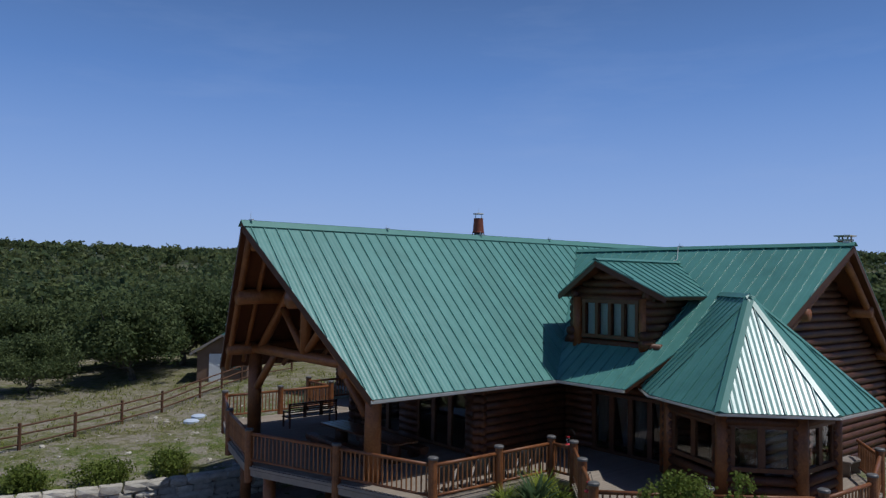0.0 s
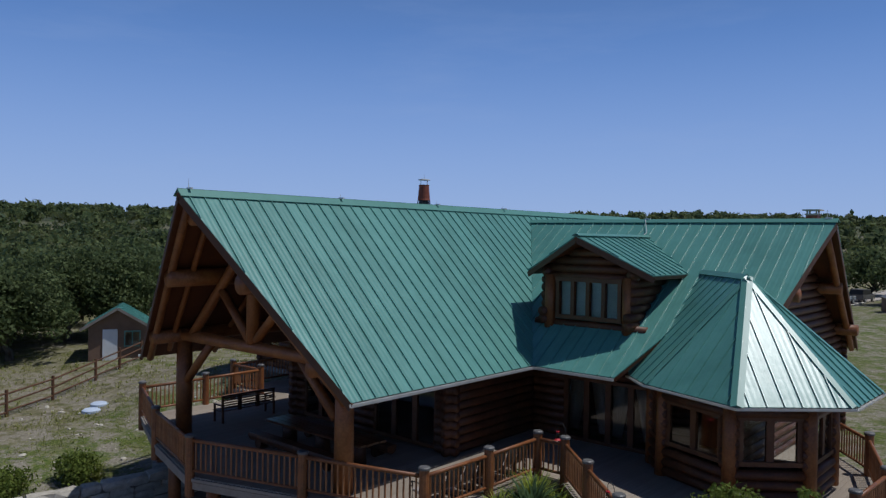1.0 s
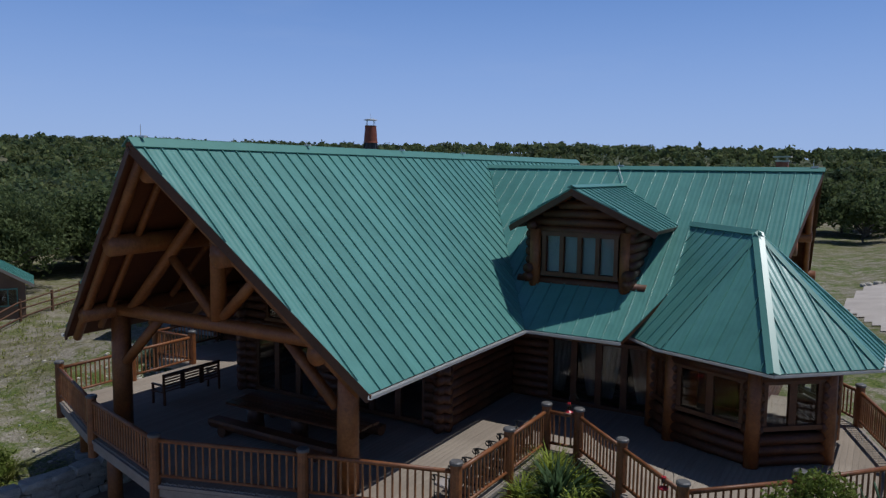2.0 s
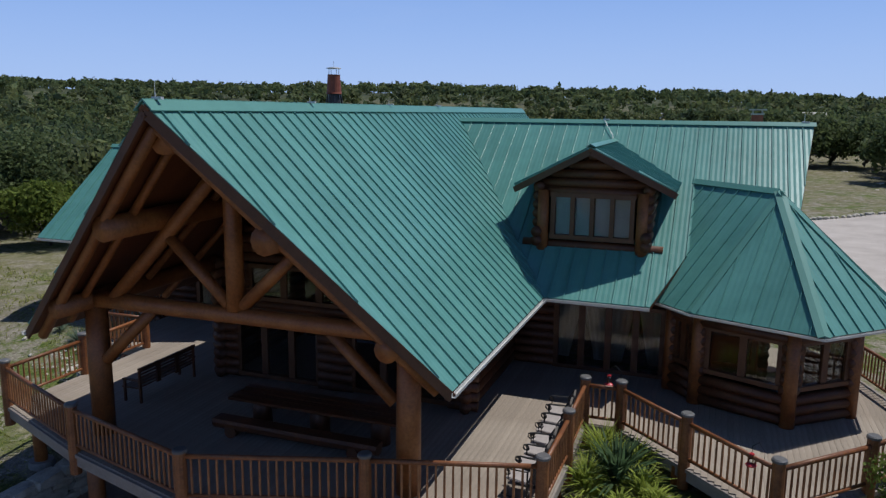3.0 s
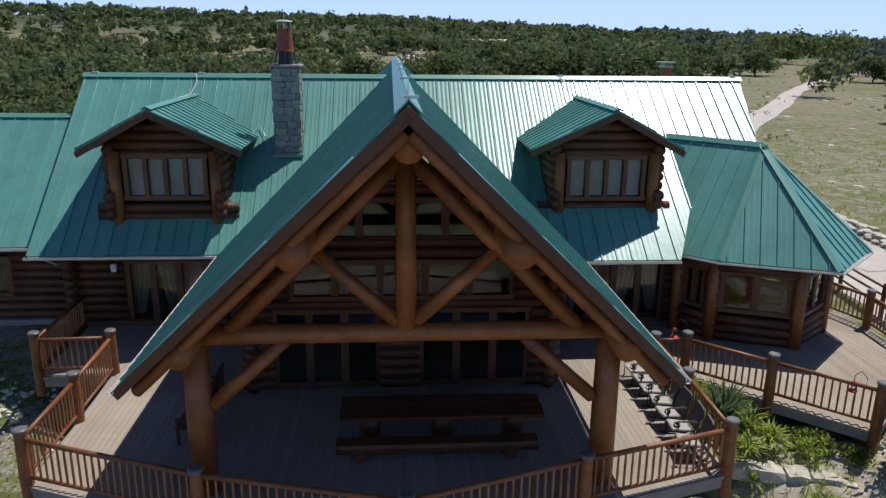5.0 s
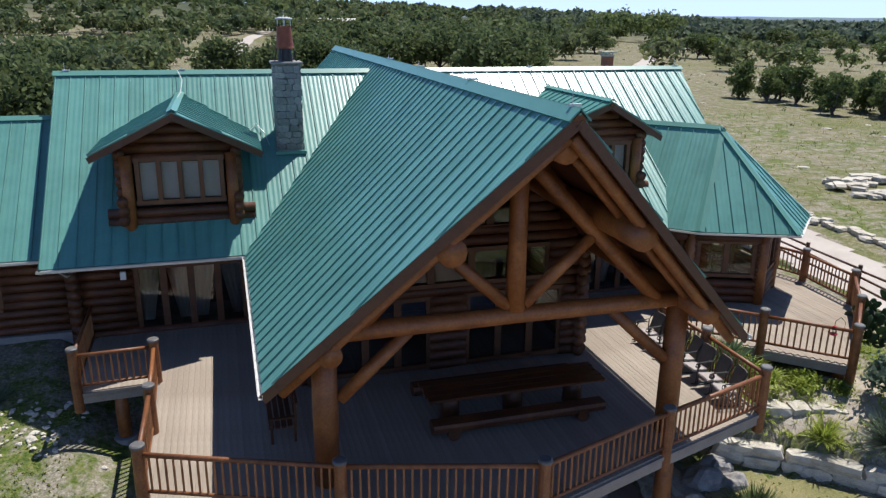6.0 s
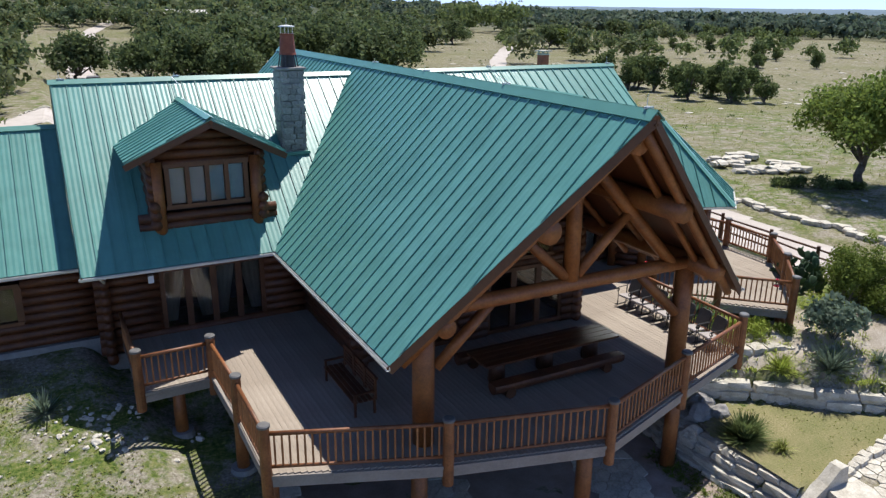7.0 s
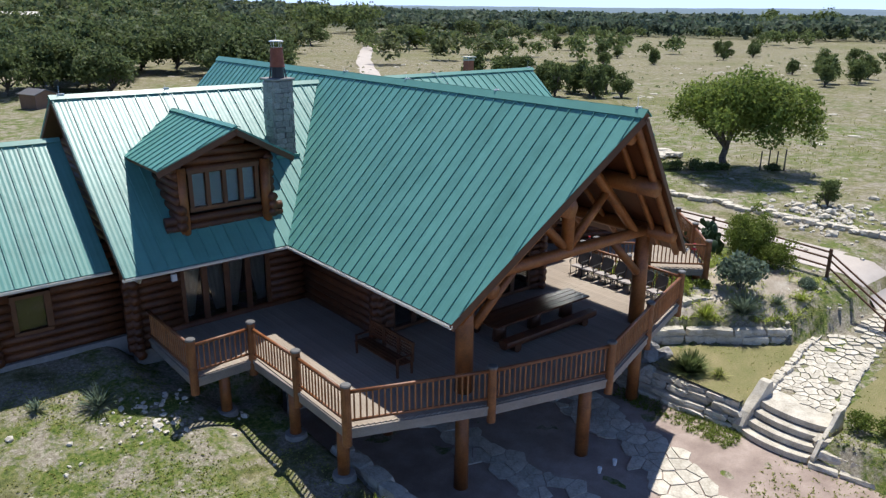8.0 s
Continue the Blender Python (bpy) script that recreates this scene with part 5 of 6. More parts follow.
for k in range(90):
    y = -3 + 0.42 * k
    x = 22.6 + 0.02 * (y - 10) ** 2 * 0.15 + random.uniform(-0.3, 0.3)
    m = Matrix.Translation((x, y, ground_z(x, y) + 0.08)) @ Matrix.Rotation(random.uniform(1.2, 2.0), 4, "Z") @ Matrix.Diagonal((random.uniform(0.4, 0.75), random.uniform(0.35, 0.6), random.uniform(0.2, 0.35), 1))
    rock_piece("stone", border, "stone", m, k)


# ---- fences ----
def rail_fence(pts, label, post_h=1.25, rails_z=(0.45, 0.8, 1.1), mat="fence", gap=2.6, r=0.08):
    fe = thing("rail_fence", label, "fence")
    pos = []
    for (x0, y0), (x1, y1) in zip(pts, pts[1:]):
        n = max(1, round(math.dist((x0, y0), (x1, y1)) / gap))
        pos += [(x0 + (x1 - x0) * i / n, y0 + (y1 - y0) * i / n) for i in range(n)]
    pos.append(pts[-1])
    for x, y in pos:
        z = ground_z(x, y)
        bm = bmesh.new()
        log(bm, (x, y, z - 0.2), (x, y, z + post_h * random.uniform(0.96, 1.05)), r, 8)
        part("fence_post", bm, M[mat], fe)
    for (x0, y0), (x1, y1) in zip(pos, pos[1:]):
        for h in rails_z:
            bm = bmesh.new()
            j = random.uniform(-0.04, 0.04)
            log(bm, (x0, y0, ground_z(x0, y0) + h + j), (x1, y1, ground_z(x1, y1) + h - j), r * 0.55, 6)
            part("fence_rail", bm, M[mat], fe)
    return fe


rail_fence([(-13.5, -9.5), (-15.5, -5.0), (-17.0, -2.3), (-19.0, 0.5), (-21.2, 3.4), (-23.3, 6.5), (-26.0, 10.5), (-29.0, 16.0)], "split-rail wooden fence across the yard", rails_z=(0.25, 0.68, 1.08))
rail_fence([(14.6, -3.6), (15.6, -0.6), (16.2, 3.0), (16.6, 8.0), (17.2, 14.0), (18.0, 20.0)], "dark three-rail fence beside the gravel drive", mat="fascia", gap=3.0)

# ---- shed ----
shed = thing("garden_shed", "small brown shed with green metal roof", "shed")
sm = pose(-29.0, 10.6, -1.25, 0, 0, 60)
shed.matrix_basis = sm
bm = bmesh.new()
box(bm, (0, 0, 1.05), (3.4, 3.6, 2.1))
vs = [(-1.7, -1.8, 2.1), (1.7, -1.8, 2.1), (0, -1.8, 3.15)]
a = [bm.verts.new(v) for v in vs]
b = [bm.verts.new((v[0], 1.8, v[2])) for v in vs]
bm.faces.new(a)
bm.faces.new(b[::-1])
bm.faces.new((a[0], a[2], b[2], b[0]))
bm.faces.new((a[2], a[1], b[1], b[2]))
part("wall", bm, M["shedwall"], shed)
for s in (-1, 1):
    bm = bmesh.new()
    slab(bm, [(0, -2.15, 3.3), (s * 2.15, -2.15, 1.97), (s * 2.15, 2.1, 1.97), (0, 2.1, 3.3)], 0.06)
    rf = part("roof_slope", bm, M["roof"], shed, "green metal roof")
    for k in range(10):
        bm = bmesh.new()
        y = -2.1 + 0.46 * k
        beam(bm, (0.02 * s, y, 3.31), (s * 2.14, y, 1.985), 0.035, 0.05)
        part("seam", bm, M["roof"], rf)
bm = bmesh.new()
beam(bm, (-2.15, -2.17, 1.97), (0, -2.17, 3.28), 0.05, 0.16)
beam(bm, (2.15, -2.17, 1.97), (0, -2.17, 3.28), 0.05, 0.16)
part("fascia_board", bm, M["beam"], shed)
bm = bmesh.new()
box(bm, (-0.45, -1.83, 0.98), (0.86, 0.06, 1.95))
part("door", bm, M["white"], shed, "plain white door")
bm = bmesh.new()
box(bm, (0.85, -1.82, 1.35), (0.85, 0.04, 0.9))
part("window", bm, M["glass"], shed)
bm = bmesh.new()
for zz in (0.88, 1.82):
    box(bm, (0.85, -1.85, zz), (0.98, 0.06, 0.07))
for xx in (0.4, 0.85, 1.3):
    box(bm, (xx, -1.85, 1.35), (0.06, 0.06, 0.98))
part("window_frame", bm, M["cap"], shed)

for x, y in ((-17.9, 4.3), (-17.2, 3.6)):
    lid = thing("tank_lid", "pale blue round tank lid in the grass", "lid", "lids of the buried tank")
    bm = bmesh.new()
    z = ground_z(x, y)
    tube(bm, [(x, y, z - 0.05), (x, y, z + 0.1), (x, y, z + 0.16)], [0.42, 0.42, 0.3], 18)
    part("dome", bm, M["blueish"], lid)


# ---- plants ----
def cards(centers, out, size, rnd, spread=0.95):
    """Small pointed leaf sprays at the given centres, turned roughly outwards."""
    n = len(centers)
    nrm = out + rnd.normal(size=(n, 3)) * spread
    nrm /= np.linalg.norm(nrm, axis=1)[:, None]
    a = np.cross(nrm, rnd.normal(size=(n, 3)))
    a /= np.linalg.norm(a, axis=1)[:, None]
    b = np.cross(nrm, a)
    s = (size * rnd.uniform(0.55, 1.35, n))[:, None]
    v = np.concatenate([centers - a * s * 0.5, centers + b * s * 0.3 + a * s * 0.08, centers + a * s * 0.5, centers - b * s * 0.3 - a * s * 0.08], 1).reshape(-1, 3)
    return v, np.arange(4 * n).reshape(n, 4)


def dome(rnd, n, width, low, high, r, hem=-0.3):
    """Centres and radii of clumps that fill a rounded, uneven crown."""
    d = rnd.normal(size=(n, 3))
    d /= np.linalg.norm(d, axis=1)[:, None]
    d[:, 2] = np.where(d[:, 2] < hem, -d[:, 2] * 0.6, d[:, 2])
    rad = r * rnd.uniform(0.45, 1.35, n)
    mid = low + (high - low) * 0.38
    reach = rnd.uniform(0.45, 1.15, n)
    cen = d * reach[:, None]
    cen[:, 0] *= np.maximum(width / 2 - rad * 0.8, 0.1)
    cen[:, 1] *= np.maximum(width / 2 - rad * 0.8, 0.1)
    cen[:, 2] = mid + cen[:, 2] * np.where(cen[:, 2] > 0, high - mid - rad * 0.8, mid - low)
    return cen, rad


def crown_points(rnd, cen, rad, count):
    """Points near the skins of the clumps, with their outward directions."""
    w = rad ** 2
    k = rnd.choice(len(cen), count, p=w / w.sum())
    d = rnd.normal(size=(count, 3))
    d[:, 2] += 0.25
    d /= np.linalg.norm(d, axis=1)[:, None]
    r = rad[k] * np.where(rnd.random(count) < 0.15, rnd.uniform(1.05, 1.4, count), rnd.uniform(0.6, 1.15, count))
    return cen[k] + d * r[:, None] * np.array([1, 1, 0.8]), d


def mesh_from(name, v, f, mat):
    me = bpy.data.meshes.new(name)
    n = len(f)
    me.vertices.add(len(v))
    me.vertices.foreach_set("co", np.ascontiguousarray(v, dtype=np.float32).ravel())
    me.loops.add(4 * n)
    me.loops.foreach_set("vertex_index", f.astype(np.int32).ravel())
    me.polygons.add(n)
    me.polygons.foreach_set("loop_start", np.arange(0, 4 * n, 4, dtype=np.int32))
    me.update(calc_edges=True)
    me.materials.append(mat)
    return me


def make_tree(seed, height, width, mat, trunk_h, leaves=9000, size=0.34, clumps=34, r=0.17, hem=-0.3):
    """Trunk with limbs, and a crown of leafy clumps."""
    rnd = np.random.default_rng(seed)
    random.seed(seed)
    cen, rad = dome(rnd, clumps, width, trunk_h, height, width * r, hem)
    p, d = crown_points(rnd, cen, rad, leaves)
    v, f = cards(p, d, size, rnd)
    crown = mesh_from("crown", v, f, mat)
    bm = bmesh.new()
    r0 = 0.03 * height + 0.05
    bend = [(0, 0, -0.3), (0.03 * width * random.uniform(-1, 1), 0.03 * width * random.uniform(-1, 1), trunk_h * 0.55), (0.05 * width * random.uniform(-1, 1), 0.05 * width * random.uniform(-1, 1), trunk_h)]
    tube(bm, bend, [r0 * 1.25, r0 * 0.9, r0 * 0.75], 9)
    for c in cen[:10]:
        p0 = Vector(bend[2]) - Vector((0, 0, random.uniform(0, trunk_h * 0.35)))
        p2 = Vector(c.tolist())
        mid = p0.lerp(p2, 0.5) + Vector((random.uniform(-0.3, 0.3), random.uniform(-0.3, 0.3), random.uniform(-0.1, 0.4)))
        tube(bm, [p0, mid, p2], [r0 * 0.5, r0 * 0.3, r0 * 0.1], 6)
    me = bpy.data.meshes.new("trunk")
    bm.to_mesh(me)
    bm.free()
    me.materials.append(M["bark"])
    return me, crown


oaks = [make_tree(11 + k, 6.4, 8.4, M["oak"], 1.0, 15000, 0.27, 46, 0.14, -0.6) for k in range(3)]
far_oaks = [make_tree(21 + k, 6.4, 8.4, M["oak"], 1.0, 3800, 0.52, 40, 0.15, -0.6) for k in range(3)]
olives = [make_tree(71 + k, 5.4, 6.4, M["bright"], 0.6, 7500, 0.36, 30, 0.17, -0.6) for k in range(2)]
hero = make_tree(36, 7.4, 10.4, M["meadow_oak"], 1.5, 28000, 0.25, 44, 0.125, -0.5)
cedars = [make_tree(51 + k, 4.6, 3.5, M["cedar"], 0.2, 2500, 0.3, 22, 0.18, -0.8) for k in range(4)]


def put_tree(meshes, x, y, s, label, category="tree", group=""):
    tr = thing("tree", label, category, group)
    tr.matrix_basis = Matrix.Translation((x, y, ground_z(x, y))) @ Matrix.Rotation(random.uniform(0, 6.28), 4, "Z") @ Matrix.Diagonal((s * random.uniform(0.9, 1.12), s * random.uniform(0.9, 1.12), s, 1))
    for nm, me in zip(("trunk", "crown"), meshes):
        ob = new(nm, me)
        ob.parent = tr
    return tr


random.seed(5)
OAK = "live oak with a broad dark green crown"
BRI = "bright green spreading oak on the meadow"
CED = "small dark green upright juniper on dry grass"
meadow_tree = put_tree(hero, 32.0, 12.3, 1.0, BRI)
meadow_tree.matrix_basis = Matrix.Translation((32.0, 12.3, ground_z(32.0, 12.3)))
meadow_tree.children[1].location = (-0.7, 1.3, 0.0)
for x, y, s in ((-33.5, 5.5, 1.0), (-37, 10.5, 1.1), (-42, 3, 0.95), (-44, -0.5, 1.0), (-36, 15, 1.15), (-42, 20, 1.2), (-47, 12, 1.1), (-38, 27, 1.1), (-30, 33, 1.05), (-49, -6, 1.0),
                (-32, -1.5, 0.75), (-24, 40, 1.0), (-35, 45, 1.2), (-46, 33, 1.15), (-54, 22, 1.2), (-55, 6, 1.1), (-20, 52, 1.1), (-28, 62, 1.2), (2, 96, 1.2),
                (9, 104, 1.25), (18, 108, 1.3), (26, 118, 1.2), (12, 88, 1.0), (30.5, 88, 1.25), (36, 92, 1.2), (34, 104, 1.2), (44, 130, 1.2), (-6, 112, 1.2), (-30, 82, 1.2), (-42, 60, 1.2),
                (52, 165, 1.3), (64, 163, 1.2), (92, 176, 1.1), (109, 154, 0.9), (176, 206, 1.1), (60, 140, 1.1), (40, 150, 1.2), (6, 99, 1.2), (14, 110, 1.25), (22, 112, 1.2), (12, 98, 1.1), (33, 97, 1.3), (39, 99, 1.2), (30, 112, 1.2), (20, 122, 1.2), (-22, 66, 1.2), (-24, 80, 1.2), (38, 118, 1.2), (47, 145, 1.2)):
    put_tree(random.choice(oaks if math.hypot(x, y) < 50 else far_oaks), x, y, s * random.uniform(0.9, 1.1), OAK, group="oaks round the house")
for x, y, s in ((-40.5, 7.5, 1.0), (-31, 24, 0.9), (-52, 15, 1.1), (-27, 55, 1.0), (-44, 26, 1.0), (112, 154, 1.1)):
    put_tree(random.choice(olives), x, y, s, "olive green spreading oak between darker ones", group="olive oaks")
for x, y, s in ((58, 70, 1.1), (62, 68, 1.0), (60, 62, 1.15), (64, 60, 1.0), (62, 54, 1.1), (66, 52, 1.0), (60, 49, 1.0), (63, 47, 0.9), (57, 53, 1.0), (67, 64, 1.0), (104, 83, 0.9), (119, 82, 0.8), (100, 38, 0.8), (108, 37, 0.9),
                (149, 84, 0.9), (161, 90, 1.0), (166, 86, 0.9), (203, 190, 1.2), (173, 132, 1.0), (112, 44, 0.9), (120, 40, 1.0), (118, 52, 0.8), (44, 3, 0.5), (130, 100, 0.8), (140, 112, 0.9), (109, 87, 1.05), (128, 88, 0.75), (163, 94, 0.95), (174, 90, 1.05), (138, 56, 1.05), (141, 51, 1.15), (105, 40, 1.0), (112, 38, 1.05), (121, 54, 0.6), (143, 131, 0.9), (141, 142, 0.75), (61, 66, 1.1), (59, 57, 1.1), (64, 56, 1.0), (61.5, 51, 1.0), (58.5, 65.5, 1.0), (26.5, 4.4, 0.42)):
    put_tree(random.choice(cedars), x, y, s * random.uniform(0.9, 1.15), CED, group="junipers on the meadow")


def wood(name, label, mat, spots, per, size, seed, clumps=6):
    """Many distant trees joined into one object."""
    rnd = np.random.default_rng(seed)
    vs, fs, off = [], [], 0
    for x, y, h, w in spots:
        cen, rad = dome(rnd, clumps, w, 0.12 * h, h, w * 0.27, -0.2)
        p, d = crown_points(rnd, cen, rad, per)
        v, f = cards(p, d, size * h / 5.0, rnd, 0.6)
        vs.append(v + np.array([x, y, ground_z(x, y)]))
        fs.append(f + off)
        off += len(v)
    return tagged(new(name, mesh_from(name, np.concatenate(vs), np.concatenate(fs), mat)), label, "trees", kind="stuff")


def scatter(n, r0, r1, az0, az1, seed, keep=lambda x, y: True, h=(4, 7)):
    rnd = random.Random(seed)
    out = []
    while len(out) < n:
        r = math.sqrt(rnd.uniform(r0 * r0, r1 * r1))
        a = radians(rnd.uniform(az0, az1))
        x, y = r * math.sin(a), r * math.cos(a)
        if keep(x, y):
            hh = rnd.uniform(*h)
            out.append((x, y, hh, hh * rnd.uniform(0.9, 1.4)))
    return out


def gaps(x, y):
    return noise.noise(Vector((x * 0.018, y * 0.018, 7.7))) > -0.4 and not (-17 < x - 0.03 * y < 9 and 40 < y < 240) and not (30 < y < 86 and x > 0)


def meadow(x, y):
    return noise.noise(Vector((x * 0.02, y * 0.02, 2.2))) > 0.12


def brush(x, y):
    return gaps(x, y) and noise.noise(Vector((x * 0.03, y * 0.03, 12.0))) > 0.0


wood("woods_near", "dense mixed oak and juniper woods", M["wood"], scatter(580, 58, 125, -118, 19, 1, gaps), 480, 0.66, 1, 11)
wood("woods_near", "olive green brush between the oaks", M["bright"], scatter(110, 50, 150, -118, 14, 2, brush, (2.5, 4.5)), 300, 0.65, 2, 8)
wood("woods_middle", "mixed oaks and junipers covering the lower hillside", M["wood"], scatter(1900, 110, 270, -120, 20, 8, gaps, (3.5, 7)), 110, 1.15, 8, 7)
wood("woods_far", "distant wooded hillside", M["wood"], scatter(3000, 250, 640, -120, 30, 3, lambda x, y: True, (4.5, 8.5)), 55, 1.7, 3)
wood("woods_meadow", "scattered small junipers on the meadow", M["cedar"], scatter(150, 150, 370, 20, 100, 4, meadow, (3.5, 6)), 200, 0.95, 4)
wood("woods_meadow", "mixed oaks dotting the field beyond the house", M["wood"], scatter(130, 125, 330, 3, 45, 12, lambda x, y: abs(x - 0.62 * y + 8) > 9, (3.5, 7)), 260, 0.9, 12, 9)
wood("woods_east", "distant line of dark woods behind the meadow", M["hazed_wood"], scatter(900, 300, 400, 22, 112, 5, lambda x, y: noise.noise(Vector((x * 0.012, y * 0.012, 4.0))) > -0.12 - (math.hypot(x, y) - 300) / 300, (4.5, 8)) + scatter(1900, 390, 1000, 18, 112, 25, lambda x, y: True, (6, 10)), 60, 1.9, 5)
wood("woods_east", "tall dark oak grove beyond the meadow", M["cedar"], [(150 + 9 * math.cos(k * 2.4) * k ** 0.5, 250 + 9 * math.sin(k * 2.4) * k ** 0.5, 12 + k % 3, 14) for k in range(5)] + [(420 + 12 * math.cos(k * 2.4) * k ** 0.5, 205 + 12 * math.sin(k * 2.4) * k ** 0.5, 11 + k % 4, 13) for k in range(9)], 420, 0.6, 11, 12)
wood("woods_horizon", "hazy far woods on the horizon", M["hazed_wood"], scatter(650, 640, 1500, -120, 32, 6, lambda x, y: True, (8, 12)), 70, 2.4, 6)
wood("woods_horizon", "far low woods beyond the meadow", M["hazed_wood"], scatter(600, 900, 1700, 32, 112, 16, lambda x, y: True, (3, 5.5)), 60, 2.4, 16)
wood("scrub", "low tussocks and seedlings scattered over the meadow", M["cedar"], scatter(900, 45, 260, 8, 100, 17, lambda x, y: x > 24 and not inside(YARD, x, y) and noise.noise(Vector((x * 0.05, y * 0.05, 3.0))) > -0.1, (0.25, 0.9)), 26, 1.2, 17, 3)


# ---- garden plants ----
def blades(rnd, n, length, width, spread, droop, up=0.9):
    """Sword leaves from one root."""
    vs, fs = [], []
    for k in range(n):
        a = rnd.uniform(0, 2 * math.pi)
        el = math.radians(rnd.uniform(90 - spread, 88)) * up
        L = length * rnd.uniform(0.6, 1.1)
        d = np.array([math.cos(a) * math.cos(el), math.sin(a) * math.cos(el), math.sin(el)])
        s = np.array([-math.sin(a), math.cos(a), 0]) * width * rnd.uniform(0.7, 1.2)
        r = np.array([rnd.normal() * 0.05 * length, rnd.normal() * 0.05 * length, 0])
        p0, p1, p2 = r, r + d * L * 0.55, r + d * L + np.array([math.cos(a), math.sin(a), 0]) * L * 0.1 - np.array([0, 0, droop * L])
        o = len(vs)
        vs += [p0 - s * 0.6, p0 + s * 0.6, p1 + s, p1 - s, p2]
        fs += [(o, o + 1, o + 2, o + 3), (o + 3, o + 2, o + 4)]
    return vs, fs


def yucca(x, y, z, mat, n=90, length=0.9, width=0.022, spread=75, droop=0.1, label="", category="plant", group=""):
    rnd = np.random.default_rng(int(abs(x * 100 + y * 37)) + 1)
    vs, fs = blades(rnd, n, length, width, spread, droop)
    me = bpy.data.meshes.new("foliage")
    me.from_pydata([v.tolist() for v in vs], [], fs)
    me.materials.append(M[mat])
    pl = thing("yucca", label or "spiky yucca with narrow leaves", category, group)
    ob = new("foliage", me)
    ob.parent = pl
    pl.location = (x, y, z)
    return pl


def shrub(x, y, z, w, h, mat, leaves=1500, size=0.1, label="", name="shrub"):
    rnd = np.random.default_rng(int(abs(x * 91 + y * 53)) + 7)
    cen, rad = dome(rnd, 14, w, 0.05, h, w * 0.24, -0.5)
    p, d = crown_points(rnd, cen, rad, leaves)
    v, f = cards(p, d, size, rnd, 0.9)
    v[:, 2] = np.maximum(v[:, 2], 0.02)
    sh = thing(name, label, "shrub")
    ob = new("foliage", mesh_from("foliage", v, f, M[mat]))
    ob.parent = sh
    bm = bmesh.new()
    for c in cen[:6]:
        tube(bm, [(0, 0, -0.1), (c[0] * 0.4, c[1] * 0.4, c[2] * 0.5), c.tolist()], [0.025, 0.018, 0.008], 5)
    part("stem", bm, M["bark"], sh)
    sh.location = (x, y, z)
    return sh


M["yucca"] = leaf_material("yucca_leaves", (0.05, 0.09, 0.045), (0.09, 0.145, 0.065), (0.15, 0.215, 0.105))
M["lily"] = leaf_material("lily_leaves", (0.2, 0.26, 0.04), (0.34, 0.4, 0.075), (0.5, 0.53, 0.16))
g = ground_z
yucca(7.5, 4.75, -0.45, "lily", 150, 1.25, 0.018, 42, 0.2, "tall bright grassy clump in the corner of the deck")
yucca(7.35, 3.35, -0.45, "lily", 90, 0.95, 0.018, 45, 0.2, "bright grassy clump beside the deck")
yucca(8.0, 3.9, -0.45, "yucca", 150, 1.35, 0.04, 80, 0.12, "large dark green yucca beside the deck")
for x, y, n, L in ((7.6, 4.7, 130, 1.25), (8.3, 4.7, 120, 1.15), (7.5, 3.2, 100, 0.85), (8.6, 3.6, 120, 0.95), (8.9, 3.1, 90, 0.8), (7.4, 2.3, 70, 0.6), (8.2, 2.7, 80, 0.7)):
    yucca(x, y, -0.55, "lily", n, L, 0.02, 70, 0.28, "clump of bright green strappy leaves", "plant", "strappy clumps by the deck")
yucca(9.2, 1.2, g(9.2, 1.2), "lily", 240, 0.75, 0.014, 80, 0.1, "round tuft of narrow green leaves")
yucca(8.2, 2.35, g(8.2, 2.35), "lily", 90, 0.5, 0.015, 80, 0.1, "round tuft of narrow green leaves")
yucca(10.5, 0.35, g(10.5, 0.35), "sage", 420, 1.05, 0.014, 85, 0.0, "blue-green spherical yucca in the bed")
yucca(12.0, -0.3, g(12.0, -0.3), "sage", 130, 0.6, 0.014, 80, 0.02, "grey-green grassy clump in the bed")
yucca(13.0, -0.8, g(13.0, -0.8), "lily", 110, 0.55, 0.014, 75, 0.1, "green grassy clump in the bed")
yucca(-12.15, 8.0, g(-12.15, 8.0), "sage", 120, 0.75, 0.02, 82, 0.02, "grey-green yucca on the sunny slope")
yucca(-13.7, 8.6, g(-13.7, 8.6), "sage", 70, 0.5, 0.016, 82, 0.02, "small grey-green yucca on the slope")
yucca(6.0, -0.25, -2.2, "cedar", 620, 0.95, 0.022, 72, 0.02, "bushy dark green rosemary above the wall", "shrub")
yucca(6.5, -1.15, -2.15, "blade", 150, 0.5, 0.014, 75, 0.2, "dry grassy tuft above the wall")
shrub(13.6, 2.3, -0.65, 1.9, 2.8, "bright", 6500, 0.09, "tall bright green shrub beside the deck")
shrub(14.9, 1.4, -0.65, 2.0, 1.8, "bright", 5200, 0.09, "bright green shrub in the garden bed")
shrub(15.1, 2.6, -0.65, 1.7, 2.9, "bright", 5600, 0.09, "tall bright green shrub behind the railing")
shrub(15.6, 3.2, -0.6, 2.4, 1.9, "meadow_oak", 5200, 0.1, "dark green leafy shrub behind the railing")
shrub(14.2, -0.4, -0.9, 1.0, 0.7, "sage", 2200, 0.08, "low grey-green bush in the bed")
shrub(9.9, 2.9, -0.75, 1.1, 0.5, "lily", 1700, 0.09, "low bright green weeds in the bed")
shrub(10.6, 2.4, -0.8, 0.9, 0.45, "bright", 1300, 0.08, "low green weeds beside the bed wall")


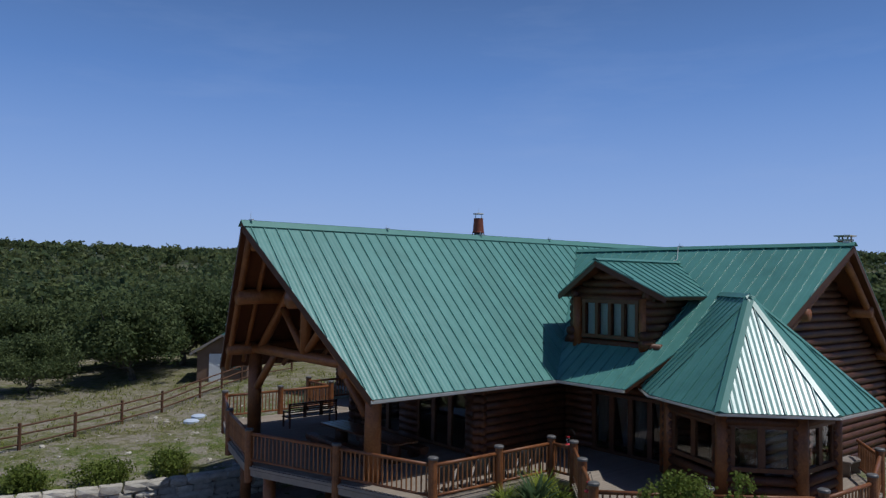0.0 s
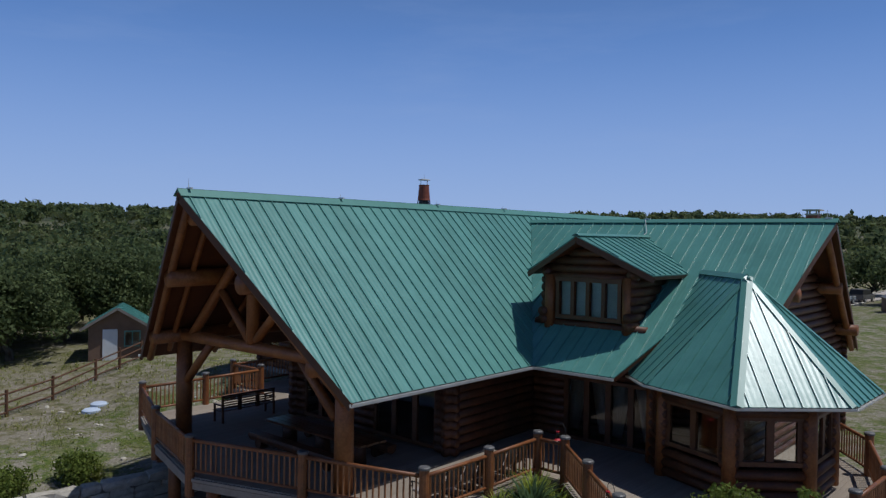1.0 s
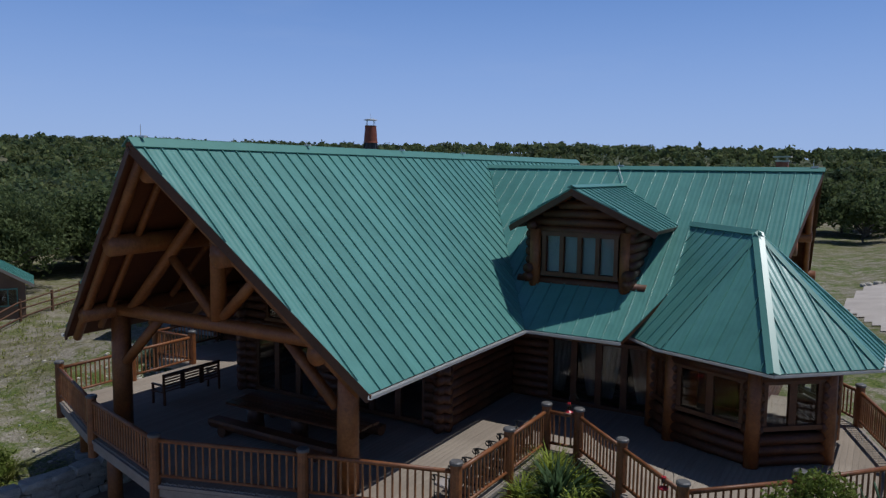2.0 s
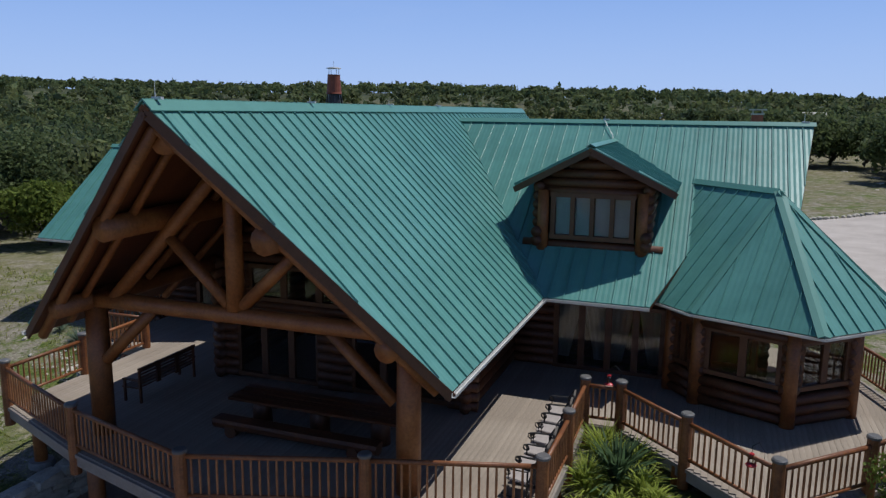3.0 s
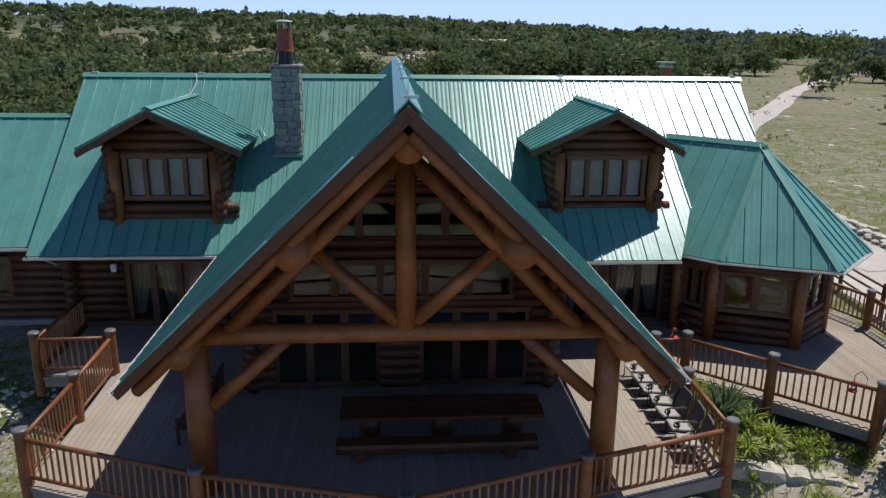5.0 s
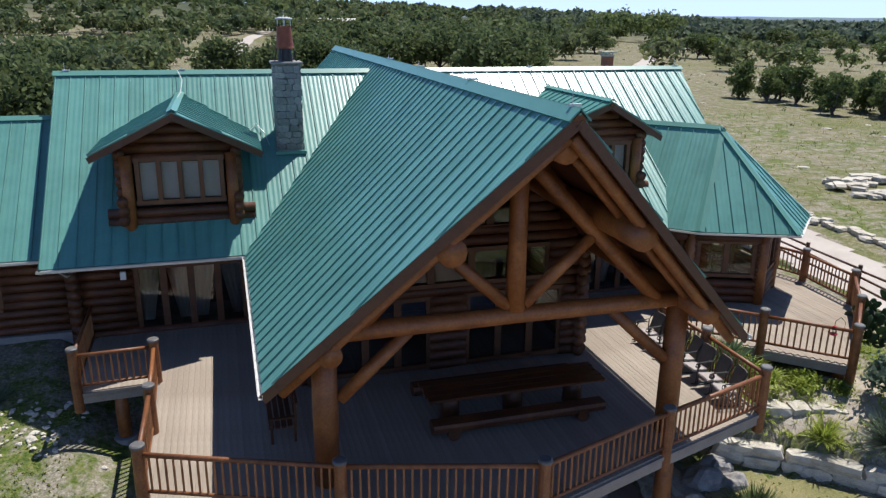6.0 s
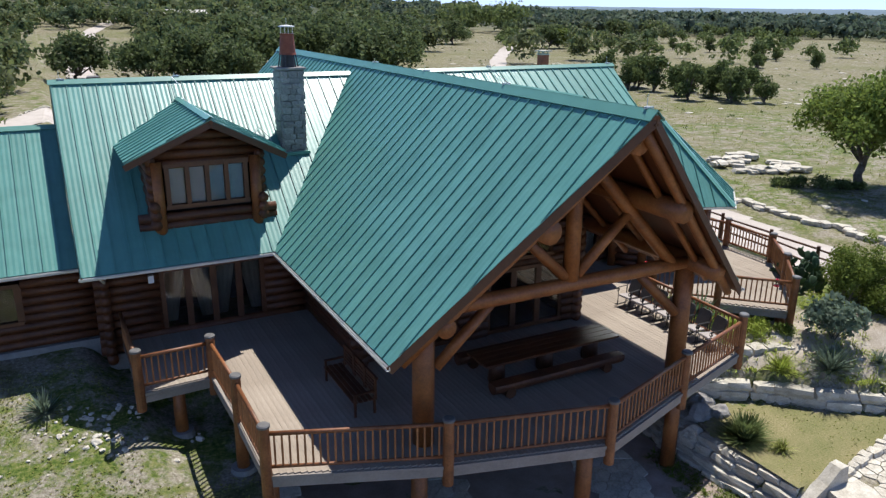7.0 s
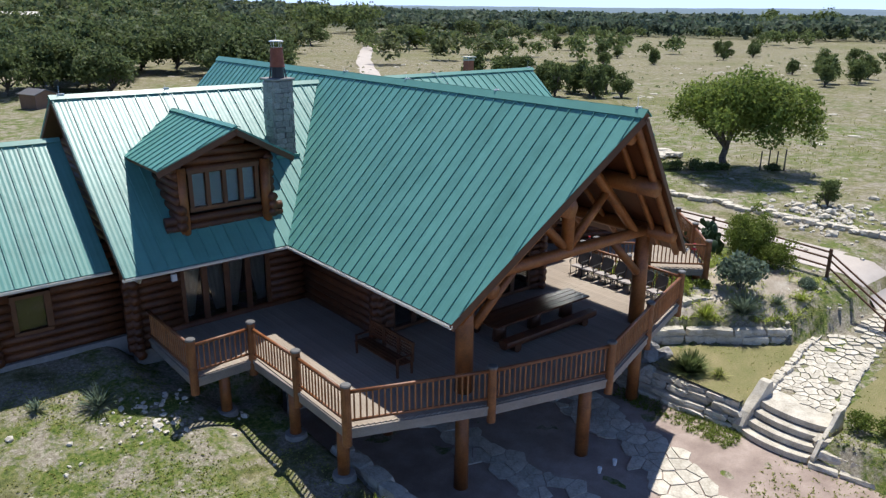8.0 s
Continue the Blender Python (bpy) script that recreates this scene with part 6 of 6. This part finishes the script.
def prickly_pear(x, y, z, w, h, mat, n, label):
    """Flat oval pads grown one from another."""
    rnd = random.Random(int(x * 100))
    pp = thing("prickly_pear", label, "cactus")
    bm = bmesh.new()
    bmesh.ops.create_icosphere(bm, subdivisions=2, radius=1.0)
    first = None
    for k in range(n):
        a, r = rnd.uniform(0, 6.28), w * 0.5 * math.sqrt(rnd.random())
        s = rnd.uniform(0.11, 0.19)
        m = Matrix.Translation((r * math.cos(a), r * math.sin(a), rnd.uniform(0.08, h * (1 - 0.6 * (2 * r / w) ** 2)))) @ Euler((rnd.uniform(-0.6, 0.6), rnd.uniform(-0.6, 0.6), rnd.uniform(0, 6.28))).to_matrix().to_4x4() @ Matrix.Diagonal((s * rnd.uniform(0.8, 1.1), s * 0.15, s * 1.25, 1))
        if first is None:
            first = part("pad", bm, M[mat], pp, smooth=True)
            first.matrix_basis = m
        else:
            share("pad", first, pp, m)
    pp.location = (x, y, z)
    return pp


M["pad_grey"] = material("pale_pads", [(0.13, 0.17, 0.12), (0.22, 0.26, 0.19)], 0.6, 5, 30, per_object=0.22)
M["pad_green"] = material("green_pads", [(0.025, 0.06, 0.025), (0.05, 0.1, 0.04)], 0.6, 5, 30, per_object=0.25)
shrub(11.7, 1.2, g(11.7, 1.2), 1.9, 1.6, "sage", 1500, 0.2, "silvery green broad-leaved shrub in the bed")
prickly_pear(14.7, 5.0, -0.5, 2.0, 1.5, "pad_green", 130, "dark green prickly pear by the railing")
for x, y, w, h in ((-8.3, -0.6, 1.9, 1.15), (-8.7, -3.2, 2.3, 1.05), (-9.2, -6.0, 1.9, 1.1)):
    shrub(x, y, g(x, y) - 0.05, w, h, "bright", 2600, 0.13, "loose olive green bush above the stone wall")
    yucca(x + 0.1, y + 0.5, g(x, y), "blade", 160, h * 0.9, 0.012, 60, 0.2, "tall dry grass beside a bush above the wall", "grass", "dry grass above the wall")
for x, y in ((6.9, -6.6), (7.4, -7.6), (6.7, -5.9), (8.2, -8.4), (7.9, -6.9)):
    shrub(x, y, -2.15, 1.1, 0.7, "bright", 1100, 0.08, "low bright green bush above the stone wall")


def tufts(name, label, mat, spots, seed, blade=7, length=0.22):
    """Loose grass and weeds as one object."""
    rnd = np.random.default_rng(seed)
    vs, fs = [], []
    for x, y, s in spots:
        v, f = blades(rnd, blade, length * s, 0.011 * s, 75, 0.25)
        o = len(vs)
        z = ground_z(x, y)
        vs += [p + np.array([x, y, z]) for p in v]
        fs += [tuple(i + o for i in q_) for q_ in f]
    me = bpy.data.meshes.new(name)
    me.from_pydata([v.tolist() for v in vs], [], fs)
    me.materials.append(M[mat])
    return tagged(new(name, me), label, "grass", kind="stuff")


random.seed(77)


def field(n, x0, x1, y0, y1, keep=lambda x, y: True, s=(0.6, 1.5)):
    out = []
    while len(out) < n:
        x, y = random.uniform(x0, x1), random.uniform(y0, y1)
        if keep(x, y) and noise.noise(Vector((x * 0.5, y * 0.5, 1.0))) > random.uniform(-0.5, 0.35):
            out.append((x, y, random.uniform(*s)))
    return out


tufts("grass_yard", "short green and straw grass on the yard", "blade", field(9000, -18, -7.4, -9, 10, lambda x, y: not (y > 6 and x > -10), (0.5, 1.3)), 1, 7, 0.055)
tufts("grass_yard", "short grass around the fence", "blade", field(3600, -34, -16, -8, 18), 2, 5, 0.2)
tufts("grass_bed", "green weeds in the garden bed", "lily", field(600, 6.9, 15, -1.2, 4.2, lambda x, y: y > 1.6 - 0.86 * (min(x, 11.5) - 8.3) and not inside(deck_plan, x, y)), 3, 7, 0.26)
tufts("grass_lawn", "short dry lawn grass by the stairs", "blade", field(2200, 5.6, 14, -10, 1.2, lambda x, y: abs(y - path_y(x)) > 1.0 and not (x < 7 and -5.4 < y < -2.6)), 4, 6, 0.06)
tufts("grass_patio", "green weeds at the foot of the wall", "bright", field(700, 2.2, 5.2, -3.2, 1.5, lambda x, y: x > 3.7 + 0.25 * y * 0), 5, 7, 0.16)
tufts("grass_patio", "dry weeds on the lit gravel", "blade", field(900, 2.0, 6.5, -13, -4.5, lambda x, y: x > 1.5 - 0.3 * y * 0.3), 15, 6, 0.09)
tufts("grass_meadow", "tall dry meadow grass", "blade", field(4600, 20, 70, -5, 60, lambda x, y: not inside(YARD, x, y) and not (x < 24 and y < 32)), 6, 6, 0.2)

# loose pale rocks on the slopes
rubble = thing("rubble", "loose pale limestone rocks on the slope", "rocks", kind="stuff")
rv = bmesh.new()
random.seed(9)
for k in range(460):
    z_ = random.random() if k < 260 else 2.0
    if z_ < 0.35:
        x, y = random.gauss(-10.9, 0.9), random.gauss(6.9, 0.6)
    elif z_ < 0.6:
        x, y = random.uniform(-20, -8), random.uniform(-6, 8)
    elif z_ < 0.8:
        x, y = random.uniform(11, 16), random.uniform(-2.2, 1.0)
    elif z_ < 1.5:
        x, y = random.uniform(15, 24), random.uniform(-6, 6)
    else:
        x, y = random.gauss(24.2, 1.9), random.gauss(3.4, 1.5)
    if inside(deck_plan, x, y) or (-7.2 < x < 5):
        continue
    s = random.uniform(0.03, 0.11) * (1.7 if random.random() < 0.08 else 1) * (2.2 if z_ > 1.5 else 1)
    m = Matrix.Translation((x, y, ground_z(x, y) + s * 0.2)) @ Euler((random.uniform(-0.4, 0.4), random.uniform(-0.4, 0.4), random.uniform(0, 6.3))).to_matrix().to_4x4() @ Matrix.Diagonal((s, s * random.uniform(0.6, 1), s * random.uniform(0.4, 0.7), 1))
    bmesh.ops.create_icosphere(rv, subdivisions=1, radius=1.0, matrix=m)
for v in rv.verts:
    v.co += Vector((random.uniform(-0.02, 0.02), random.uniform(-0.02, 0.02), random.uniform(-0.015, 0.015)))
rub = part("rocks", rv, M["stone"], rubble)
rub["kind"] = "stuff"

meadow_rocks = thing("meadow_rocks", "pale flat limestone outcrops on the dry meadow", "rocks", kind="stuff")
rv = bmesh.new()
random.seed(31)
for k in range(420):
    x, y = random.uniform(24, 150), random.uniform(-2, 120)
    if noise.noise(Vector((x * 0.08, y * 0.08, 6.0))) < 0.05:
        continue
    s = random.uniform(0.12, 0.5)
    bmesh.ops.create_icosphere(rv, subdivisions=1, radius=1.0, matrix=Matrix.Translation((x, y, ground_z(x, y) + 0.02)) @ Matrix.Rotation(random.uniform(0, 6), 4, "Z") @ Matrix.Diagonal((s * 1.6, s, s * 0.3, 1)))
mr = part("rocks", rv, M["stone"], meadow_rocks)
mr["kind"] = "stuff"
for x, y in ((-0.5, -1.42), (0.2, -1.45)):
    cup = thing("path_light", "small white cup-shaped light on the patio", "light", "lights on the patio")
    bm = bmesh.new()
    tube(bm, [(x, y, -3.03), (x, y, -2.85), (x, y, -2.82)], [0.05, 0.075, 0.07], 12)
    part("shade", bm, M["white"], cup)


# dark boulders in the shade of the deck corner
for k, (x, y, z, sx, sy, sz) in enumerate(((5.9, 1.5, -2.2, 0.6, 0.5, 0.42), (6.5, 1.2, -2.2, 0.45, 0.35, 0.35), (6.35, 1.9, -2.15, 0.5, 0.42, 0.4), (5.3, 1.0, -2.55, 0.55, 0.4, 0.45))):
    bo = thing("boulder", "dark weathered boulder in the shade under the deck" if k < 3 else "pale rounded boulder beside the patio wall", "rock", "boulders under the deck")
    bm = bmesh.new()
    bmesh.ops.create_icosphere(bm, subdivisions=3, radius=1.0)
    for v in bm.verts:
        d = noise.noise(v.co * 1.3 + Vector((k * 7, 0, 0))) * 0.35 + noise.noise(v.co * 3.5 + Vector((k * 3, 5, 0))) * 0.1
        v.co = Vector((v.co.x * sx, v.co.y * sy, v.co.z * sz)) * (1 + d)
    part("stone", bm, M["chimney"] if k < 3 else M["stone"], bo)
    bo.location = (x, y, z)
# dark posts and low scrub under the meadow oak
for k in range(4):
    x, y = 33.0 + 0.45 * k, 12.0 - 0.35 * k
    po = thing("fence_post", "dark wooden post standing under the meadow oak", "post", "posts under the oak")
    bm = bmesh.new()
    tube(bm, [(x, y, ground_z(x, y) - 0.2), (x + 0.03, y, ground_z(x, y) + 1.35 + 0.12 * (k % 2))], [0.055, 0.045], 7)
    part("post", bm, M["black"], po)
for x, y, w, h in ((29.2, 14.8, 1.6, 0.8), (30.2, 14.2, 1.3, 0.6), (28.4, 15.6, 1.5, 0.7), (31.0, 13.6, 1.0, 0.5), (27.5, 16.2, 1.2, 0.6), (33.6, 11.4, 1.2, 0.45)):
    shrub(x, y, ground_z(x, y), w, h, "cedar", 900, 0.14, "low dark brush in the shade of the oak")

# ---- far buildings and vehicles ----
def small_building(name, label, x, y, yaw, size, wall_h, rise, wall_mat, roof_mat, category="building"):
    bd = thing(name, label, category)
    bd.matrix_basis = pose(x, y, ground_z(x, y) - 0.2, 0, 0, yaw)
    w, d = size
    bm = bmesh.new()
    prof = [(-w / 2, 0), (w / 2, 0), (w / 2, wall_h), (0, wall_h + rise), (-w / 2, wall_h)]
    a = [bm.verts.new((px, -d / 2, pz)) for px, pz in prof]
    c = [bm.verts.new((px, d / 2, pz)) for px, pz in prof]
    bm.faces.new(a)
    bm.faces.new(c[::-1])
    for i in range(5):
        bm.faces.new((a[i], c[i], c[(i + 1) % 5], a[(i + 1) % 5]))
    bmesh.ops.recalc_face_normals(bm, faces=bm.faces[:])
    part("wall", bm, M[wall_mat], bd)
    for s in (-1, 1):
        bm = bmesh.new()
        e = 1.12
        slab(bm, [(0, -d / 2 * e, wall_h + rise + 0.08), (s * w / 2 * e, -d / 2 * e, wall_h + 0.08 - rise * (e - 1)), (s * w / 2 * e, d / 2 * e, wall_h + 0.08 - rise * (e - 1)), (0, d / 2 * e, wall_h + rise + 0.08)], 0.08)
        part("roof", bm, M[roof_mat], bd)
    bm = bmesh.new()
    box(bm, (0.15 * w, -d / 2 - 0.02, wall_h * 0.45), (w * 0.2, 0.06, wall_h * 0.85))
    part("door", bm, M["fascia"], bd)
    return bd


small_building("barn", "long low barn with pale metal roof", 31, 252, 84, (9, 17), 3.9, 1.1, "shedwall", "curtain")
small_building("hut", "little wooden hut with grey roof", 2.5, 82, 20, (2.6, 3.0), 1.7, 0.5, "shedwall", "postcap", "shed")
small_building("trailer", "small white trailer between the trees", -13, 262, 70, (3.0, 7.0), 2.8, 0.3, "white", "white", "trailer")

def boxy_car(name, label, x, y, yaw, mat):
    """A parked estate car: body, cabin, wheels with rims."""
    cr = thing(name, label, "car")
    cr.matrix_basis = pose(x, y, ground_z(x, y) + 0.06, 0, 0, yaw)
    for nm, prof, half, m in (("body", [(-2.3, 0.35), (2.25, 0.35), (2.35, 0.7), (2.2, 0.9), (1.2, 1.0), (-2.3, 1.02)], 0.9, mat), ("cabin", [(-2.2, 1.0), (1.25, 1.0), (0.6, 1.6), (-2.0, 1.66)], 0.82, M["black"])):
        bm = bmesh.new()
        a = [bm.verts.new((px, -half, pz)) for px, pz in prof]
        c = [bm.verts.new((px, half, pz)) for px, pz in prof]
        bm.faces.new(a)
        bm.faces.new(c[::-1])
        for i in range(len(prof)):
            bm.faces.new((a[i], c[i], c[(i + 1) % len(prof)], a[(i + 1) % len(prof)]))
        bmesh.ops.recalc_face_normals(bm, faces=bm.faces[:])
        bmesh.ops.bevel(bm, geom=bm.edges[:], offset=0.05, segments=2, affect="EDGES")
        part(nm, bm, m, cr)
    bm = bmesh.new()
    box(bm, (-0.75, 0, 1.66), (2.5, 1.5, 0.05))
    part("car_roof", bm, mat, cr)
    for px in (-1.5, 1.45):
        for py in (-0.82, 0.82):
            bm = bmesh.new()
            tube(bm, [(px, py - 0.1, 0.33), (px, py + 0.1, 0.33)], 0.33, 14)
            wh = part("wheel", bm, M["black"], cr)
            bm = bmesh.new()
            tube(bm, [(px, py - 0.11, 0.33), (px, py + 0.11, 0.33)], 0.18, 10)
            part("rim", bm, M["gutter"], wh)


boxy_car("estate_car", "dark parked car in front of the white pickup", -4.6, 99.0, 84, M["postcap"])
border = thing("stone_border", "lines of pale stones edging the gravel track and yard", "stones", kind="stuff")
bm = bmesh.new()
random.seed(21)
trk = [(-10.2, 65.2), (-6.2, 77.6), (-4.0, 91.8), (-3.0, 120), (-1.3, 174)]
for (x0, y0), (x1, y1) in zip(trk, trk[1:]):
    n = int(math.dist((x0, y0), (x1, y1)) / 0.7)
    for i in range(n):
        for off in (0, -4.1):
            x, y = x0 + (x1 - x0) * i / n + off + random.uniform(-0.15, 0.15), y0 + (y1 - y0) * i / n
            s = random.uniform(0.16, 0.34)
            bmesh.ops.create_icosphere(bm, subdivisions=1, radius=1.0, matrix=Matrix.Translation((x, y, ground_z(x, y) + 0.06)) @ Matrix.Rotation(random.uniform(0, 6), 4, "Z") @ Matrix.Diagonal((s, s * 0.7, s * 0.55, 1)))
yard_edge = [YARD[k] for k in (3, 4, 5, 6, 7)]
for line in (yard_edge, [YARD[k] for k in (9, 10, 11, 12, 13, 14, 15)]):
    for (x0, y0), (x1, y1) in zip(line, line[1:]):
        n = int(math.dist((x0, y0), (x1, y1)) / 0.55)
        for i in range(n):
            x, y = x0 + (x1 - x0) * i / n + random.uniform(-0.15, 0.15), y0 + (y1 - y0) * i / n + random.uniform(-0.15, 0.15)
            s = random.uniform(0.2, 0.4)
            bmesh.ops.create_icosphere(bm, subdivisions=1, radius=1.0, matrix=Matrix.Translation((x, y, ground_z(x, y) + 0.1)) @ Matrix.Rotation(random.uniform(0, 6), 4, "Z") @ Matrix.Diagonal((s, s * 0.7, s * 0.6, 1)))
stones_ = part("stone", bm, M["stone"], border)
stones_["kind"] = "stuff"

car = thing("pickup_truck", "white pickup truck parked on the gravel track", "truck")
car.matrix_basis = pose(-5.6, 92.0, ground_z(-5.6, 92) + 0.06, 0, 0, 82)
bm = bmesh.new()
prof = [(-2.7, 0.45), (2.65, 0.45), (2.75, 0.7), (2.65, 1.0), (1.45, 1.08), (-2.7, 1.05)]
a = [bm.verts.new((x, -0.95, z)) for x, z in prof]
c = [bm.verts.new((x, 0.95, z)) for x, z in prof]
bm.faces.new(a)
bm.faces.new(c[::-1])
for i in range(len(prof)):
    bm.faces.new((a[i], c[i], c[(i + 1) % len(prof)], a[(i + 1) % len(prof)]))
bmesh.ops.recalc_face_normals(bm, faces=bm.faces[:])
bmesh.ops.bevel(bm, geom=bm.edges[:], offset=0.06, segments=2, affect="EDGES")
part("body", bm, M["white"], car)
bm = bmesh.new()
prof = [(-0.9, 1.05), (1.5, 1.06), (0.75, 1.72), (-0.7, 1.74)]
a = [bm.verts.new((x, -0.85 + 0.1 * (z > 1.2), z)) for x, z in prof]
c = [bm.verts.new((x, 0.85 - 0.1 * (z > 1.2), z)) for x, z in prof]
bm.faces.new(a)
bm.faces.new(c[::-1])
for i in range(4):
    bm.faces.new((a[i], c[i], c[(i + 1) % 4], a[(i + 1) % 4]))
bmesh.ops.recalc_face_normals(bm, faces=bm.faces[:])
part("cabin", bm, M["black"], car, "dark glazed cabin")
bm = bmesh.new()
box(bm, (0.02, 0, 1.75), (1.4, 1.45, 0.05))
part("cabin_roof", bm, M["white"], car)
for x in (-1.75, 1.75):
    for y in (-0.85, 0.85):
        bm = bmesh.new()
        tube(bm, [(x, y - 0.12, 0.38), (x, y + 0.12, 0.38)], 0.38, 16)
        wh = part("wheel", bm, M["black"], car)
        bm = bmesh.new()
        tube(bm, [(x, y - 0.13, 0.38), (x, y + 0.13, 0.38)], 0.2, 12)
        part("rim", bm, M["gutter"], wh)

# ---- deck boards ----
x = -9.72
while x < 15.05:
    for y0, y1 in spans_at(deck_plan, x):
        if y1 - y0 > 0.2:
            bm = bmesh.new()
            box(bm, (0, 0, 0), (0.1415, y1 - y0 - 0.02, 0.038))
            ob = part("board", bm, M["deck"], deck)
            ob.location = (x, (y0 + y1) / 2, -0.02 + random.uniform(-0.002, 0.002))
    x += 0.145
